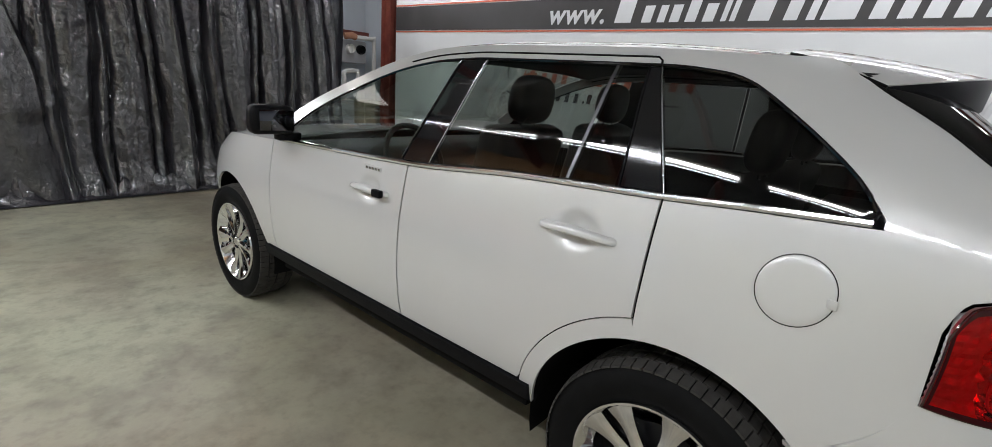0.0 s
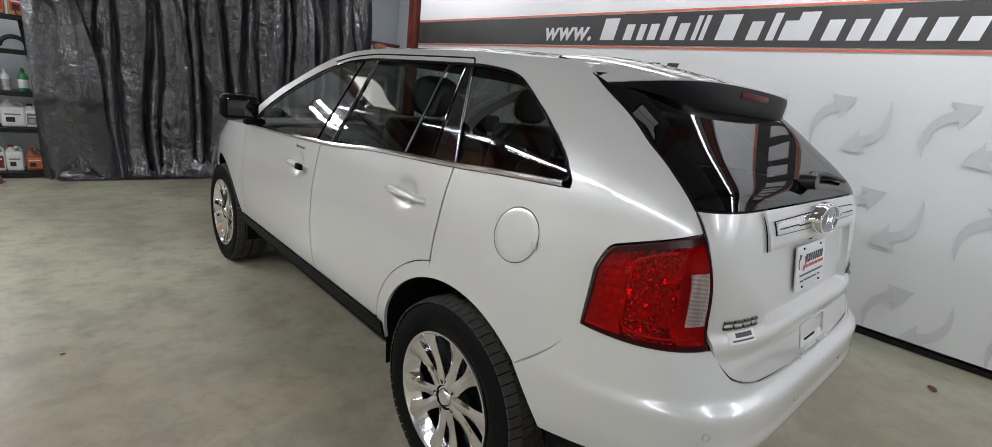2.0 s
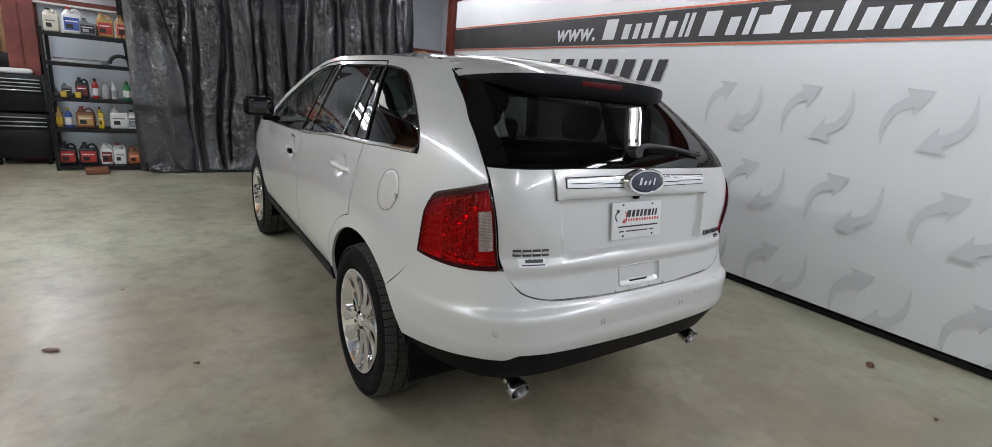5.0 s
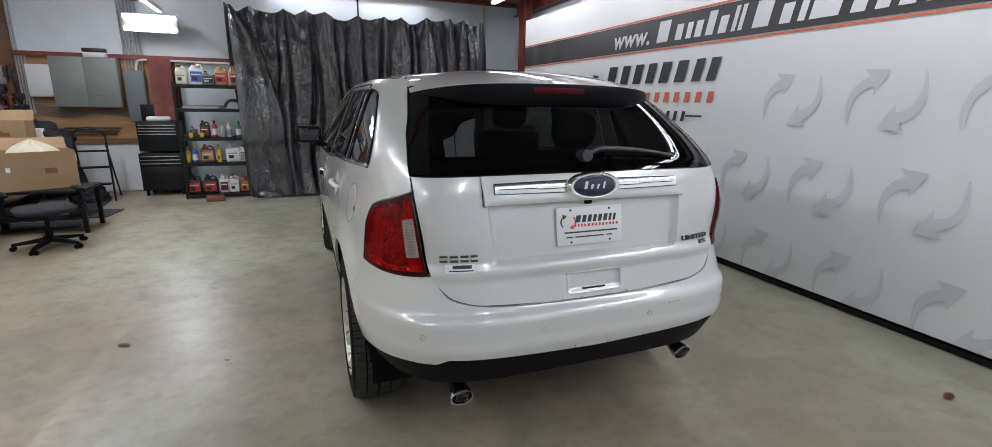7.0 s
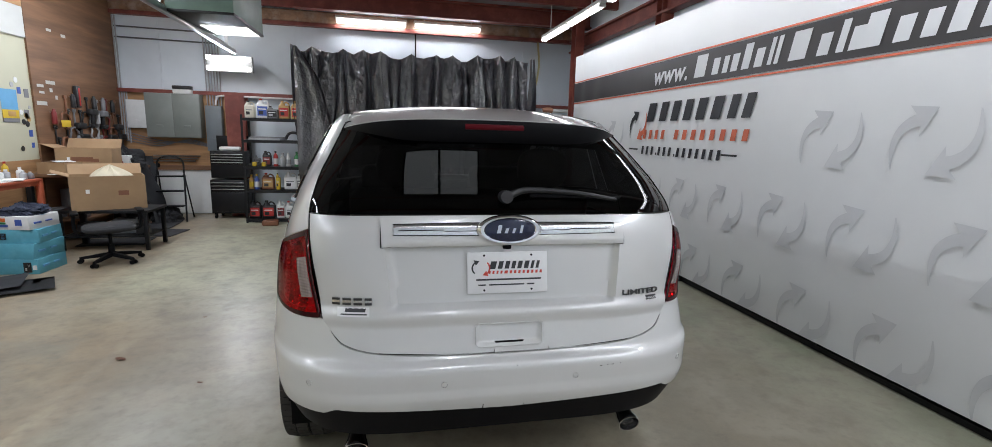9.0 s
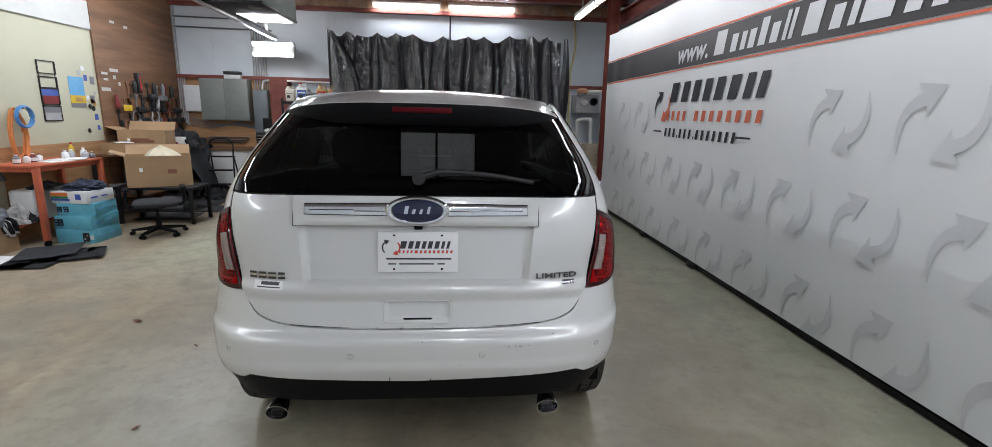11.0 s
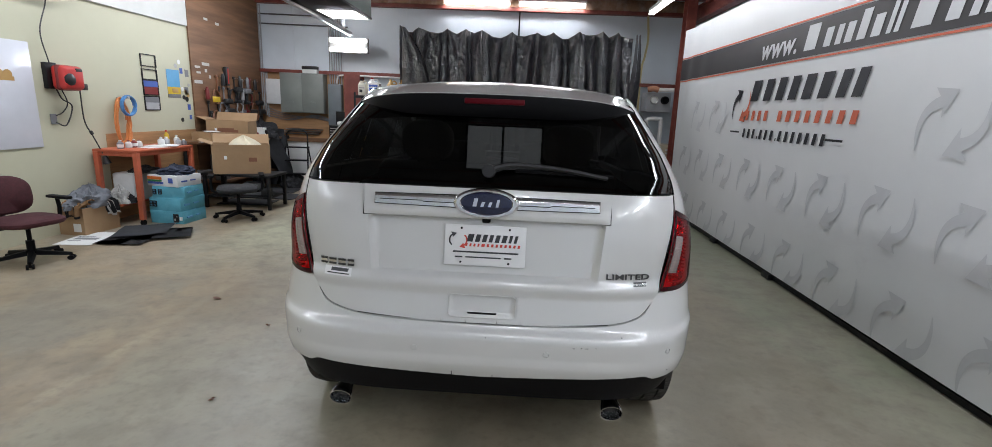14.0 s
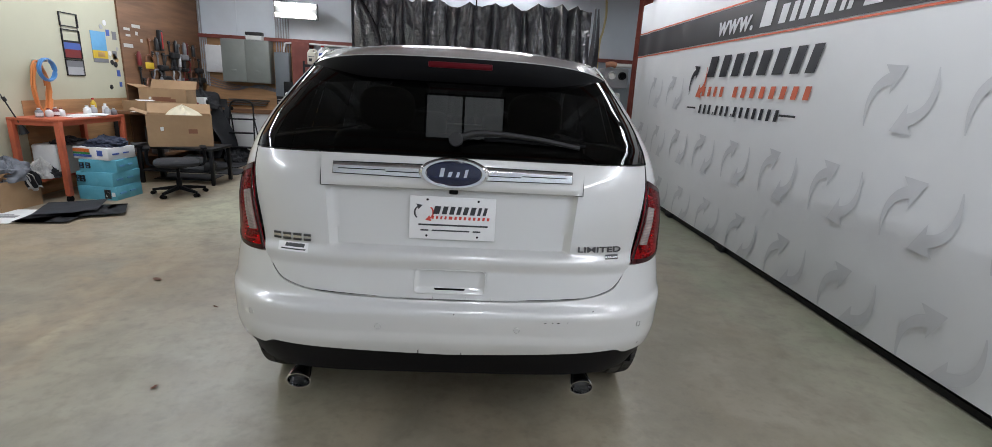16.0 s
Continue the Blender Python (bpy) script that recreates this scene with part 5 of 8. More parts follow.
bars(plate, PL, [0.031, 0.026, 0.025, 0.023, 0.025, 0.026, 0.020, 0.020], 0.014, 0.028, PRINT_BLACK, "letter_bar", 0.25, -0.070, 0.009)
bars(plate, PL, [0.015] * 4 + [0.02] + [0.0165] * 8, -0.004, 0.011, PRINT_RED, "letter_bar", 0.15, -0.074, 0.008)
bars(plate, PL, [0.25], -0.028, 0.006, PRINT_BLACK, "print_bar", 0.1, -0.120)
bars(plate, PL, [0.04, 0.145, 0.04], -0.047, 0.005, PRINT_BLACK, "print_bar", 0.1, -0.112, 0.012)
for s, mt, x0 in ((1, PRINT_BLACK, -0.115), (-1, PRINT_RED, -0.088)):
    bm = bmesh.new()
    pts = [(x0 + s * 0.022 * math.cos(a), 0.018 + s * 0.024 * math.sin(a)) for a in np.linspace(2.0, 4.2, 10)]
    inn = [(x0 + s * 0.016 * math.cos(a), 0.018 + s * 0.020 * math.sin(a)) for a in np.linspace(4.2, 2.0, 10)]
    slab_from(bm, pts + inn, PL @ Matrix.Translation((0, 0, 0.0035)), 0.001)
    slab_from(bm, [(x0 - s * 0.014, 0.018 + s * 0.030), (x0 + s * 0.008, 0.018 + s * 0.026), (x0 - s * 0.006, 0.018 + s * 0.010)], PL @ Matrix.Translation((0, 0, 0.0036)), 0.001)
    part("logo_arrow", bm, mt, plate, smooth=False)
for x, z in ((-0.09, 0.064), (0.09, 0.064), (-0.09, -0.064), (0.09, -0.064)):
    bm = bmesh.new()
    cyl(bm, PL @ Vector((x, z, 0.0)), PL @ Vector((x, z, 0.005)), 0.0042, seg=10)
    part("plate_screw", bm, BLACK_TRIM, plate)
part("camera_pod", boxed(-0.016, 0.016, -0.010, 0.012, -0.009, 0.010, bevel=0.005, m=pose(0, gate(0, 1.125)[1] - 0.004, 1.122)), BLACK_TRIM, tailgate, "small black camera and latch pod")
# chrome model badges, as plain bars, and the dealer sticker
SMOKED = material("smoked_chrome", (0.10, 0.10, 0.103), 0.3, metal=0.8)


def badge_bars(x, z, spec, h, name):
    for w in spec:
        for z0, z1, mat, out in ((z, z + h * 0.30, SMOKED, 0.006), (z + h * 0.32, z + h * 0.68, BAR_CHROME, 0.004), (z + h * 0.70, z + h, SMOKED, 0.006)):
            bm = bmesh.new()
            g = 0.009
            p = [gate(x, z0, 0.001), gate(x + w - g, z0, 0.001), gate(x + w - g, z1, 0.001), gate(x, z1, 0.001)]
            q = [v + Vector((0, -out, 0)) for v in p]
            vs = [bm.verts.new(v) for v in p + q]
            for f in ((4, 5, 6, 7), (0, 1, 5, 4), (1, 2, 6, 5), (2, 3, 7, 6), (3, 0, 4, 7)):
                bm.faces.new([vs[k] for k in f])
            part(name, bm, mat, tailgate, smooth=False)
        x += w


badge_bars(-0.628, 0.932, [0.036, 0.038, 0.038, 0.034], 0.024, "badge_bar")


def word_badge(body, x, z, wide, high, out, mat, name, owner):
    """A raised word on the liftgate, fitted to its width and height."""
    fc = bpy.data.curves.new(name, "FONT")
    fc.body, fc.size, fc.extrude, fc.offset = body, 1.0, 0.05, 0.012
    fo = bpy.data.objects.new(name + "_curve", fc)
    scene.collection.objects.link(fo)
    bpy.context.view_layer.update()
    fm = bpy.data.meshes.new_from_object(fo.evaluated_get(bpy.context.evaluated_depsgraph_get()))
    bpy.data.objects.remove(fo)
    xs, ys = [v.co.x for v in fm.vertices], [v.co.y for v in fm.vertices]
    for v in fm.vertices:
        u = (v.co.x - min(xs)) / (max(xs) - min(xs)) * wide
        w = (v.co.y - min(ys)) / (max(ys) - min(ys)) * high
        v.co = gate(x + u, z + w, out + v.co.z * 0.05)
    fm.materials.clear()
    fm.materials.append(mat)
    ob = new(name, fm)
    ob.parent = owner
    return ob


word_badge("LIMITED", 0.455, 0.932, 0.165, 0.020, 0.004, SMOKED, "trim_word", tailgate)
badge_bars(0.560, 0.908, [0.059], 0.014, "badge_bar")
word_badge("AWD", 0.566, 0.911, 0.040, 0.008, 0.0085, CHROME_SATIN, "drive_word", tailgate)
bm = bmesh.new()
ruled(bm, line((-0.61, 0.893), (-0.50, 0.893)), line((-0.61, 0.923), (-0.50, 0.923)), 6, 2, lambda x, z: gate(x, z, 0.0012))
sticker = part("dealer_sticker", bm, PLATE_WHITE, tailgate, "small white dealer sticker")
for x0, x1, z0, z1 in ((-0.585, -0.515, 0.908, 0.920), (-0.60, -0.51, 0.899, 0.903)):
    bm = bmesh.new()
    ruled(bm, line((x0, z0), (x1, z0)), line((x0 + 0.003, z1), (x1 + 0.003, z1)), 5, 1, lambda x, z: gate(x, z, 0.0018))
    part("print_bar", bm, PRINT_BLACK, sticker)
# pull handle under the gate
bm = bmesh.new()
tube(bm, [gate(x, z, 0.0015) for x, z in ((-0.115, 0.852), (0.115, 0.852), (0.125, 0.842), (0.125, 0.778), (0.115, 0.770), (-0.115, 0.770), (-0.125, 0.778), (-0.125, 0.842), (-0.115, 0.852))], 0.0025, 6)
part("handle_rim", bm, PEARL, tailgate)
bm = bmesh.new()
slab_from(bm, [(0.055 * math.cos(a), 0.017 * math.sin(a)) for a in np.linspace(math.pi, 2 * math.pi, 16)], pose(0, gate(0, 0.782)[1] - 0.002, 0.786, 90), 0.004)
part("release_pad", bm, BLACK_TRIM, tailgate, "black rubber release pad")
WIPER = material("dusty_black_wiper", (0.018, 0.018, 0.019), 0.42, spec=0.4, vary=0.2, scale=30)
# wiper
wy = lambda x, z: rear_at(x, z)
bm = bmesh.new()
tube(bm, spline([(0.0, wy(0, 1.305) - 0.030, 1.303), (0.03, wy(0.03, 1.314) - 0.036, 1.314), (0.075, wy(0.075, 1.325) - 0.037, 1.326), (0.16, wy(0.16, 1.325) - 0.034, 1.326), (0.30, wy(0.3, 1.314) - 0.028, 1.315), (0.445, wy(0.445, 1.292) - 0.016, 1.293)], 5), lambda t: 0.0155 * (1 - 0.5 * t), 8)
wiper = part("rear_wiper", bm, WIPER, rear_glass, "black rear wiper")
bm = bmesh.new()
tube(bm, [(x, wy(x, 1.305) - 0.008, 1.306 - 0.028 * max(0, x - 0.16)) for x in np.linspace(0.10, 0.47, 12)], 0.008, 6)
part("wiper_blade", bm, BLACK_TRIM, wiper)
bm = bmesh.new()
cyl(bm, (0.0, wy(0, 1.303), 1.298), (0.0, wy(0, 1.303) - 0.05, 1.306), 0.027, 0.024, 16)
part("wiper_pivot", bm, WIPER, wiper)

# bumper and black lower valance
gate_low = smooth_table((0.0, 0.7445), (0.25, 0.7485), (0.36, 0.7535), (0.48, 0.7635), (0.54, 0.7745), (0.60, 0.7965), (0.638, 0.8365), (0.667, 0.876), (0.70, 0.872))


def bump_top(x, y):
    ax = abs(x)
    if y > -0.508 and ax > 0.7:
        return seam_z(y)
    if ax > 0.70:
        return 0.872 + 0.013 * min(1, max(0, (ax - 0.78) / 0.085))
    return gate_low(ax)


def bump_low(x, y):
    ax = abs(x)
    if ax < 0.583:
        return 0.549 + 0.028 * (ax / 0.583) ** 1.3
    t = min(1.0, (ax - 0.583) / 0.068)
    u = min(1.0, max(0.0, (y + 0.80) / 0.37))
    return 0.577 - 0.022 * t * t * (3 - 2 * t) - 0.047 * u


def arch_angle(z):
    return angle_y(-math.sqrt(max(0.0, RW * RW - (z - RZ) ** 2)), z, bumper_y)


bm = bmesh.new()
rows = []
NB = 190
A0, A1 = arch_angle(0.508), arch_angle(0.686)
for i in range(NB + 1):
    s = -1 + 2 * i / NB
    s = math.copysign(abs(s) ** 0.85, s)
    p = wrap(s * A1, 0.80)
    q = wrap(s * A0, 0.55, bumper_y)
    zt, zb = bump_top(p.x, p.y), bump_low(q.x, q.y)
    col = []
    for k in range(33):
        v = k / 32
        z = zb + (zt - zb) * v
        m = min(1.0, max(0.0, (z - 0.508) / 0.178))
        col.append(wrap(s * (A0 + (A1 - A0) * m), z, bumper_y))
    col.append(wrap(s * A1, zt - 0.001, bumper_y, -0.035))
    rows.append(col)
sheet(bm, rows)
bumper = panel("rear_bumper", bm, PEARL, car)
bm = bmesh.new()
rows = []
A2 = angle_y(-0.44, 0.50, bumper_y)
for i in range(91):
    s = -1 + 2 * i / 90
    col = []
    low = 0.437 + 0.045 * abs(s) ** 4
    q = wrap(s * A2, 0.55, bumper_y)
    zt = bump_low(q.x, q.y) + 0.004
    for k, z in enumerate((zt, zt * 0.67 + low * 0.33, zt * 0.33 + low * 0.67, low)):
        col.append(wrap(s * A2, z, bumper_y, -0.006 - 0.012 * k * 0.4))
    p = wrap(s * A2, low, bumper_y, -0.16)
    col.append(Vector((p.x, p.y, low - 0.012)))
    rows.append(col)
sheet(bm, rows)
panel("valance", bm, BLACK_TRIM, bumper, "black plastic lower valance", fold=0.0)
for x in (-0.707, -0.244, 0.244, 0.707):
    z = 0.667 if abs(x) > 0.5 else 0.660
    p = Vector((x, rear_at(x, z, bumper_y), z))
    e = 0.02
    nrm = Vector((rear_at(x + e, z, bumper_y) - rear_at(x - e, z, bumper_y), -2 * e, 0)).normalized()
    bm = bmesh.new()
    lathe(bm, [(0.0, 0.0015), (0.0085, 0.0015), (0.0095, 0.0004), (0.0105, 0.0015), (0.0115, 0.001), (0.012, -0.003)], 20, Matrix.Translation(p) @ nrm.to_track_quat("Z", "Y").to_matrix().to_4x4())
    part("parking_sensor", bm, material("sensor_ring_%d" % int(x * 1000 + 999), (0.60, 0.60, 0.59), 0.3), bumper, "round painted parking sensor")
    bm = bmesh.new()
    lathe(bm, [(0.0098, 0.0004), (0.0105, 0.0019), (0.0112, 0.0004)], 20, Matrix.Translation(p) @ nrm.to_track_quat("Z", "Y").to_matrix().to_4x4(), caps=False)
    part("sensor_gap", bm, BLACK_TRIM, bumper)
for x, z, w, h in ((0.345, 0.690, 0.010, 0.003), (0.372, 0.692, 0.005, 0.004), (0.392, 0.692, 0.012, 0.003), (0.425, 0.694, 0.004, 0.003), (0.52, 0.729, 0.006, 0.003), (0.02, 0.712, 0.005, 0.004), (0.716, 0.585, 0.007, 0.006), (-0.103, 0.560, 0.004, 0.026), (0.05, 0.556, 0.003, 0.014)):
    bm = bmesh.new()
    ruled(bm, line((x - w / 2, z - h / 2), (x + w * 0.3, z - h * 0.4)), line((x - w * 0.4, z + h * 0.3), (x + w / 2, z + h / 2)), 2, 2, lambda x, z: Vector((x, rear_at(x, z, bumper_y) - 0.0012, z)))
    part("paint_chip", bm, DARK, bumper, "dark chip in the paint")
for x in (-0.555, 0.523):
    bm = bmesh.new()
    lathe(bm, [(0.030, -0.10), (0.047, -0.03), (0.050, 0.0), (0.0495, 0.003), (0.045, 0.002), (0.042, -0.02), (0.036, -0.09), (0.0, -0.09)], 28, pose(x, -0.838, 0.383, 104) @ Matrix.Diagonal((0.92, 0.76, 0.8, 1)))
    tip = part("exhaust_tip", bm, CHROME, car, "oval chrome exhaust tip")
    bm = bmesh.new()
    cyl(bm, (x, -0.775, 0.40), (x, -0.35, 0.37), 0.026, seg=14)
    part("exhaust_pipe", bm, BLACK_METAL, tip)
for sg in (-1, 1):
    part("mud_flap", boxed(sg * 0.86, sg * 0.72, -0.462, -0.446, 0.39, 0.52, bevel=0.006), BLACK_TRIM, car, "black mud flap")

# underbody and cabin
bm = bmesh.new()
box(bm, -0.62, 0.62, -0.50, 3.4, 0.31, 0.44, bevel=0.03)
box(bm, -0.50, 0.50, -0.74, 3.4, 0.44, 0.72, bevel=0.03)
for sg in (-1, 1):
    box(bm, sg * 0.80, sg * 0.84, 0.5, 2.3, 0.34, 1.08)
    box(bm, sg * 0.50, sg * 0.58, -0.62, -0.47, 0.45, 1.15)
    box(bm, sg * 0.70, sg * 0.74, -0.40, 0.5, 0.86, 1.12)
box(bm, -0.82, 0.82, 0.5, 2.3, 0.40, 0.46)
box(bm, -0.60, 0.60, -0.72, -0.68, 0.44, 1.17)
part("underbody", bm, DARK, car, "dark underbody and cabin floor", smooth=False)
part("dashboard", boxed(-0.78, 0.78, 1.80, 2.25, 0.80, 1.10, bevel=0.08, seg=4), material("dark_dash", (0.03, 0.03, 0.03), 0.6, vary=0.1), car)
bm = bmesh.new()
pts = [(-0.37 + 0.185 * math.cos(a), 1.72 + 0.09 * math.sin(a), 1.05 + 0.165 * math.sin(a)) for a in np.linspace(0, 2 * math.pi, 41)]
tube(bm, pts, 0.016, 8)
wheel_s = part("steering_wheel", bm, SEAT, car, "dark leather steering wheel")
part("wheel_hub", boxed(-0.44, -0.30, 1.71, 1.76, 1.0, 1.10, bevel=0.02), SEAT, wheel_s)


def car_seat(x, y, w, back_h, head=True):
    s = part("seat", boxed(x - w / 2, x + w / 2, y - 0.02, y + 0.50, 0.62, 0.78, bevel=0.05, seg=3), SEAT, car, "dark leather seat")
    part("backrest", boxed(-w / 2, w / 2, -0.07, 0.07, 0.0, back_h, bevel=0.05, seg=3, m=pose(x, y, 0.70, 12)), SEAT, s)
    if head:
        for hx in ([0] if w < 0.7 else [-0.36, 0.36]):
            bm = bmesh.new()
            bmesh.ops.create_icosphere(bm, subdivisions=3, radius=1.0)
            for v in bm.verts:
                v.co = Vector([math.copysign(abs(c) ** 0.7, c) for c in v.co])
            bmesh.ops.transform(bm, matrix=pose(x + hx, y - 0.02 - back_h * 0.2, 0.825 + back_h * 0.96, 8) @ Matrix.Diagonal((0.135, 0.055, 0.105, 1)), verts=bm.verts[:])
            part("headrest", bm, SEAT, s)
            bm = bmesh.new()
            for q in (-0.05, 0.05):
                cyl(bm, (x + hx + q, y - 0.13, 0.66 + back_h), (x + hx + q, y - 0.13, 0.76 + back_h), 0.006, seg=8)
            part("headrest_post", bm, CHROME_DULL, s)


car_seat(-0.37, 1.10, 0.50, 0.62)
car_seat(0.37, 1.10, 0.50, 0.62)
car_seat(0.0, 0.12, 1.25, 0.56)
part("parcel_cover", boxed(-0.64, 0.64, -0.66, -0.10, 1.08, 1.10, bevel=0.006), SEAT, car, "dark load cover")

# wheels
def tyre(bm):
    R, r, w = 0.371, 0.245, 0.117
    prof = [(r, -w * 0.80), (r + 0.012, -w * 0.90), (r + 0.05, -w * 1.02), (r + 0.085, -w * 0.99), (R - 0.018, -w * 0.88), (R - 0.010, -w * 0.80)]
    prof += [(R - 0.010, w * 0.80), (R - 0.018, w * 0.88), (r + 0.085, w * 0.99), (r + 0.05, w * 1.02), (r + 0.012, w * 0.90), (r, w * 0.80)]
    rows = []
    for k in range(72):
        a = 2 * math.pi * k / 72
        rows.append([(x, rr * math.cos(a), rr * math.sin(a)) for rr, x in prof])
    rows.append(rows[0])
    sheet(bm, rows)
    bmesh.ops.remove_doubles(bm, verts=bm.verts[:], dist=1e-5)


def tread(bm):
    R, w = 0.371, 0.117
    for k in range(66):
        a0, a1 = 2 * math.pi * k / 66, 2 * math.pi * (k + 0.86) / 66
        for x0, x1, sk in ((-w * 0.93, -w * 0.52, 0.0), (w * 0.52, w * 0.93, 0.0), (-w * 0.46, -w * 0.05, 0.4), (w * 0.05, w * 0.46, 0.4)):
            vs = []
            for a in (a0, a1):
                a += sk * 2 * math.pi / 66
                for x in (x0, x1):
                    drop = 0.010 if abs(x) > w * 0.9 else 0.0
                    for rr in (R - 0.016, R - drop):
                        vs.append(bm.verts.new((x, rr * math.cos(a), rr * math.sin(a))))
            for f in ((1, 3, 7, 5), (0, 1, 5, 4), (2, 6, 7, 3), (0, 2, 3, 1), (4, 5, 7, 6)):
                bm.faces.new([vs[q] for q in f])


def rim_face(bm):
    prof = [(0.205, 0.02), (0.236, 0.062), (0.243, 0.070), (0.250, 0.070), (0.253, 0.062), (0.247, 0.045)]
    lathe(bm, prof, 64, caps=False)


def spoke(bm, a, wide):
    """One rounded, slightly concave spoke."""
    rows = []
    for k in range(9):
        t = k / 8
        r = 0.045 + 0.195 * t
        h = 0.050 - 0.012 * math.sin(math.pi * t) + 0.014 * t
        w = wide * (0.85 - 0.25 * math.sin(math.pi * min(1, t * 1.1)) + 0.5 * t ** 4)
        rows.append([(r, -w, h - 0.042), (r, -w * 0.88, h - 0.004), (r, -w * 0.45, h), (r, -w * 0.12, h + 0.004), (r, w * 0.12, h + 0.004), (r, w * 0.45, h), (r, w * 0.88, h - 0.004), (r, w, h - 0.042)])
    m = pose(0, 0, 0, 0, 0, math.degrees(a))
    sheet(bm, [[m @ Vector(p) for p in r] for r in rows])


TURN_OUT = {-1: Matrix(((0, 0, -1, 0), (0, 1, 0, 0), (1, 0, 0, 0), (0, 0, 0, 1))), 1: Matrix(((0, 0, 1, 0), (0, 1, 0, 0), (-1, 0, 0, 0), (0, 0, 0, 1)))}


def wheel(x, y, z, sg, spin):
    m = Matrix.Translation((x, y, z)) @ pose(0, 0, 0, spin)
    face = m @ TURN_OUT[sg] @ Matrix.Translation((0, 0, 0.045))
    bm = bmesh.new()
    tyre(bm)
    bmesh.ops.transform(bm, matrix=m, verts=bm.verts[:])
    wh = part("wheel", bm, RUBBER, car, "chrome ten-spoke wheel with black tyre")
    bm = bmesh.new()
    tread(bm)
    bmesh.ops.transform(bm, matrix=m, verts=bm.verts[:])
    part("tread", bm, TREAD, wh, "dusty tread blocks", smooth=False)
    bm = bmesh.new()
    rim_face(bm)
    lathe(bm, [(0.240, 0.060), (0.225, 0.02), (0.215, -0.10), (0.235, -0.14)], 48, caps=False)
    bmesh.ops.transform(bm, matrix=face, verts=bm.verts[:])
    part("rim", bm, CHROME, wh, "polished chrome rim")
    for k in range(10):
        bm = bmesh.new()
        spoke(bm, 2 * math.pi * (k + (0.11 if k % 2 else -0.11)) / 10, 0.039)
        bmesh.ops.transform(bm, matrix=face, verts=bm.verts[:])
        part("spoke", bm, CHROME, wh)
    bm = bmesh.new()
    lathe(bm, [(0.0, 0.058), (0.026, 0.057), (0.031, 0.052), (0.034, 0.047), (0.060, 0.045), (0.075, 0.036), (0.08, 0.01)], 32, face)
    part("hub_cap", bm, CHROME, wh)
    for k in range(5):
        a = 2 * math.pi * (k + 0.5) / 5
        bm = bmesh.new()
        cyl(bm, (0.056 * math.cos(a), 0.056 * math.sin(a), 0.03), (0.056 * math.cos(a), 0.056 * math.sin(a), 0.052), 0.0115, 0.010, 6)
        cyl(bm, (0.056 * math.cos(a), 0.056 * math.sin(a), 0.043), (0.056 * math.cos(a), 0.056 * math.sin(a), 0.0465), 0.017, 0.017, 12)
        bmesh.ops.transform(bm, matrix=face, verts=bm.verts[:])
        part("lug_nut", bm, BLACK_METAL, wh)
    bm = bmesh.new()
    lathe(bm, [(0.0, -0.02), (0.155, -0.02), (0.155, -0.04), (0.0, -0.04)], 32, face)
    lathe(bm, [(0.225, -0.075), (0.0, -0.08)], 32, face, caps=False)
    part("brake_disc", bm, BLACK_METAL, wh, "dark brake disc")


for y, sp in ((0.0, 8), (FY, 23)):
    for sg in (-1, 1):
        wheel(sg * 0.805, y, 0.371, sg, sp)

# ---- shop things: back wall ----
CARD = material("cardboard", (0.34, 0.215, 0.115), 0.75, vary=0.10, scale=4, stain=(0.27, 0.16, 0.08), stain_scale=3, stain_amount=0.4, bump=0.06, bump_scale=120)
GREY_BOX = material("grey_enamel", (0.20, 0.215, 0.20), 0.45, vary=0.08, scale=4)
GREY_BLUE = material("blue_grey_enamel", (0.15, 0.17, 0.185), 0.45, vary=0.08, scale=4)
TAN = material("tan_enamel", (0.36, 0.30, 0.22), 0.45, vary=0.06, scale=4)
PVC = material("white_pvc", (0.72, 0.71, 0.68), 0.35, vary=0.04)
STEEL = material("bright_steel", (0.55, 0.55, 0.56), 0.28, metal=1.0, vary=0.1)
ORANGE_STEEL = material("orange_painted_steel", (0.46, 0.10, 0.045), 0.5, vary=0.15, scale=7, stain=(0.20, 0.06, 0.03), stain_scale=7, stain_amount=0.5)
BURGUNDY = material("burgundy_cloth", (0.056, 0.012, 0.015), 0.9, vary=0.2, scale=30, bump=0.3, bump_scale=500)
BLACK_CLOTH = material("black_cloth", (0.018, 0.018, 0.02), 0.9, vary=0.2, scale=30, bump=0.3, bump_scale=400)
GREY_CLOTH = material("grey_cloth", (0.16, 0.17, 0.19), 0.9, vary=0.25, scale=12, bump=0.4, bump_scale=60)
DARK_CLOTH = material("dark_blue_cloth", (0.022, 0.028, 0.05), 0.9, vary=0.25, scale=12, bump=0.4, bump_scale=60)
TAN_CLOTH = material("tan_cloth", (0.33, 0.19, 0.09), 0.9, vary=0.2, scale=12)
RAG_WHITE = material("white_rag", (0.50, 0.49, 0.47), 0.9, vary=0.3, scale=9, bump=0.4, bump_scale=60)
BLUE_CARD = material("light_blue_carton", (0.10, 0.36, 0.46), 0.5, vary=0.12, scale=5, stain=(0.16, 0.45, 0.55), stain_scale=9, stain_amount=0.5)
PAPER = material("white_paper", (0.74, 0.74, 0.72), 0.6, vary=0.05)
MAT_BLACK = material("black_rubber_mat", (0.025, 0.025, 0.028), 0.7, vary=0.2, scale=6, bump=0.2, bump_scale=150)
MAT_GREY = material("dark_grey_mat", (0.06, 0.063, 0.07), 0.75, vary=0.2, scale=6, bump=0.2, bump_scale=150)


def paint(name, c, rough=0.4):
    return material(name, c, rough, vary=0.06, scale=8)


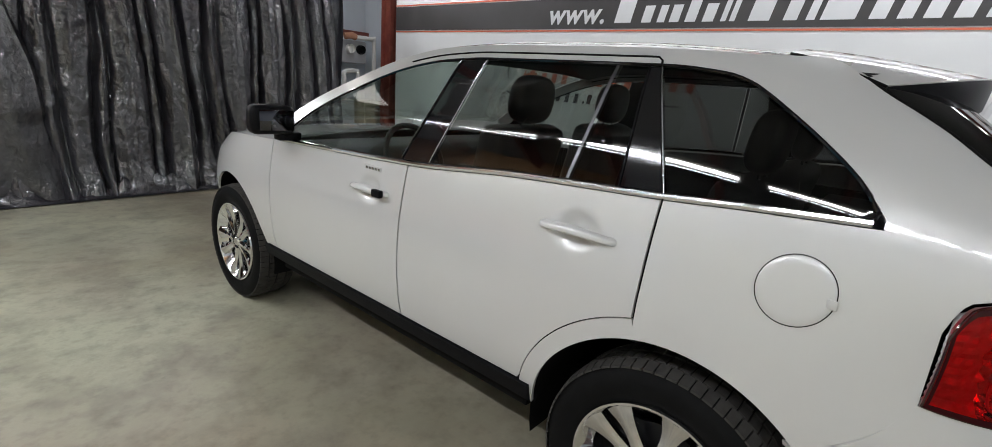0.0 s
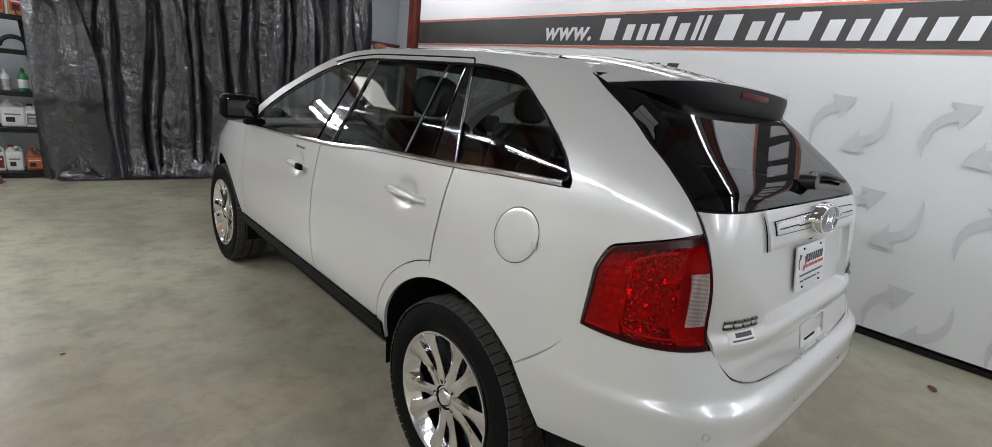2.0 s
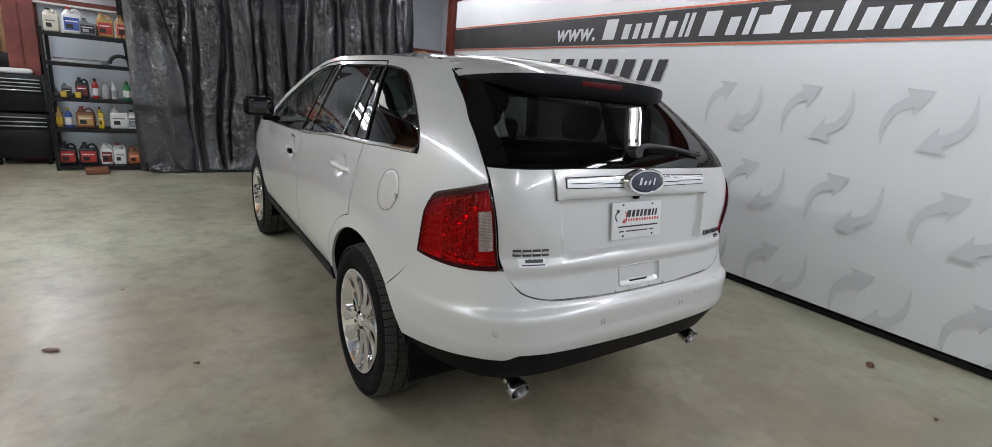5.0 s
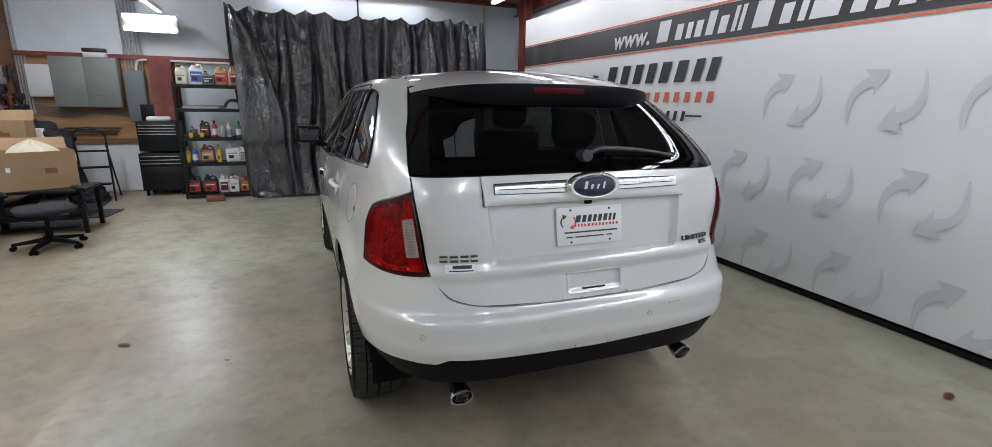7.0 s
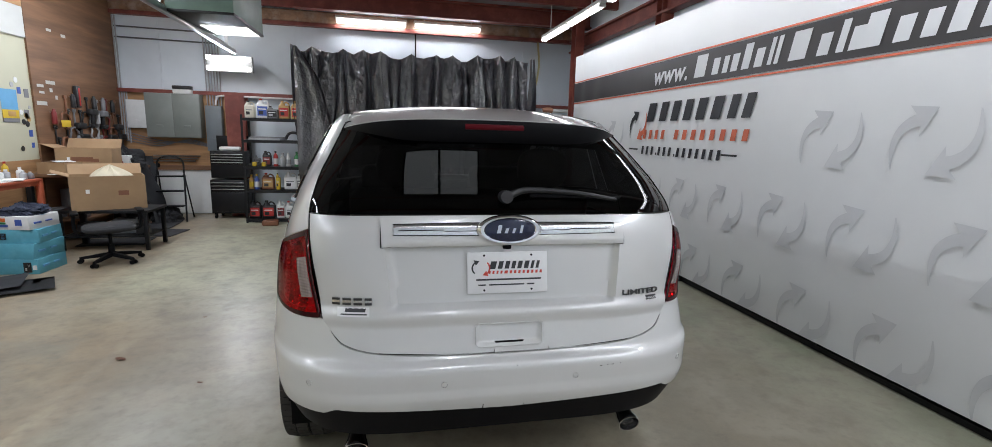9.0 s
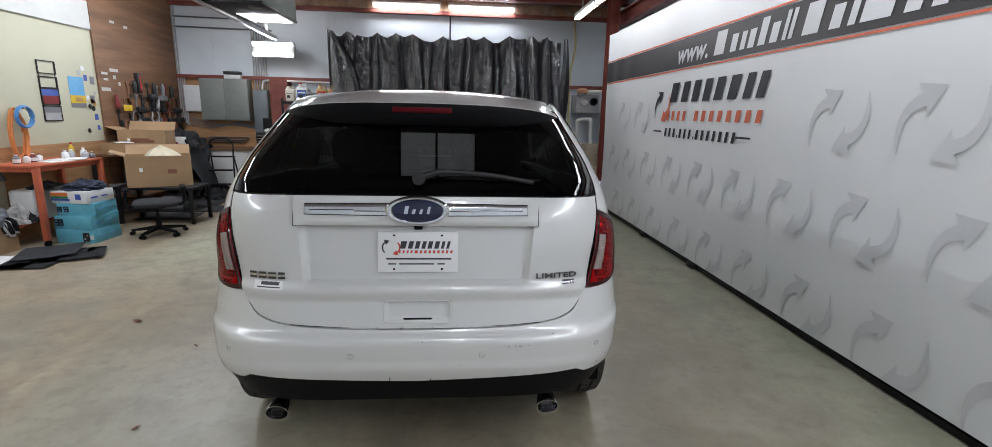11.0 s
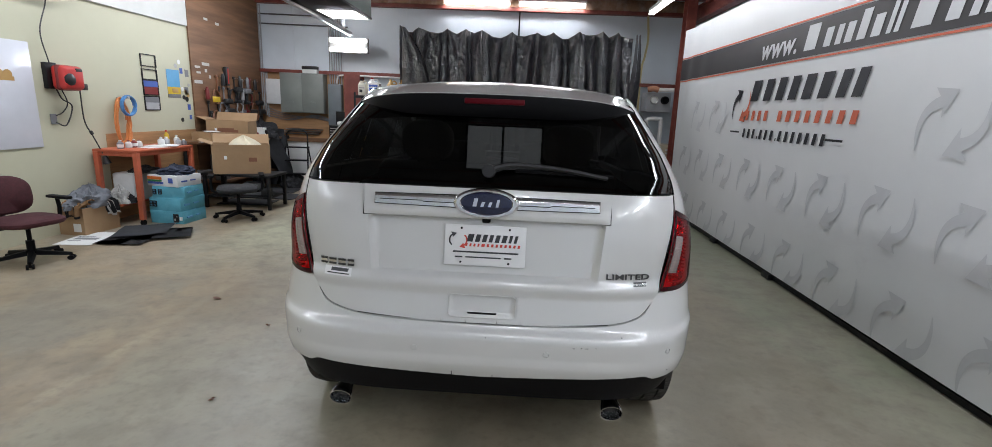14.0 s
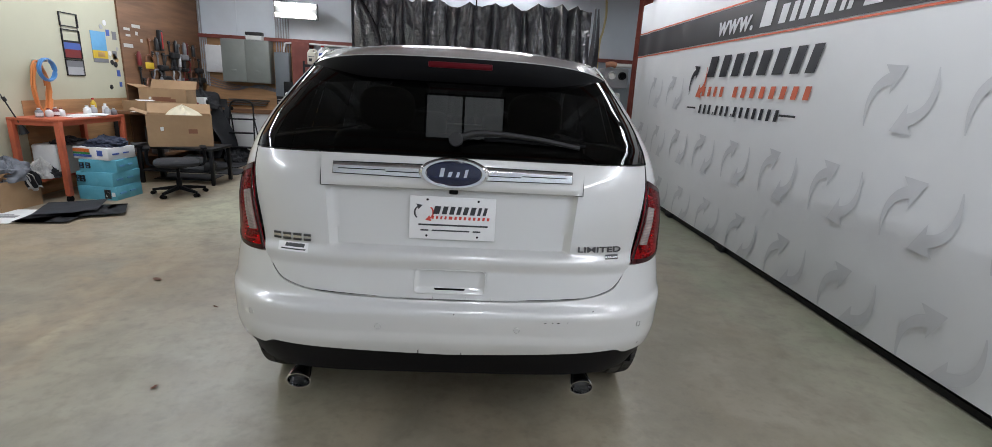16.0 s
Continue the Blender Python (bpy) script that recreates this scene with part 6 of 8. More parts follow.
COL = {k: paint(k + "_plastic", c) for k, c in dict(gold=(0.46, 0.28, 0.10), cream=(0.62, 0.58, 0.48), white=(0.70, 0.70, 0.69), blue=(0.05, 0.10, 0.36), red=(0.45, 0.03, 0.025), black=(0.015, 0.015, 0.016),
       green=(0.03, 0.22, 0.07), silver=(0.38, 0.38, 0.39), yellow=(0.62, 0.42, 0.03), brown=(0.20, 0.08, 0.04), orange=(0.60, 0.15, 0.03), grey=(0.18, 0.18, 0.19), skyblue=(0.12, 0.36, 0.60), darkred=(0.18, 0.02, 0.02)).items()}

SH_X0, SH_X1, SH_Y0, SH_Y1 = -2.735, -1.815, 6.12, 6.55
shelf = thing("shelving_unit", (0, 0, 0), "black steel five-tier shelving unit full of jugs", "shelving unit")
SHELF_Z = (0.06, 0.54, 0.92, 1.345, 1.69)
for x in (SH_X0, SH_X1):
    for y in (SH_Y0, SH_Y1):
        bm = bmesh.new()
        s1, s2 = (1 if x == SH_X0 else -1), (1 if y == SH_Y0 else -1)
        box(bm, x, x + s1 * 0.035, y, y + s2 * 0.003, 0, 1.74)
        box(bm, x, x + s1 * 0.003, y, y + s2 * 0.035, 0, 1.74)
        part("post", bm, BLACK_METAL, shelf, smooth=False)
for z in SHELF_Z:
    bm = bmesh.new()
    box(bm, SH_X0 + 0.004, SH_X1 - 0.004, SH_Y0 + 0.004, SH_Y1 - 0.004, z - 0.012, z)
    box(bm, SH_X0 + 0.003, SH_X1 - 0.003, SH_Y0 - 0.002, SH_Y0 + 0.012, z - 0.045, z)
    box(bm, SH_X0 + 0.003, SH_X1 - 0.003, SH_Y1 - 0.012, SH_Y1 + 0.002, z - 0.045, z)
    part("shelf", bm, BLACK_METAL, shelf, smooth=False)


def jug(x, y, z, w, d, h, body, lab, cap, label, turn=0, handle=True):
    """Oblong fluid jug with shoulder, neck, cap, side handle and a paper label."""
    j = thing("fluid_jug", (x, y, z), label, "jug", "jugs on the shelves", turn)
    bm = bmesh.new()
    hb = h * 0.74
    vs = box(bm, -w / 2, w / 2, -d / 2, d / 2, 0, hb, bevel=min(w, d) * 0.16, seg=3)
    lathe(bm, [(min(w, d) * 0.42, hb - 0.012), (min(w, d) * 0.36, hb + h * 0.06), (min(w, d) * 0.18, hb + h * 0.15), (min(w, d) * 0.16, h * 0.93)], 16, Matrix.Translation((-w * 0.18, 0, 0)))
    part("body", bm, COL[body], j)
    bm = bmesh.new()
    cyl(bm, (-w * 0.18, 0, h * 0.92), (-w * 0.18, 0, h), min(w, d) * 0.19, seg=14)
    part("cap", bm, COL[cap], j)
    if handle:
        bm = bmesh.new()
        tube(bm, spline([(-w * 0.05, 0, hb + h * 0.08), (w * 0.18, 0, hb + h * 0.17), (w * 0.38, 0, hb + h * 0.08), (w * 0.40, 0, hb - 0.01)], 5), 0.012, 8)
        part("grip", bm, COL[body], j)
    part("paper_label", boxed(-w * 0.40, w * 0.40, -d / 2 - 0.0015, -d / 2 + 0.001, hb * 0.18, hb * 0.82), COL[lab], j, "printed label")
    part("label_stripe", boxed(-w * 0.34, w * 0.30, -d / 2 - 0.0025, -d / 2 + 0.001, hb * 0.60, hb * 0.67), COL["white" if lab not in ("white", "cream") else "grey"], j)
    part("label_print", boxed(-w * 0.30, w * 0.05, -d / 2 - 0.0025, -d / 2 + 0.001, hb * 0.26, hb * 0.50), COL["black" if lab not in ("black", "grey") else "silver"], j)
    return j


def bottle(x, y, z, r, h, body, cap, label, trigger=False, lab=None):
    b = thing("bottle", (x, y, z), label, "bottle", "bottles on the shelves")
    bm = bmesh.new()
    lathe(bm, [(r * 0.9, 0), (r, 0.006), (r, h * 0.62), (r * 0.85, h * 0.72), (r * 0.38, h * 0.82), (r * 0.36, h * 0.90)], 18)
    part("body", bm, COL[body], b)
    if trigger:
        bm = bmesh.new()
        box(bm, -0.012, 0.012, -0.055, 0.03, h * 0.92, h * 1.02, bevel=0.006)
        box(bm, -0.006, 0.006, -0.045, -0.035, h * 0.80, h * 0.94, bevel=0.003)
        cyl(bm, (0, 0, h * 0.86), (0, 0, h * 0.95), r * 0.42, seg=12)
        part("trigger_head", bm, COL[cap], b)
    else:
        bm = bmesh.new()
        cyl(bm, (0, 0, h * 0.88), (0, 0, h), r * 0.45, seg=12)
        part("cap", bm, COL[cap], b)
    if lab:
        bm = bmesh.new()
        lathe(bm, [(r + 0.001, h * 0.15), (r + 0.001, h * 0.52)], 18, caps=False)
        part("wrap_label", bm, COL[lab], b)
    return b


YS = 6.28
z = SHELF_Z[4]
jug(-2.62, YS, z, 0.15, 0.12, 0.27, "cream", "cream", "black", "cream plastic fluid jug on the top shelf")
jug(-2.42, YS, z, 0.19, 0.13, 0.31, "white", "blue", "red", "white jug with a blue label on the top shelf")
jug(-2.27, YS - 0.05, z, 0.17, 0.11, 0.20, "grey", "black", "black", "dark grey fluid jug on the top shelf", handle=False)
jug(-2.10, YS, z, 0.17, 0.12, 0.29, "gold", "red", "gold", "gold oil jug with a red label")
jug(-1.91, YS, z, 0.17, 0.12, 0.29, "gold", "red", "gold", "gold oil jug with a red label")
z = SHELF_Z[3]
for k in range(3):
    solo("flat_bar", boxed(-2.66, -2.18 + 0.04 * k, YS - 0.08 + 0.06 * k, YS - 0.03 + 0.06 * k, z, z + 0.03 + 0.012 * k, bevel=0.006), COL["grey" if k else "silver"], "dull metal bar lying on the shelf", "bar", "bars on the shelf")
bm = bmesh.new()
tube(bm, [(-1.98 + 0.11 * math.cos(a), YS, z + 0.025 + 0.105 * abs(math.sin(a))) for a in np.linspace(0, math.pi, 20)], 0.022, 10)
solo("hose_loop", bm, COL["black"], "bent black rubber hose on the shelf", "hose")
z = SHELF_Z[2]
jug(-2.56, YS + 0.04, z, 0.10, 0.08, 0.17, "grey", "black", "grey", "grey plastic jug on the shelf", handle=False)
jug(-2.40, YS, z, 0.13, 0.10, 0.25, "black", "darkred", "black", "black fluid jug on the shelf")
bottle(-2.27, YS, z, 0.036, 0.25, "red", "black", "red spray can on the shelf", lab="white")
bottle(-2.16, YS, z, 0.045, 0.22, "silver", "silver", "silver tin bottle on the shelf")
bottle(-2.08, YS + 0.03, z, 0.04, 0.22, "white", "white", "white plastic bottle on the shelf", lab="silver")
bottle(-1.94, YS, z, 0.045, 0.24, "green", "green", "green trigger spray bottle on the shelf", True, lab="white")
for k in range(4):
    solo("tool_case", boxed(-2.68 + k * 0.07, -2.62 + k * 0.07, YS - 0.10, YS - 0.02, z, z + 0.05 + 0.02 * (k % 2), bevel=0.008), COL["yellow" if k % 2 else "black"], "small black and yellow tool case", "tool case", "small tool cases")
z = SHELF_Z[1]
bottle(-2.66, YS, z, 0.036, 0.24, "gold", "yellow", "amber bottle with a yellow cap", lab="yellow")
bottle(-2.57, YS - 0.03, z, 0.038, 0.25, "blue", "yellow", "blue bottle with a yellow cap", lab="white")
jug(-2.40, YS, z, 0.19, 0.12, 0.27, "brown", "gold", "red", "brown oil jug with a gold label")
jug(-2.24, YS - 0.03, z, 0.06, 0.08, 0.27, "yellow", "yellow", "black", "tall yellow fluid bottle", handle=False)
jug(-2.05, YS, z, 0.20, 0.14, 0.29, "white", "white", "white", "large white plastic jug")
jug(-1.89, YS, z, 0.14, 0.12, 0.25, "white", "grey", "black", "white jug with a grey label")
z = SHELF_Z[0]
jug(-2.62, YS, z, 0.18, 0.13, 0.29, "black", "red", "black", "black oil jug with a red label")
jug(-2.41, YS, z, 0.20, 0.13, 0.29, "black", "red", "black", "black oil jug with a red label")
jug(-2.22, YS, z, 0.13, 0.11, 0.28, "white", "darkred", "white", "white jug with a dark red label")
jug(-2.08, YS, z, 0.14, 0.11, 0.28, "white", "white", "red", "white jug with a red cap")
jug(-1.92, YS, z, 0.15, 0.12, 0.25, "brown", "orange", "red", "brown jug with an orange label")
solo("red_canister", boxed(-1.80, -1.755, 6.06, 6.14, 0.30, 0.40, bevel=0.012), COL["red"], "small red canister hung beside the shelves", "canister")
solo("parcel", boxed(-0.12, 0.12, -0.07, 0.07, 0, 0.085, bevel=0.02, seg=3, m=pose(-2.31, 5.88, 0, 0, 0, 6)), COL["brown"], "small brown wrapped parcel on the floor", "parcel")

# tool chest
chest = thing("tool_chest", (-3.09, 6.78, 0), "black rolling tool chest with silver drawer pulls and open lid", "tool chest")
part("lower_cabinet", boxed(-0.29, 0.29, -0.22, 0.22, 0.09, 0.66, bevel=0.01), BLACK_METAL, chest)
part("upper_cabinet", boxed(-0.27, 0.27, -0.20, 0.20, 0.69, 1.14, bevel=0.01), BLACK_METAL, chest)
part("lid", boxed(-0.27, 0.27, 0.17, 0.20, 1.14, 1.39, bevel=0.008), BLACK_METAL, chest)
for zz in (1.075, 1.03, 0.985, 0.94):
    d = part("drawer", boxed(-0.25, 0.25, -0.212, -0.18, zz - 0.019, zz + 0.019, bevel=0.003), BLACK_METAL, chest)
    part("drawer_pull", boxed(-0.245, 0.245, -0.224, -0.208, zz + 0.004, zz + 0.016, bevel=0.003), STEEL, d, "silver drawer pull")
for zz in (0.60, 0.545, 0.49):
    d = part("drawer", boxed(-0.27, 0.27, -0.232, -0.20, zz - 0.024, zz + 0.024, bevel=0.003), BLACK_METAL, chest)
    part("drawer_pull", boxed(-0.265, 0.265, -0.244, -0.228, zz + 0.006, zz + 0.019, bevel=0.003), STEEL, d, "silver drawer pull")
part("drawer", boxed(-0.27, 0.27, -0.232, -0.20, 0.12, 0.45, bevel=0.004), BLACK_METAL, chest)
for x in (-0.24, 0.24):
    for y in (-0.17, 0.17):
        bm = bmesh.new()
        cyl(bm, (x - 0.015, y, 0.042), (x + 0.015, y, 0.042), 0.042, seg=16)
        box(bm, x - 0.02, x + 0.02, y - 0.03, y + 0.03, 0.07, 0.092)
        part("caster", bm, BLACK_TRIM, chest)
solo("rag_pile", boxed(-0.16, 0.16, -0.08, 0.08, 0, 0.07, bevel=0.03, seg=3, m=pose(-3.08, 6.72, 1.142, 0, 0, 8)), PAPER, "crumpled white papers and rags on the tool chest", "rags")

# electrics
def wall_box(name, x0, x1, z0, z1, d, mat, label, doors=1, y=YB - 0.032):
    w = thing(name, ((x0 + x1) / 2, y, z0), label, "electrical box")
    a = (x1 - x0) / 2
    part("case", boxed(-a, a, -d, 0, 0, z1 - z0, bevel=0.006), mat, w)
    for k in range(doors):
        p, q = -a + 2 * a * k / doors + 0.006, -a + 2 * a * (k + 1) / doors - 0.006
        dr = part("door", boxed(p, q, -d - 0.012, -d, 0.008, z1 - z0 - 0.008, bevel=0.004), mat, w)
        part("latch", boxed((p + q) / 2 - 0.05, (p + q) / 2 + 0.05, -d - 0.018, -d - 0.01, (z1 - z0) * 0.24, (z1 - z0) * 0.29, bevel=0.003), mat, dr)
    return w


wall_box("electrical_cabinet", -4.40, -3.57, 1.335, 2.065, 0.20, GREY_BOX, "grey-green steel double-door electrical cabinet", 2)
wall_box("breaker_panel", -4.72, -4.42, 1.48, 1.945, 0.10, COL["white"], "white breaker panel on plywood")
wall_box("disconnect_panel", -3.52, -3.26, 1.12, 1.89, 0.12, GREY_BLUE, "tall blue-grey breaker panel")
solo("battery_charger", boxed(-3.98, -3.70, 6.95, 7.08, 2.067, 2.14, bevel=0.012), COL["white"], "small white charger on the electrical cabinet", "charger")
solo("battery_pack", boxed(-3.99, -3.70, 6.96, 7.07, 2.141, 2.20, bevel=0.012), COL["black"], "black battery pack on the charger", "battery")
for k in range(6):
    bm = bmesh.new()
    x = -3.50 + 0.045 * k
    tube(bm, [(x, YB - 0.06, 1.88), (x, YB - 0.06, 2.2 + 0.12 * (k % 3)), (x - 0.01, YB - 0.05, 3.28)], 0.011, 6)
    solo("conduit", bm, COL["silver"], "grey electrical conduit up the wall", "conduit", "conduits", kind="structure")
for k in range(4):
    bm = bmesh.new()
    x = -4.83 + 0.035 * k
    tube(bm, [(x, YB - 0.06, 1.35 - 0.04 * k), (x, YB - 0.06, 2.1), (x, YB - 0.06, 3.28 if k < 2 else 2.06)], 0.012, 6)
    solo("conduit", bm, COL["silver"], "grey electrical conduit up the wall", "conduit", "conduits", kind="structure")
for k in range(4):
    bm = bmesh.new()
    tube(bm, spline([(-4.8, YB - 0.06, 1.42 - 0.05 * k), (-4.3, YB - 0.06, 1.28 - 0.03 * k), (-3.8, YB - 0.06, 1.24 + 0.02 * k), (-3.35, YB - 0.06, 1.15)], 6), 0.008, 6)
    solo("cable", bm, COL["grey"], "grey cable sagging along the plywood", "cable", "cables", kind="structure")
bm = bmesh.new()
tube(bm, spline([(-3.36, YB - 0.10, 1.9), (-3.34, YB - 0.10, 2.0), (-3.24, YB - 0.12, 2.06), (-2.6, YB - 0.13, 2.055), (-2.0, YB - 0.13, 2.05)], 6), 0.018, 8)
solo("conduit", bm, PVC, "white conduit curving along the girt", "conduit", kind="structure")
for k in range(3):
    bm = bmesh.new()
    tube(bm, [(-4.5 + 0.05 * k, YB - 0.08, 0.93 + 0.045 * k), (-3.75 + 0.04 * k, YB - 0.08, 0.94 + 0.04 * k)], 0.014, 6)
    solo("pry_bar", bm, STEEL, "steel bar held on the wall rail", "bar", "bars on the wall")

# step ladder
lad = thing("step_ladder", (-3.92, 6.45, 0), "folding black steel step ladder against the wall", "step ladder", turn=6)
for s in (-1, 1):
    bm = bmesh.new()
    tube(bm, [(s * 0.24, -0.22, 0), (s * 0.19, 0.02, 0.82)], 0.014, 8)
    part("front_leg", bm, BLACK_METAL, lad)
    bm = bmesh.new()
    tube(bm, [(s * 0.22, 0.30, 0), (s * 0.18, 0.03, 0.80)], 0.012, 8)
    part("back_leg", bm, BLACK_METAL, lad)
bm = bmesh.new()
tube(bm, spline([(-0.19, 0.02, 0.80), (-0.18, 0.03, 0.96), (-0.10, 0.04, 1.03), (0.10, 0.04, 1.03), (0.18, 0.03, 0.96), (0.19, 0.02, 0.80)], 5), 0.014, 8)
part("hoop", bm, BLACK_METAL, lad)
for zz, yy in ((0.26, -0.15), (0.50, -0.08), (0.73, 0.0)):
    part("step", boxed(-0.20, 0.20, yy - 0.06, yy + 0.10, zz - 0.018, zz, bevel=0.005), BLACK_TRIM, lad)

# grey plastic creeper leaning in the corner
cr = thing("mechanic_creeper", (-4.42, 6.25, 0.06), "dark grey plastic mechanic's creeper leaning upright", "creeper", turn=-14)
bm = bmesh.new()
rows = []
for j in range(21):
    v = j / 20
    w = 0.20 + 0.06 * math.sin(math.pi * v) - 0.05 * (v > 0.85)
    rows.append([(w * u, 0.34 * v + 0.035 * (u * u) * math.sin(math.pi * v), 0.98 * v) for u in np.linspace(-1, 1, 11)])
sheet(bm, rows)
bmesh.ops.solidify(bm, geom=bm.faces[:], thickness=0.025)
part("bed", bm, MAT_GREY, cr)
for s in (-1, 1):
    for v in (0.12, 0.85):
        bm = bmesh.new()
        cyl(bm, (s * 0.2, 0.34 * v + 0.06, 0.98 * v), (s * 0.23, 0.34 * v + 0.06, 0.98 * v), 0.035, seg=14)
        part("wheel", bm, BLACK_TRIM, cr)
bm = bmesh.new()
for k in range(1):
    box(bm, -4.72, -4.28, 6.55, 6.85, 0.0, 0.42, bevel=0.03)
    box(bm, -4.66, -4.34, 6.50, 6.60, 0.30, 0.95, bevel=0.04)
solo("floor_machine", bm, BLACK_METAL, "dark shop machine standing in the corner", "machine")
solo("jacket", boxed(-4.55, -4.25, 6.3, 6.5, 0.90, 1.16, bevel=0.09, seg=4), BLACK_CLOTH, "dark jacket thrown over the machine", "jacket")

# right-hand corner: filing cabinet, pipes and blower
fil = thing("filing_cabinet", (2.76, 6.62, 0), "tan steel filing cabinet", "filing cabinet")
part("body", boxed(-0.23, 0.23, -0.30, 0.30, 0.02, 1.06, bevel=0.006), TAN, fil)
for k in range(3):
    d = part("drawer", boxed(-0.215, 0.215, -0.316, -0.30, 0.05 + 0.335 * k, 0.37 + 0.335 * k, bevel=0.005), TAN, fil)
    part("handle", boxed(-0.05, 0.05, -0.333, -0.314, 0.24 + 0.335 * k, 0.26 + 0.335 * k, bevel=0.004), STEEL, d)
    part("label_holder", boxed(-0.04, 0.04, -0.321, -0.314, 0.29 + 0.335 * k, 0.32 + 0.335 * k, bevel=0.002), STEEL, d)
blo = thing("wall_blower", (2.62, 6.86, 1.62), "grey wall heater with two round vent ports", "heater")
part("case", boxed(-0.22, 0.22, -0.14, 0.28, 0.0, 0.34, bevel=0.02), COL["silver"], blo)
for x in (-0.09, 0.10):
    bm = bmesh.new()
    lathe(bm, [(0.060, 0.02), (0.070, 0.0), (0.070, 0.05), (0.064, 0.07), (0.052, 0.05), (0.05, 0.0), (0.0, 0.0)], 24, pose(x, -0.14, 0.21, 90))
    pt = part("vent_port", bm, PVC if x < 0 else BLACK_TRIM, blo, "round vent port")
    bm = bmesh.new()
    cyl(bm, (x, -0.141, 0.21), (x, -0.143, 0.21), 0.05, seg=20)
    part("port_opening", bm, DARK, pt)
for pts, r in (([(2.45, 6.74, 1.06), (2.45, 6.74, 1.38), (2.44, 6.74, 1.46), (2.52, 6.74, 1.50), (2.66, 6.74, 1.50), (2.70, 6.74, 1.46), (2.71, 6.74, 1.06)], 0.035), ([(2.55, 6.60, 2.00), (2.85, 6.60, 2.00), (2.90, 6.60, 1.95), (2.90, 6.60, 1.06)], 0.035)):
    bm = bmesh.new()
    tube(bm, spline(pts, 5), r, 12)
    solo("vent_pipe", bm, PVC, "white plastic vent pipe with elbow", "pipe", "vent pipes")
bm = bmesh.new()
tube(bm, spline([(2.38, 6.62, 2.00), (2.48, 6.60, 2.02), (2.56, 6.60, 2.0)], 5), 0.05, 12)
solo("pipe_wrap", bm, material("brown_foam", (0.42, 0.20, 0.12), 0.8, vary=0.2, bump=0.4, bump_scale=30), "brown foam wrap on the pipe's end", "pipe wrap")
lat = thing("fan_guard", (2.36, 6.55, 1.06), "white lattice fan guard standing on edge", "fan guard")
part("stand", boxed(-0.14, 0.14, -0.02, 0.02, -1.06, 0.0, bevel=0.01), COL["silver"], lat)
for k in range(5):
    bm = bmesh.new()
    tube(bm, [(-0.13 + 0.065 * k, 0, 0.0), (-0.13 + 0.065 * (4 - k) * 0.6 + 0.05, 0, 0.25)], 0.006, 6)
    part("bar", bm, PVC, lat)
for zz in (0.0, 0.12, 0.25):
    bm = bmesh.new()
    tube(bm, [(-0.14, 0, zz), (0.14, 0, zz)], 0.007, 6)
    part("bar", bm, PVC, lat)
bm = bmesh.new()
tube(bm, spline([(2.37, YB - 0.05, 3.30), (2.41, YB - 0.05, 2.9), (2.38, YB - 0.05, 2.6), (2.34, YB - 0.05, 2.3), (2.36, YB - 0.05, 1.0)], 8), 0.020, 8)
solo("yellow_hose", bm, paint("pale_yellow", (0.55, 0.46, 0.24)), "pale yellow hose hanging down the wall", "hose")

# overhead: door track, hanging heater box with light
for dx, z0 in ((0.0, 2.72), (-0.16, 2.83)):
    bm = bmesh.new()
    a, b = Vector((-2.74 + dx, 6.05, z0 - 0.05)), Vector((-2.80 + dx, 1.6, z0 + 0.10))
    box(bm, -0.03, 0.03, 0, (b - a).length, -0.03, 0.03, bevel=0.004, m=Matrix.Translation(a) @ (b - a).to_track_quat("Y", "Z").to_matrix().to_4x4())
    tr = solo("door_track", bm, STEEL if dx == 0 else COL["grey"], "galvanised overhead door track hung from the roof", "door track", "door tracks")
    for y in (2.2, 4.0, 5.8):
        bm = bmesh.new()
        box(bm, -2.79 + dx, -2.75 + dx, y - 0.01, y + 0.01, z0, ZC - 0.002)
        part("hanger", bm, STEEL, tr)
hb = thing("unit_heater", (-2.42, 4.35, 2.74), "green-sided hanging unit heater", "heater")
part("case", boxed(-0.34, 0.34, -0.65, 0.65, 0.02, 0.70, bevel=0.012), material("faded_green_enamel", (0.13, 0.20, 0.16), 0.5, vary=0.15, scale=3), hb)
part("bottom_rim", boxed(-0.345, 0.345, -0.655, 0.655, 0.0, 0.03, bevel=0.004), BLACK_METAL, hb)
part("light_panel", boxed(-0.22, 0.30, 0.02, 0.60, -0.008, 0.002, bevel=0.002), PANEL_GLOW, hb, "bright lit panel")
for x in (-0.25, 0.25):
    bm = bmesh.new()
    cyl(bm, (x, 0, 0.69), (x, 0, ZC - 2.742), 0.012, seg=8)
    part("hanger", bm, BLACK_METAL, hb)
bm = bmesh.new()
tube(bm, spline([(-2.6, 3.7, 3.2), (-2.7, 3.3, 3.25), (-2.75, 2.9, 3.4), (-2.75, 2.8, 3.70)], 6), 0.07, 12)
solo("flue_pipe", bm, STEEL, "galvanised flue pipe from the heater", "flue pipe")

# ---- left wall and its clutter ----
XW = XL + 0.002
def flat(name, y0, y1, z0, z1, mat, label, cat, t=0.006, x=XW, group=""):
    return solo(name, boxed(x, x + t, y0, y1, z0, z1, bevel=0.001), mat, label, cat, group, smooth=False)


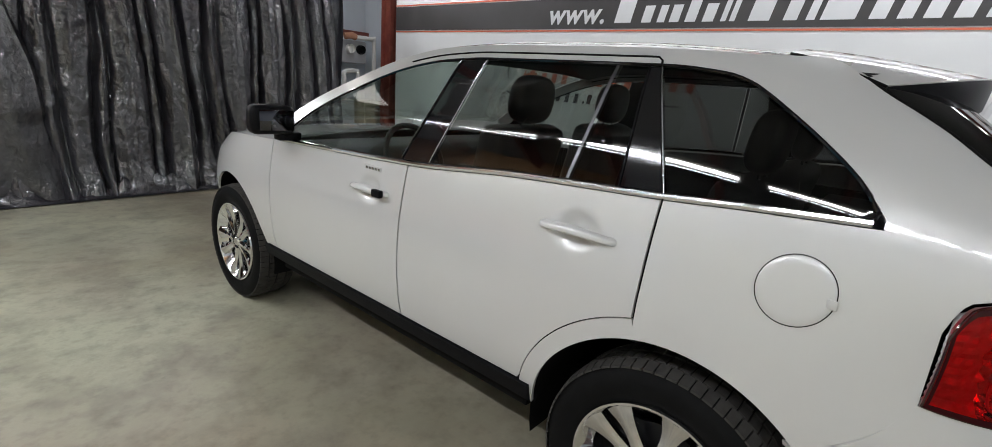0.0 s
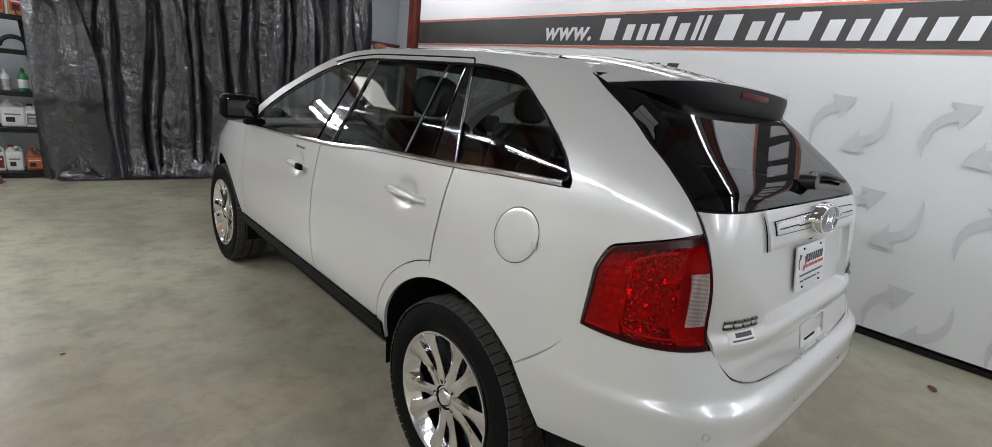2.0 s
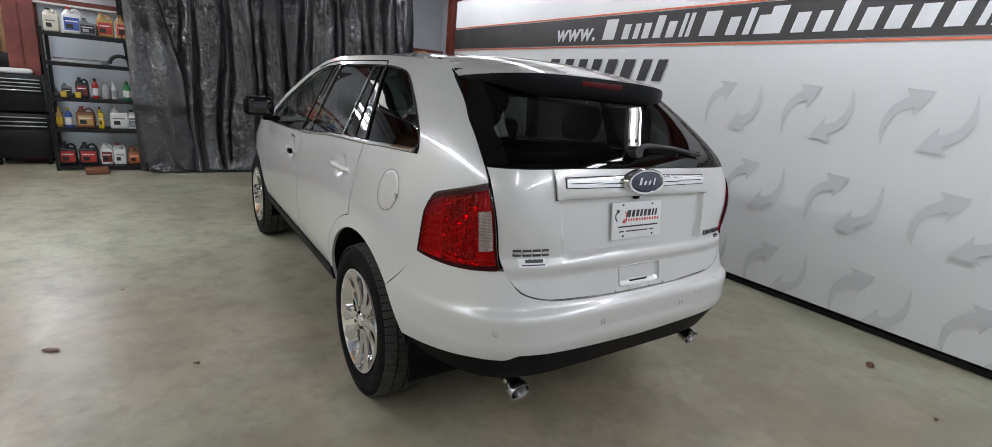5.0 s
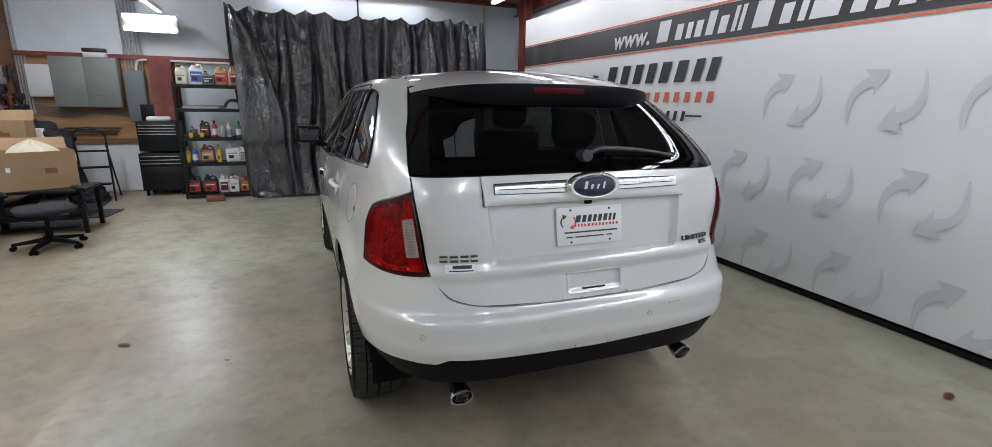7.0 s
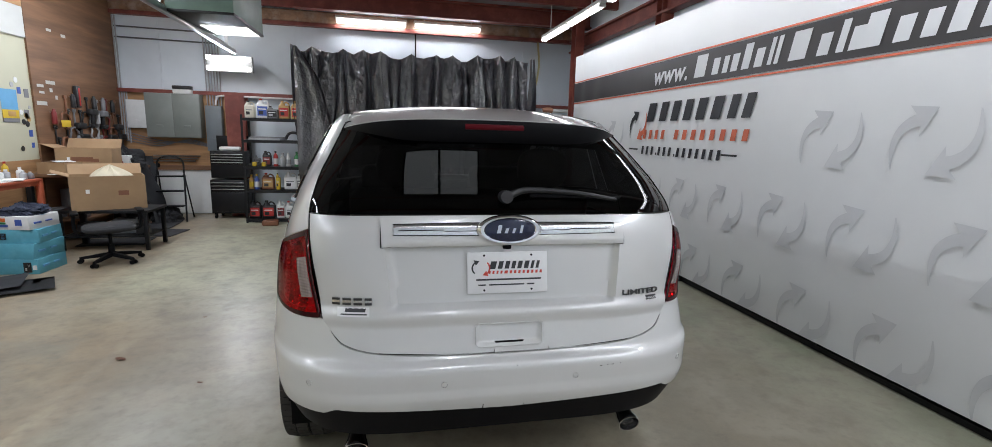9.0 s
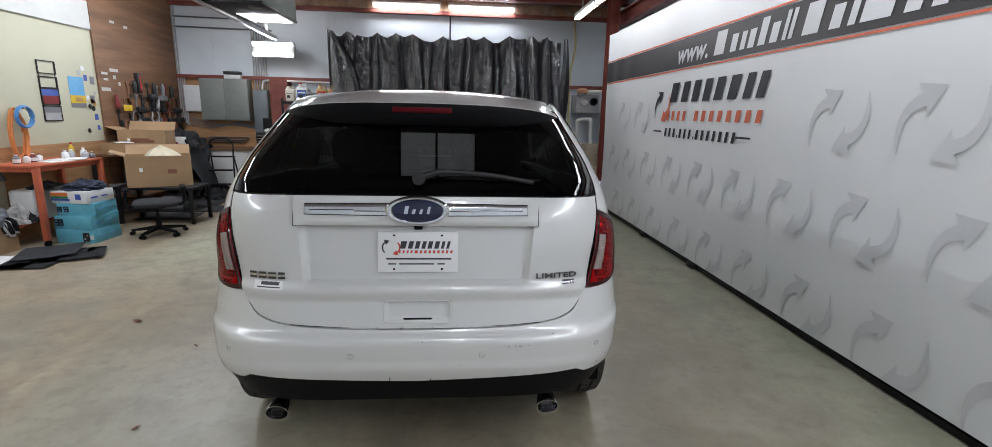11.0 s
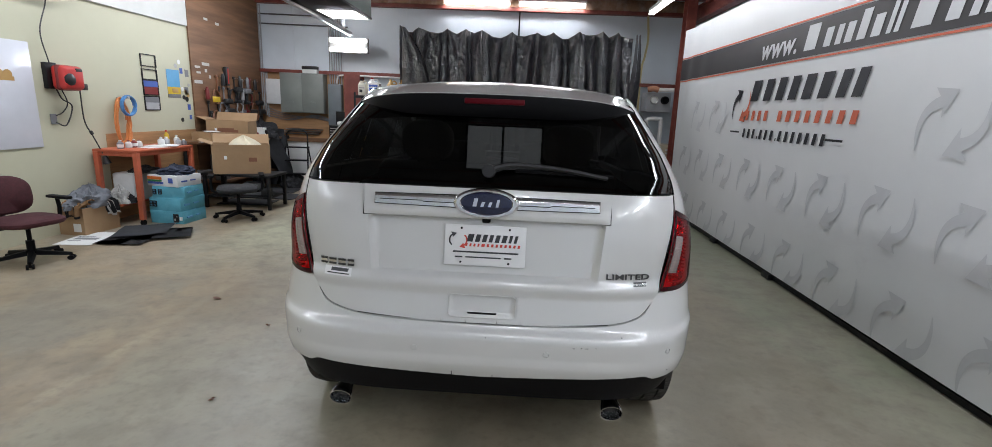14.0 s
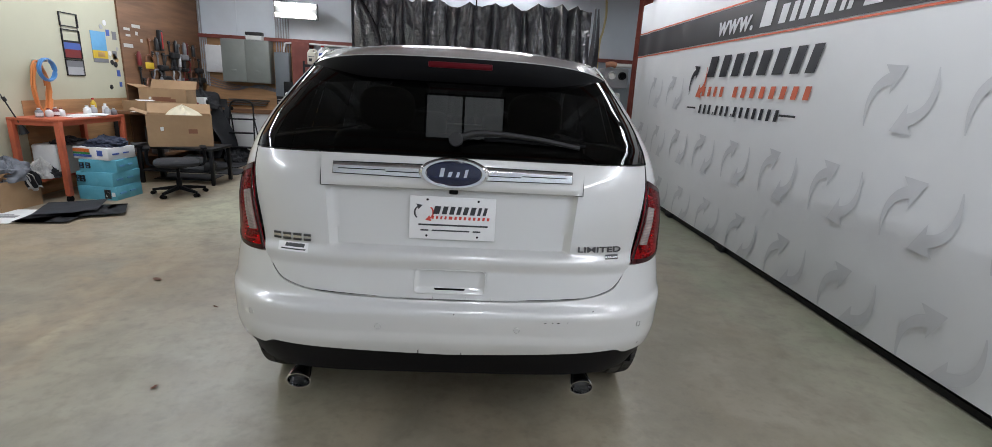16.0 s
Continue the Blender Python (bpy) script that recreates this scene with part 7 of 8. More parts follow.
# work table
tab = thing("work_table", (-4.84, 3.04, 0), "orange-red painted steel work table on casters", "work table")
TW, TL, TH = 0.53, 1.04, 0.90
part("tabletop", boxed(0, TW, 0, TL, TH - 0.03, TH, bevel=0.005), ORANGE_STEEL, tab)
part("apron", boxed(0.02, TW - 0.02, 0.02, TL - 0.02, TH - 0.075, TH - 0.03), ORANGE_STEEL, tab, smooth=False)
part("lower_shelf", boxed(0.02, TW - 0.26, 0.02, TL - 0.02, 0.22, 0.245), ORANGE_STEEL, tab, smooth=False)
for x in (0.0, TW - 0.055):
    for y in (0.0, TL - 0.055):
        lg = part("leg", boxed(x, x + 0.055, y, y + 0.055, 0.07, TH - 0.03, bevel=0.004), ORANGE_STEEL, tab)
        bm = bmesh.new()
        cyl(bm, (x + 0.012, y + 0.027, 0.036), (x + 0.043, y + 0.027, 0.036), 0.036, seg=14)
        part("caster", bm, BLACK_TRIM, lg)
for y, h, c in ((3.20, 0.10, "grey"), (3.33, 0.09, "white"), (3.42, 0.10, "darkred"), (3.50, 0.09, "white")):
    bottle(-4.62, y, TH, 0.035, h, c, "white" if c != "white" else "darkred", "small paint jar on the work table", lab="white")
for k, (y, x) in enumerate(((3.52, -4.45), (3.66, -4.52), (3.78, -4.42))):
    solo("paper_sheet", boxed(-0.10, 0.10, -0.14, 0.14, 0, 0.003 + 0.002 * k, m=pose(x, y, TH + 0.001 + 0.004 * k, 0, 0, 20 * k - 15)), PAPER, "loose white paper on the work table", "paper", "papers on the table")
for y in (3.80, 3.90):
    bottle(-4.55, y, TH, 0.04, 0.11, "white" if y < 3.85 else "silver", "white", "small tin on the work table")
bottle(-4.62, 4.01, TH, 0.03, 0.19, "yellow", "red", "yellow squeeze bottle on the work table")
solo("storage_tote", boxed(-4.80, -4.54, 3.22, 3.75, 0.247, 0.60, bevel=0.03, seg=3), COL["white"], "milky white plastic storage tote under the table", "tote")


def heap(name, x, y, z, rx, ry, h, mat, label, seed):
    """A loose pile of cloth with creases and hanging lobes."""
    bm = bmesh.new()
    rows = []
    for j in range(33):
        v = j / 32
        row = []
        for i in range(73):
            a = 2 * math.pi * i / 72
            ca, sa = math.cos(a), math.sin(a)
            n = noise.noise((ca * 1.4 + seed, sa * 1.4, v * 2.2)) * 0.40 + noise.noise((ca * 4 + seed, sa * 4, v * 5)) * 0.18
            fold = abs(noise.noise((ca * 3.2 + 1.5 * v + seed, sa * 3.2, v * 3.5 + 4))) * 0.45 + abs(noise.noise((ca * 8 + seed, sa * 8, v * 9))) * 0.20
            r = (1 - v ** 2.2) * (1.08 + n - fold * 0.7)
            row.append((x + rx * r * ca, y + ry * r * sa, z + h * v ** 0.8 * (1.05 + 0.6 * n - fold * 0.6)))
        rows.append(row)
    sheet(bm, rows)
    bmesh.ops.remove_doubles(bm, verts=bm.verts[:], dist=1e-5)
    return solo(name, bm, mat, label, "clothes")


def draped(name, x, y, z, wide, down, turn, mat, label, seed, stripe=None):
    """A garment hanging over an edge: flat behind it, falling in folds before it."""
    bm = bmesh.new()
    rows = []
    for j in range(25):
        v = j / 24
        s1 = v * (down + 0.16) - 0.16
        row = []
        for i in range(25):
            u = i / 24 - 0.5
            f = 0.014 * math.sin(u * 17 + seed + 2 * v) + 0.022 * noise.noise((u * 5, v * 4, seed))
            fall = max(0.0, s1)
            row.append((u * wide * (1 - 0.25 * v) + 0.03 * v * v, (-s1 if s1 < 0 else 0) - min(0.02, fall) + (f - 0.012) * min(1, fall * 12), 0.012 - fall * (0.92 + 0.1 * math.sin(u * 9 + seed)) + (abs(f) + 0.03 * noise.noise((u * 4, v * 3, seed + 5)) + 0.03 if s1 < 0 else 0.025 * max(0, 1 - fall * 14))))
        rows.append(row)
    sheet(bm, rows)
    if stripe:
        bm.faces.ensure_lookup_table()
        for k, fc in enumerate(bm.faces):
            fc.material_index = 1 if (k % 24) in (2, 3, 6, 7, 8, 14, 15) or k // 24 > 21 else 0
    bmesh.ops.solidify(bm, geom=bm.faces[:], thickness=0.004)
    bmesh.ops.transform(bm, matrix=pose(x, y, z, 0, 0, turn), verts=bm.verts[:])
    return solo(name, bm, [mat, stripe] if stripe else mat, label, "clothes")


heap("crumpled_garment", -4.66, 3.14, 0.247, 0.12, 0.10, 0.20, RAG_WHITE, "white and grey rags stuffed under the table", 7.0)
heap("crumpled_garment", -4.60, 3.20, 0.247, 0.10, 0.09, 0.12, BLACK_CLOTH, "black rag stuffed under the table", 9.0)
heap("crumpled_garment", -4.15, 3.46, 0.592, 0.22, 0.19, 0.11, DARK_CLOTH, "dark blue cloth lying on the boxes", 3.0)


def blue_carton(x, y, z, w, d, h, turn, marks, top=False):
    c = thing("blue_carton", (x, y, z), "light blue printed shop carton in a stack" if not top else "white and blue printed carton on the stack", "carton", "stacked cartons", turn)
    bm = boxed(-w / 2, w / 2, -d / 2, d / 2, 0, h, bevel=0.004)
    for v in bm.verts:
        v.co += Vector((0.012 * noise.noise((v.co.y * 5, v.co.z * 9, z * 7)), 0.012 * noise.noise((v.co.x * 5, v.co.z * 9, z * 5)), 0.0))
    part("box", bm, BLUE_CARD if not top else COL["white"], c)
    for u0, u1, v0, v1, colour in marks:
        part("printed_mark", boxed(u0 * w - w / 2, u1 * w - w / 2, -d / 2 - 0.010, -d / 2 + 0.001, v0 * h, v1 * h), COL[colour], c, smooth=False)
    for u0, u1, v0, v1 in ((0.14, 0.36, 0.42, 0.55), (0.52, 0.72, 0.46, 0.56)):
        part("printed_mark", boxed(w / 2 - 0.001, w / 2 + 0.010, u0 * d - d / 2, u1 * d - d / 2, v0 * h, v1 * h), COL["skyblue" if not top else "blue"], c, smooth=False)
    part("tape", boxed(-w / 2 - 0.001, w / 2 + 0.001, -0.025, 0.025, h - 0.001, h + 0.001), COL["skyblue"], c)


def pictograms(u, v, n):
    """A black block with pale signs on it, as printed on the cartons."""
    m = [(u, u + 0.11 * n, v, v + 0.46, "black")]
    for k in range(n):
        for r in (0.05, 0.27):
            m.append((u + 0.11 * k + 0.022, u + 0.11 * k + 0.088, v + r, v + r + 0.14, "skyblue"))
    return m


blue_carton(-4.14, 3.43, 0.0, 0.43, 0.42, 0.155, -3, [(0.70, 0.86, 0.14, 0.80, "black"), (0.73, 0.77, 0.26, 0.44, "white"), (0.79, 0.83, 0.50, 0.68, "white"), (0.89, 0.97, 0.30, 0.60, "white")])
blue_carton(-4.15, 3.43, 0.155, 0.43, 0.41, 0.16, -6, pictograms(0.04, 0.30, 2))
blue_carton(-4.13, 3.44, 0.315, 0.40, 0.39, 0.14, 1, pictograms(0.03, 0.30, 1) + pictograms(0.20, 0.30, 1))
blue_carton(-4.16, 3.44, 0.455, 0.43, 0.38, 0.135, -8, [(0.03, 0.48, 0.62, 0.88, "orange"), (0.03, 0.48, 0.44, 0.58, "green"), (0.03, 0.52, 0.22, 0.40, "blue"), (0.70, 0.84, 0.35, 0.80, "blue")], True)

# cardboard box with clothes, papers and mats on the floor
def open_carton(name, place, w, d, h, label, turn=0, flaps=True, band=None):
    c = thing(name, place, label, "carton", turn=turn)
    t = 0.006
    for nm, a in (("front_panel", (-w / 2, w / 2, -d / 2, -d / 2 + t, 0, h)), ("back_panel", (-w / 2, w / 2, d / 2 - t, d / 2, 0, h)), ("side_panel", (-w / 2, -w / 2 + t, -d / 2 + t, d / 2 - t, 0, h)), ("side_panel", (w / 2 - t, w / 2, -d / 2 + t, d / 2 - t, 0, h)), ("base", (-w / 2 + t, w / 2 - t, -d / 2 + t, d / 2 - t, 0.0, t))):
        part(nm, boxed(*a), CARD, c, smooth=False)
    if flaps:
        part("flap", boxed(-0.0, 0.17, -d / 2, d / 2, -t, 0, m=pose(-w / 2, 0, h, 0, 0, 0) @ pose(0, 0, 0, 0, 200)), CARD, c, smooth=False)
        part("flap", boxed(-w / 2, w / 2, 0, 0.15, -t, 0, m=pose(0, d / 2, h, 55)), CARD, c, smooth=False)
    if band:
        part("printed_mark", boxed(w * 0.12, w * 0.26, -d / 2 - 0.001, -d / 2 + 0.001, h * 0.42, h * 0.56), band, c)
        part("printed_mark", boxed(-w * 0.30, -w * 0.25, -d / 2 - 0.001, -d / 2 + 0.001, h * 0.5, h * 0.62), PAPER, c)
    return c


open_carton("cardboard_box", (-4.70, 2.73, 0), 0.30, 0.46, 0.30, "brown cardboard box with clothes piled on top", -3, False)
part("shipping_label", boxed(0.02, 0.11, -0.2315, -0.229, 0.04, 0.13), PAPER, bpy.data.objects["cardboard_box"])
heap("crumpled_garment", -4.69, 2.76, 0.285, 0.17, 0.27, 0.24, GREY_CLOTH, "grey jacket piled on the cardboard box", 11.0)
heap("crumpled_garment", -4.72, 2.60, 0.285, 0.13, 0.12, 0.12, TAN_CLOTH, "tan cloth piled in the box", 19.0)
draped("draped_shirt", -4.545, 2.84, 0.302, 0.20, 0.15, 84, BLACK_CLOTH, "black and white striped shirt over the box's edge", 2.0, RAG_WHITE)
draped("draped_jacket", -4.68, 2.498, 0.302, 0.26, 0.12, -3, TAN_CLOTH, "tan jacket hanging over the box's edge", 6.0, BLACK_CLOTH)
for k, (x, y, w, d, t, mt, nm, lb) in enumerate(((-4.44, 2.40, 0.36, 0.54, 8, PAPER, "paper_sheet", "large white paper sheet on the floor"), (-4.02, 2.46, 0.46, 0.52, 8, MAT_BLACK, "rubber_mat", "black rubber mat on the floor"), (-3.80, 2.68, 0.52, 0.46, 30, MAT_BLACK, "rubber_mat", "black rubber mat on the floor"), (-4.06, 2.72, 0.52, 0.54, 24, MAT_GREY, "rubber_mat", "dark grey floor mat on the pile"))):
    bm = bmesh.new()
    sheet(bm, [[(w * (i / 10 - 0.5), d * (j / 8 - 0.5), 0.012 * max(0, noise.noise((i * 0.3 + k, j * 0.3, 1))) * (k > 0) + (0.02 * (i / 10) ** 3 if k == 3 else 0)) for i in range(11)] for j in range(9)])
    bmesh.ops.solidify(bm, geom=bm.faces[:], thickness=0.005)
    bmesh.ops.transform(bm, matrix=pose(x, y, 0.007 + 0.011 * k, 0, 0, t), verts=bm.verts[:])
    if k == 0:
        bm = boxed(-w / 2, w / 2, -d / 2, d / 2, 0.0, 0.004, m=pose(x, y, 0.002, 0, 0, t))
    ob = solo(nm, bm, mt, lb, "mat" if k else "paper", "floor mats" if k else "")
    if k == 0:
        for u0, u1, v0, v1 in ((-0.13, 0.10, -0.06, 0.02), (-0.14, 0.02, 0.05, 0.07), (-0.14, -0.02, -0.12, -0.10)):
            part("printed_mark", boxed(u0, u1, v0, v1, 0.0, 0.0012, m=pose(x, y, 0.0058, 0, 0, t)), COL["grey"], ob, smooth=False)
for k, (x, y, w, d, t) in enumerate(((-3.95, 4.75, 0.75, 0.45, 5), (-3.75, 5.35, 0.70, 0.5, -8), (-4.1, 5.9, 0.8, 0.5, 3))):
    solo("rubber_mat", boxed(-w / 2, w / 2, -d / 2, d / 2, 0, 0.012, bevel=0.003, m=pose(x, y, 0.001 + 0.001 * k, 0, 0, t)), MAT_BLACK, "black rubber floor mat", "mat", "floor mats")


# office chairs
def office_chair(x, y, turn, cloth, label, arms, back, tall=1.0):
    c = thing("office_chair", (x, y, 0), label, "office chair", "office chairs", turn)
    c.scale = (1, 1, tall)
    for k in range(5):
        a = 2 * math.pi * k / 5 + 0.3
        bm = bmesh.new()
        rows = []
        for t in np.linspace(0, 1, 6):
            r, w, h, zz = 0.04 + 0.25 * t, 0.032 - 0.012 * t, 0.05 - 0.022 * t, 0.105 - 0.035 * t
            rows.append([(r * math.cos(a) - sx * w * math.sin(a), r * math.sin(a) + sx * w * math.cos(a), zz + sz * h / 2) for sx, sz in ((-1, -1), (-0.6, 1), (0.6, 1), (1, -1), (-1, -1))])
        sheet(bm, rows)
        lg = part("base_arm", bm, BLACK_TRIM, c)
        bm = bmesh.new()
        px, py = 0.29 * math.cos(a), 0.29 * math.sin(a)
        for s in (-1, 1):
            cyl(bm, (px + s * 0.012 * math.sin(a), py - s * 0.012 * math.cos(a), 0.027), (px + s * 0.028 * math.sin(a), py - s * 0.028 * math.cos(a), 0.027), 0.027, seg=12)
        cyl(bm, (px, py, 0.02), (px, py, 0.085), 0.010, seg=8)
        part("caster", bm, BLACK_TRIM, lg)
    bm = bmesh.new()
    cyl(bm, (0, 0, 0.09), (0, 0, 0.24), 0.032, seg=14)
    cyl(bm, (0, 0, 0.22), (0, 0, 0.42), 0.018, seg=12)
    part("gas_lift", bm, BLACK_TRIM, c)
    part("mechanism", boxed(-0.10, 0.10, -0.12, 0.12, 0.395, 0.425, bevel=0.01), BLACK_METAL, c)
    bm = bmesh.new()
    n = 20
    lo, hi = [], []
    rows = []
    for v, (s, zz) in enumerate(((0.0, 0.425), (0.92, 0.425), (1.0, 0.45), (0.99, 0.475), (0.88, 0.497), (0.0, 0.505))):
        rows.append([(0.245 * s * math.copysign(abs(math.cos(a)) ** 0.6, math.cos(a)), 0.235 * s * math.copysign(abs(math.sin(a)) ** 0.6, math.sin(a)), zz) for a in np.linspace(0, 2 * math.pi, 33)])
    sheet(bm, rows)
    bmesh.ops.remove_doubles(bm, verts=bm.verts[:], dist=1e-4)
    part("seat", bm, cloth, c)
    if back:
        bm = bmesh.new()
        tube(bm, spline([(0, 0.10, 0.41), (0, 0.27, 0.43), (0, 0.32, 0.55), (0, 0.29, 0.70)], 5), 0.02, 8, flat=1.4)
        part("back_bar", bm, BLACK_METAL, c)
        bm = bmesh.new()
        rows = []
        for s, off in ((0.0, 0.0), (0.9, 0.0), (1.0, 0.02), (0.99, 0.045), (0.88, 0.065), (0.0, 0.07)):
            rows.append([(0.215 * s * math.copysign(abs(math.cos(a)) ** 0.65, math.cos(a)), 0.30 - off - 0.05 * (s * math.cos(a)) ** 2 + 0.03 * math.sin(a) * s, 0.71 + 0.21 * s * math.copysign(abs(math.sin(a)) ** 0.65, math.sin(a))) for a in np.linspace(0, 2 * math.pi, 33)])
        sheet(bm, rows)
        bmesh.ops.remove_doubles(bm, verts=bm.verts[:], dist=1e-4)
        part("backrest", bm, cloth, c)
    if arms:
        for s in (-1, 1):
            bm = bmesh.new()
            tube(bm, spline([(s * 0.12, 0.02, 0.41), (s * 0.27, 0.02, 0.42), (s * 0.30, 0.02, 0.52), (s * 0.29, 0.02, 0.66)], 5), 0.018, 8)
            ar = part("arm_post", bm, BLACK_TRIM, c)
            part("arm_pad", boxed(s * 0.29 - 0.035, s * 0.29 + 0.035, -0.14, 0.12, 0.655, 0.69, bevel=0.014, seg=3), BLACK_TRIM, ar)


office_chair(-4.28, 1.60, 78, BURGUNDY, "burgundy cloth office chair with black arms", True, True, 0.83)
office_chair(-3.50, 3.68, 30, BLACK_CLOTH, "black office chair with a low round seat", True, False, 0.86)

# low bench with the large open carton; long bench behind it
lb = thing("low_bench", (-3.84, 4.50, 0), "low black steel bench carrying the open carton", "bench")
part("top", boxed(-0.50, 0.50, -0.28, 0.28, 0.465, 0.498, bevel=0.005), BLACK_METAL, lb)
for x in (-0.46, 0.46):
    for y in (-0.24, 0.24):
        part("leg", boxed(x - 0.022, x + 0.022, y - 0.022, y + 0.022, 0, 0.465, bevel=0.003), BLACK_METAL, lb)
part("shelf", boxed(-0.46, 0.46, -0.25, 0.25, 0.16, 0.18), BLACK_METAL, lb)
open_carton("open_carton", (-3.87, 4.50, 0.50), 0.74, 0.42, 0.41, "large open brown carton with packing foam inside", 28, True, COL["brown"])
bm = bmesh.new()
rows = []
for j in range(13):
    v = j / 12
    rows.append([(-3.84 + (0.24 * (1 - v ** 2)) * math.cos(a) * (1 + 0.2 * math.sin(3 * a)), 4.52 + 0.16 * (1 - v ** 2) * math.sin(a), 0.82 + 0.20 * v + 0.02 * math.sin(5 * a)) for a in np.linspace(0, 2 * math.pi, 25)])
sheet(bm, rows)
bmesh.ops.remove_doubles(bm, verts=bm.verts[:], dist=1e-4)
solo("packing_foam", bm, material("cream_foam", (0.62, 0.56, 0.42), 0.9, vary=0.1, scale=8), "cream packing foam sticking out of the carton", "foam")
wb = thing("workbench", (-4.84, 4.6, 0), "long dark workbench along the wall, heaped with parts", "workbench")
part("top", boxed(0, 0.62, 0, 2.0, 0.86, 0.90, bevel=0.005), PLY_DARK, wb)
for y in (0.05, 1.0, 1.95):
    for x in (0.04, 0.58):
        part("leg", boxed(x - 0.03, x + 0.03, y - 0.03, y + 0.03, 0, 0.86, bevel=0.004), BLACK_METAL, wb)
part("shelf", boxed(0.02, 0.60, 0.04, 1.96, 0.30, 0.33), PLY_DARK, wb)
open_carton("carton", (-4.42, 5.25, 0.902), 0.62, 0.36, 0.30, "brown carton with dark printing on the workbench", 8, True, COL["brown"])
part("printed_bar", boxed(-0.14, 0.10, -0.182, -0.179, 0.13, 0.19), COL["brown"], bpy.data.objects["carton"])
open_carton("carton", (-4.5, 4.75, 0.902), 0.34, 0.28, 0.14, "small open carton on the workbench", -10, False)
rnd = random.Random(4)
for k in range(16):
    y, x = 4.66 + 1.85 * rnd.random(), -4.75 + 0.48 * rnd.random()
    w, d, h = 0.05 + 0.10 * rnd.random(), 0.05 + 0.10 * rnd.random(), 0.05 + 0.13 * rnd.random()
    if 5.0 < y < 5.5 and x > -4.78 or y < 4.95:
        continue
    solo("parts_box", boxed(-w / 2, w / 2, -d / 2, d / 2, 0, h, bevel=0.01, m=pose(x, y, 0.901, 0, 0, 90 * rnd.random())), COL[rnd.choice(["black", "grey", "white", "darkred", "brown", "silver"])], "small parts box among the bench clutter", "box", "bench clutter")
for k in range(12):
    y, x = 4.7 + 1.75 * rnd.random(), -4.70 + 0.4 * rnd.random()
    w, d, h = 0.10 + 0.14 * rnd.random(), 0.10 + 0.14 * rnd.random(), 0.12 + 0.2 * rnd.random()
    solo("parts_box", boxed(-w / 2, w / 2, -d / 2, d / 2, 0, h, bevel=0.012, m=pose(x, y, 0.331, 0, 0, 90 * rnd.random())), COL[rnd.choice(["black", "grey", "black", "brown", "blue"])], "dark parts box on the bench's lower shelf", "box", "bench clutter")

# bag, leaning carpet panel, papers and dark clutter round the benches
heap("cloth_bag", -4.42, 6.12, 0.901, 0.24, 0.20, 0.30, BLACK_CLOTH, "black cloth bag slumped on the workbench", 23.0)
heap("cloth_bag", -4.30, 4.92, 0.901, 0.15, 0.14, 0.10, GREY_CLOTH, "grey rag bundle on the workbench", 27.0)
bm = bmesh.new()
rows = []
for j in range(21):
    v = j / 20
    rows.append([(-4.02 - 0.20 * v + 0.05 * math.sin(v * 5 + i * 0.5) + 0.10 * (i / 12 - 0.5) * v, 6.02 + 0.46 * (i / 12) - 0.10 * v, 0.006 + 0.93 * v + 0.03 * noise.noise((i * 0.4, v * 4, 2)) * v) for i in range(13)])
sheet(bm, rows)
bmesh.ops.solidify(bm, geom=bm.faces[:], thickness=0.012)
solo("carpet_panel", bm, MAT_GREY, "moulded dark grey carpet panel leaning on the workbench", "carpet panel")
heap("cloth_bag", -3.95, 6.35, 0.0, 0.20, 0.22, 0.24, BLACK_CLOTH, "black cloth bundle on the floor by the bench", 31.0)
for k, (x, y, w, d, h, c) in enumerate(((-4.05, 4.42, 0.20, 0.26, 0.14, "black"), (-3.72, 4.50, 0.24, 0.22, 0.18, "grey"), (-3.50, 4.44, 0.16, 0.2, 0.12, "black"))):
    solo("parts_box", boxed(-w / 2, w / 2, -d / 2, d / 2, 0, h, bevel=0.012, m=pose(x, y, 0.181, 0, 0, 14 * k)), COL[c], "dark parts box on the low bench's shelf", "box", "bench clutter")
for k, (x, y, t) in enumerate(((-4.44, 4.66, 10), (-4.36, 4.72, -25), (-4.52, 4.86, 40))):
    solo("paper_sheet", boxed(-0.10, 0.10, -0.14, 0.14, 0, 0.004, m=pose(x, y, 1.043 if k == 2 else 0.902 + 0.005 * k, 0, 0, t)), PAPER, "loose white paper on the workbench", "paper", "papers on the workbench")
for k, (x, y, h) in enumerate(((-4.40, 3.92, 0.10), (-4.47, 3.99, 0.13), (-4.38, 4.0, 0.08))):
    bottle(x, y, TH, 0.034, h, ("silver", "white", "grey")[k], "white", "small spray tin on the work table")
heap("crumpled_garment", -4.50, 3.40, 0.601, 0.16, 0.16, 0.09, BLACK_CLOTH, "black shirt stuffed over the storage tote", 37.0)

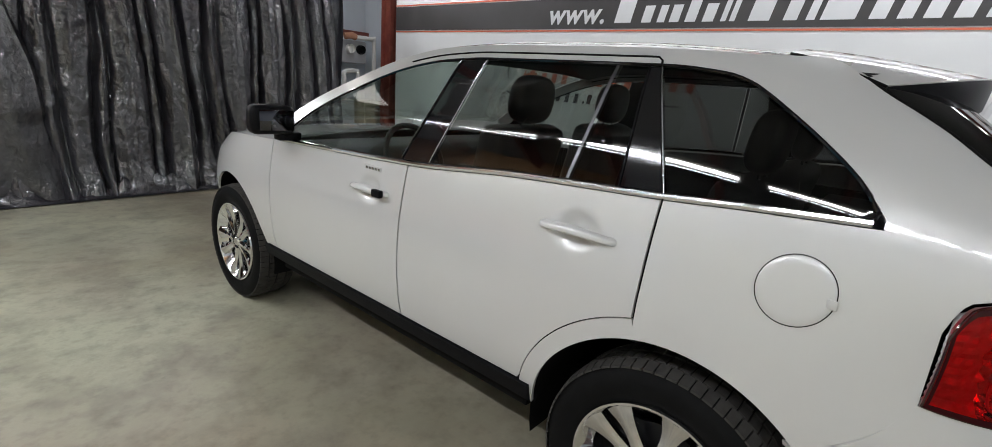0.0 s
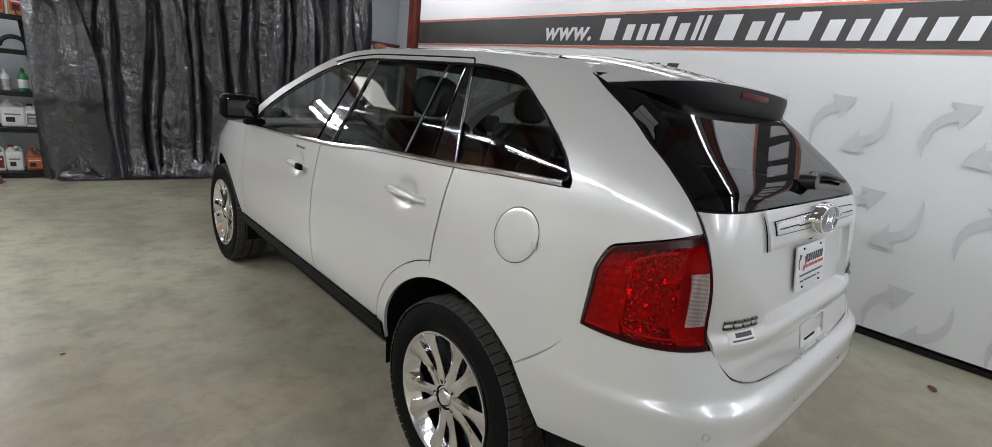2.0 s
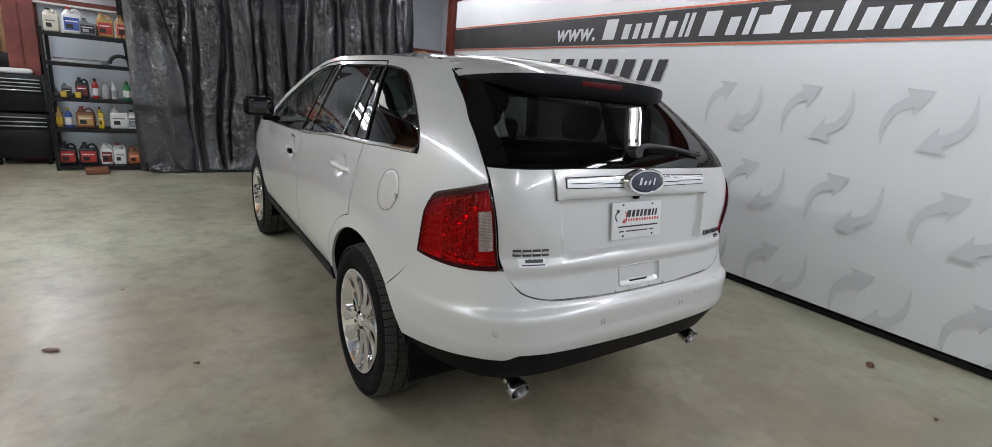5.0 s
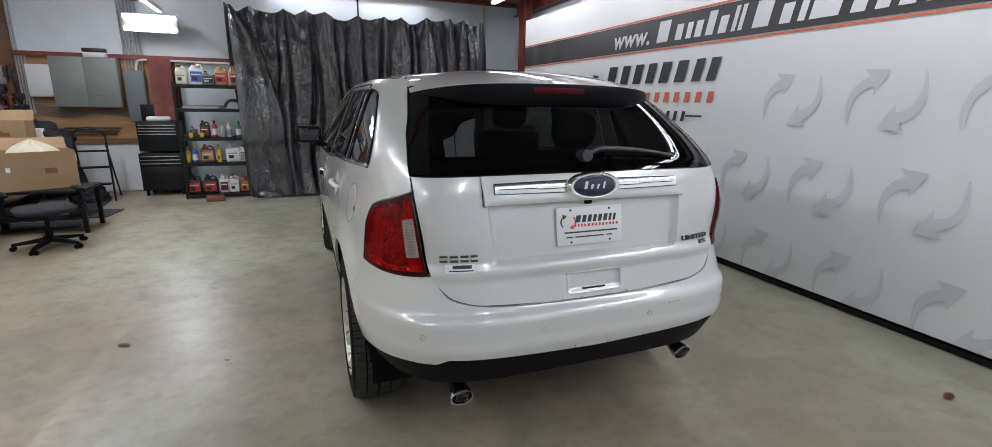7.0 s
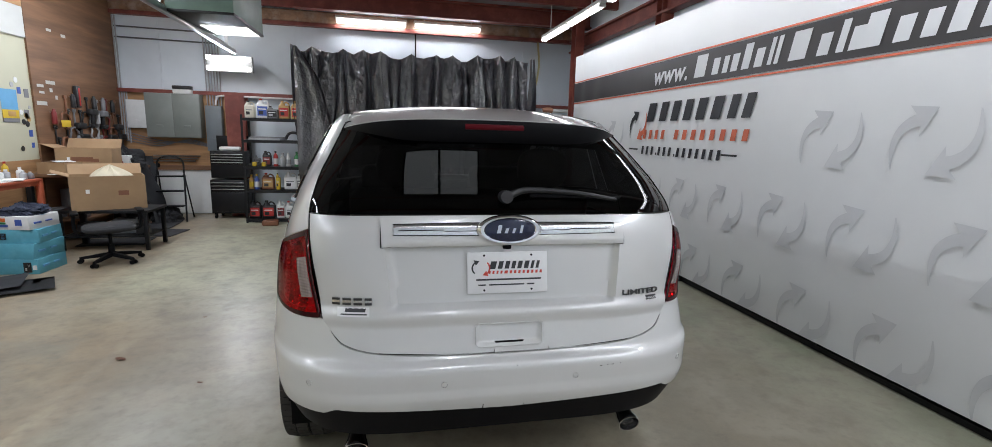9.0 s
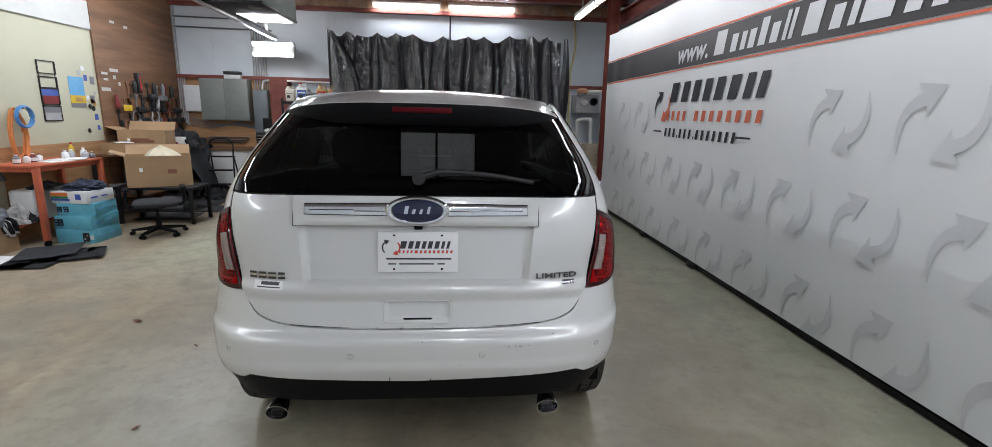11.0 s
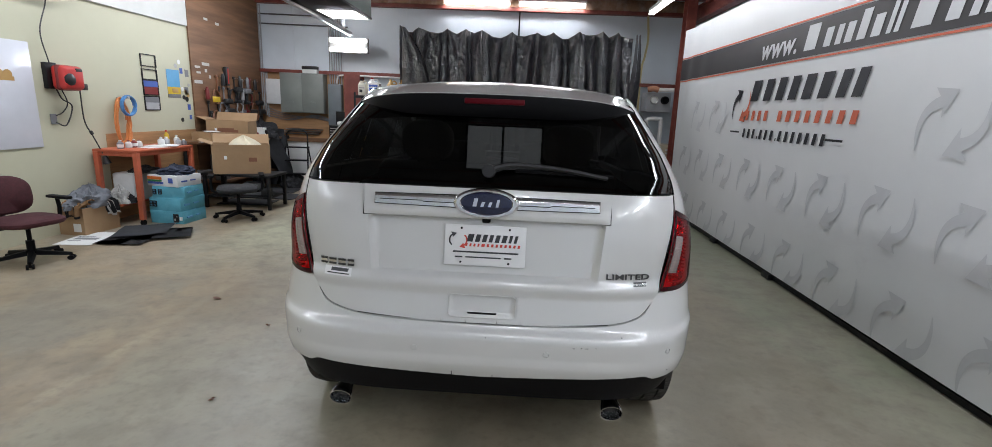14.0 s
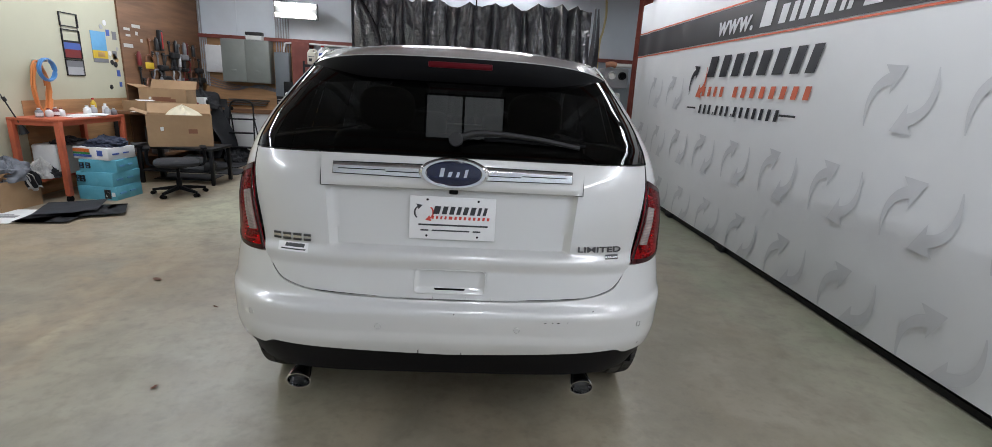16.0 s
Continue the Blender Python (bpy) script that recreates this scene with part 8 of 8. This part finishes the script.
# tools hung on the plywood
def hanging_tool(y, z, kind, col):
    x = XL + 0.027
    tl = thing("hanging_tool", (x, y, z), {"wrench": "steel hand tool hung on the plywood", "drill": "cordless power tool hung on the plywood", "coil": "coiled black cable hung on the plywood", "case": "slim tool case hung on the plywood", "can": "spray can on a wall bracket"}[kind], "hand tool", "tools on the wall")
    tl.scale = (0.95, 0.95, 0.92)
    part("hook", boxed(-0.002, 0.04, -0.004, 0.004, 0.0, 0.008), STEEL, tl)
    if kind == "wrench":
        bm = bmesh.new()
        box(bm, 0.005, 0.022, -0.012, 0.012, -0.24, 0.0, bevel=0.004)
        box(bm, 0.003, 0.028, -0.035, 0.035, -0.02, 0.035, bevel=0.01)
        part("tool_body", bm, STEEL if col == "silver" else COL[col], tl)
    elif kind == "drill":
        part("tool_body", boxed(0.01, 0.10, -0.10, 0.10, -0.05, 0.05, bevel=0.025, seg=3), COL[col], tl)
        part("grip", boxed(0.02, 0.07, -0.03, 0.03, -0.19, -0.04, bevel=0.015), COL["black"], tl)
        part("battery", boxed(0.01, 0.09, -0.05, 0.05, -0.25, -0.19, bevel=0.01), COL["black"], tl)
    elif kind == "coil":
        bm = bmesh.new()
        tube(bm, [(0.03 + 0.01 * math.sin(5 * a), 0.10 * math.cos(a), -0.12 + 0.12 * math.sin(a)) for a in np.linspace(0, 4 * math.pi, 40)], 0.013, 6)
        part("cable", bm, COL[col], tl)
    elif kind == "case":
        part("tool_body", boxed(0.003, 0.06, -0.05, 0.05, -0.16, 0.17, bevel=0.012), COL["black"], tl)
        part("stripe", boxed(0.059, 0.064, -0.012, 0.022, -0.13, 0.14, bevel=0.003), COL[col], tl)
    else:
        bm = bmesh.new()
        lathe(bm, [(0.03, -0.16), (0.032, -0.15), (0.032, 0.0), (0.02, 0.03), (0.018, 0.05)], 14, Matrix.Translation((0.045, 0, 0)))
        part("tool_body", bm, COL[col], tl)


hanging_tool(5.88, 1.90, "case", "red")
kinds = ["wrench", "drill", "coil", "wrench", "can", "wrench", "coil", "drill"]
cols = ["silver", "black", "brown", "grey", "black", "black", "darkred", "black", "grey", "black"]
k = 0
for row, z in enumerate((1.86, 1.66, 1.46, 1.30)):
    for y in np.arange(5.22 + 0.05 * row, 6.95, 0.128):
        k += 1
        if (row == 0 and (y < 5.6 or 5.75 < y < 6.0)) or rnd.random() < 0.12:
            continue
        kd = kinds[(k * 5 + row) % 8] if row else ("wrench", "can")[k % 2]
        hanging_tool(y + 0.03 * rnd.random(), z + 0.04 * rnd.random(), kd, cols[(k * 3 + row) % 10])
for y, z, c in ((5.45, 1.52, "yellow"),):
    solo("yellow_label", boxed(XL + 0.11, XL + 0.118, y - 0.10, y + 0.10, z - 0.045, z + 0.045, bevel=0.004), COL["yellow"], "yellow tool label on the wall", "label", "yellow labels")
STICKER = material("aged_sticker_paper", (0.50, 0.49, 0.46), 0.6, vary=0.1)
for y, z, w, h in ((5.10, 1.98, 0.13, 0.035), (5.28, 2.03, 0.19, 0.045), (5.13, 1.90, 0.10, 0.03), (5.34, 1.93, 0.06, 0.05), (5.06, 1.75, 0.20, 0.05), (5.44, 1.84, 0.05, 0.05), (5.42, 2.72, 0.10, 0.035), (5.72, 2.69, 0.10, 0.04)):
    flat("sticker", y, y + w, z, z + h, STICKER, "small white sticker on the plywood", "sticker", 0.002, XL + 0.026, "stickers on the plywood")

# on the cream wall
fr = thing("photo_frame_strip", (XW, 4.0, 1.34), "black hanging frame strip with two empty and two filled frames", "picture frame")
for k, (z0, z1, m) in enumerate(((0.57, 0.73, None), (0.40, 0.54, None), (0.20, 0.40, "car"), (0.0, 0.19, "grey"))):
    bm = bmesh.new()
    for a in ((0, 0.29, z0, z0 + 0.012), (0, 0.29, z1 - 0.012, z1), (0, 0.012, z0, z1), (0.278, 0.29, z0, z1)):
        box(bm, 0.0, 0.010, a[0], a[1], a[2], a[3])
    f = part("frame", bm, BLACK_METAL, fr, smooth=False)
    if m:
        part("picture", boxed(0.0, 0.006, 0.012, 0.278, z0 + 0.012, z1 - 0.012), COL["darkred" if m == "car" else "silver"], f, "small coloured picture")
        part("picture_band", boxed(0.0, 0.0075, 0.012, 0.278, z0 + (z1 - z0) * 0.55, z1 - 0.014), COL["blue" if m == "car" else "grey"], f)
for y in (0.02, 0.27):
    part("chain", boxed(0.0, 0.006, y - 0.003, y + 0.003, 0.0, 0.72), BLACK_METAL, fr)
pos = thing("wall_poster", (XW, 4.48, 1.52), "blue sky poster with a yellow shape", "poster")
part("print", boxed(0, 0.003, 0, 0.27, 0, 0.39), COL["skyblue"], pos, smooth=False)
part("lower_field", boxed(0, 0.004, 0, 0.27, 0, 0.15), COL["yellow"], pos, smooth=False)
part("ground_field", boxed(0, 0.0045, 0, 0.27, 0, 0.05), COL["grey"], pos, smooth=False)
part("yellow_shape", boxed(0, 0.005, 0.09, 0.22, 0.07, 0.13, bevel=0.002), COL["gold"], pos)
for k in range(14):
    y, z = 4.60 + 0.36 * rnd.random(), 1.18 + 0.88 * rnd.random()
    if 4.45 < y < 4.78 and 1.48 < z < 1.95:
        y += 0.2
    y = min(y, 4.95)
    bm = bmesh.new()
    r = 0.022 + 0.02 * rnd.random()
    if k % 3:
        cyl(bm, (XW, y, z), (XW + 0.003, y, z), r, seg=16)
    else:
        box(bm, XW, XW + 0.003, y - r, y + r, z - r * 1.3, z + r * 1.3)
    solo("decal", bm, COL[["blue", "black", "white", "grey", "gold", "silver"][k % 6]], "small round decal on the cream wall", "decal", "decals", smooth=False)

# hoses: orange coil with a blue ring
bm = bmesh.new()
pts = []
for k in range(7):
    for a in np.linspace(0, 2 * math.pi, 20, endpoint=False):
        pts.append((XW + 0.04 + 0.006 * k, 3.52 + (0.085 + 0.012 * (k % 4)) * math.cos(a), 1.22 + (0.27 + 0.012 * (k % 3)) * math.sin(a) - 0.01 * k))
tube(bm, pts, 0.011, 6)
solo("air_hose", bm, paint("orange_hose", (0.62, 0.22, 0.07)), "orange coiled air hose hung on the wall", "hose")
bm = bmesh.new()
pts = []
for k in range(5):
    for a in np.linspace(0, 2 * math.pi, 20, endpoint=False):
        pts.append((XW + 0.10 + 0.008 * k, 3.57 + (0.105 + 0.006 * (k % 3)) * math.cos(a), 1.40 + (0.115 + 0.006 * (k % 2)) * math.sin(a)))
tube(bm, pts, 0.011, 6)
solo("blue_hose", bm, paint("blue_hose", (0.07, 0.22, 0.48)), "blue air hose ring over the orange coil", "hose")
bm = bmesh.new()
cyl(bm, (XW, 3.54, 1.49), (XW + 0.16, 3.54, 1.50), 0.014, seg=8)
solo("hose_hook", bm, STEEL, "steel wall hook that carries the hoses", "hook")
# cord reel
XE = XL + 0.002
reel = thing("cord_reel", (XE, 2.735, 1.68), "red retractable cord reel on the wall", "cord reel")
part("bracket", boxed(0, 0.05, -0.15, -0.02, -0.12, 0.15, bevel=0.006), BLACK_METAL, reel)
part("drum_case", boxed(0.05, 0.21, -0.12, 0.145, -0.125, 0.125, bevel=0.045, seg=4), COL["red"], reel)
part("drum_rim", boxed(0.10, 0.16, -0.127, 0.152, -0.132, 0.132, bevel=0.04, seg=4), COL["darkred"], reel)
bm = bmesh.new()
lathe(bm, [(0.0, 0.012), (0.045, 0.012), (0.062, 0.004), (0.066, -0.01)], 20, pose(0.21, -0.045, -0.015, 0, 90))
part("hub", bm, COL["black"], reel)
part("vent_grille", boxed(0.13, 0.214, 0.03, 0.11, 0.07, 0.105, bevel=0.006), COL["black"], reel)
part("nozzle", boxed(0.12, 0.20, 0.10, 0.18, -0.12, -0.05, bevel=0.012), COL["black"], reel)
for pts, r in (([(0.12, 0.15, -0.10), (0.08, 0.20, -0.45), (0.10, 0.26, -0.62), (0.14, 0.34, -0.86)], 0.007), ([(0.06, -0.08, -0.10), (0.04, 0.0, -0.22), (0.05, 0.10, -0.30), (0.03, 0.02, -0.50), (0.03, -0.10, -0.47)], 0.007), ([(0.06, -0.02, -0.10), (0.04, 0.06, -0.26), (0.03, 0.0, -0.36), (0.02, -0.08, -0.40)], 0.006), ([(0.05, -0.10, 0.14), (0.03, -0.13, 0.45), (0.03, -0.02, 0.75), (0.05, -0.03, 0.90)], 0.006)):
    bm = bmesh.new()
    tube(bm, spline(pts, 8), r, 6)
    part("cord", bm, COL["black"], reel)
bm = bmesh.new()
cyl(bm, (0.14, 0.34, -0.86), (0.145, 0.36, -0.95), 0.02, 0.045, 12)
part("work_light_head", bm, COL["black"], reel)
bm = bmesh.new()
cyl(bm, (0.09, 0.25, -0.57), (0.10, 0.262, -0.61), 0.018, seg=10)
part("cord_stop", bm, COL["black"], reel)
solo("outlet", boxed(XE, XE + 0.012, 2.60, 2.67, 1.19, 1.30, bevel=0.003), COL["grey"], "grey wall outlet under the reel", "outlet")
spk = thing("wall_speaker", (XE, 2.62, 2.58), "grey-blue wall speaker box with dark grille", "speaker")
part("cabinet", boxed(0.03, 0.25, -0.22, 0.18, 0, 0.30, bevel=0.02), COL["silver"], spk)
part("grille", boxed(0.249, 0.258, -0.19, 0.15, 0.03, 0.14, bevel=0.006), COL["black"], spk)
part("bracket", boxed(0.0, 0.04, -0.05, 0.05, 0.08, 0.2), BLACK_METAL, spk)
wbd = thing("whiteboard", (XE, 1.05, 0.96), "whiteboard on the cream wall with a faint drawing", "whiteboard")
part("board", boxed(0, 0.012, 0, 1.42, 0, 1.05, bevel=0.003), material("whiteboard_enamel", (0.62, 0.63, 0.68), 0.25, vary=0.03), wbd)
for y in (1.08, 1.16):
    bm = bmesh.new()
    cyl(bm, (0.012, y, 0.72), (0.0145, y, 0.72), 0.045, seg=16)
    part("yellow_mark", bm, COL["gold"], wbd)
part("yellow_mark", boxed(0.012, 0.014, 1.02, 1.22, 0.66, 0.70), COL["gold"], wbd)
# small floor litter
for x, y, s, t in ((2.11, -1.16, 0.05, 20), (-2.17, 0.97, 0.045, -30), (2.35, -1.75, 0.035, 10), (1.75, -1.6, 0.02, 40), (-1.55, 0.55, 0.018, 0), (-1.4, -0.35, 0.02, 60), (-1.9, 1.7, 0.015, 15), (1.2, -1.95, 0.018, 50)):
    bm = bmesh.new()
    rows = []
    for j in range(5):
        rows.append([(s * (u - 0.5) * 2 * (1 - abs(j / 2 - 1) ** 2 * 0.7), s * 0.45 * (j / 2 - 1), 0.003 + 0.014 * noise.noise((u * 3 + x, j * 0.9, y)) ** 2 + 0.006 * (u - 0.5) ** 2) for u in np.linspace(0, 1, 7)])
    sheet(bm, rows)
    bmesh.ops.solidify(bm, geom=bm.faces[:], thickness=0.002)
    bmesh.ops.transform(bm, matrix=pose(x, y, 0.002, 0, 0, t), verts=bm.verts[:])
    solo("floor_litter", bm, COL["brown"], "small dry brown leaf on the concrete", "litter", "litter on the floor")
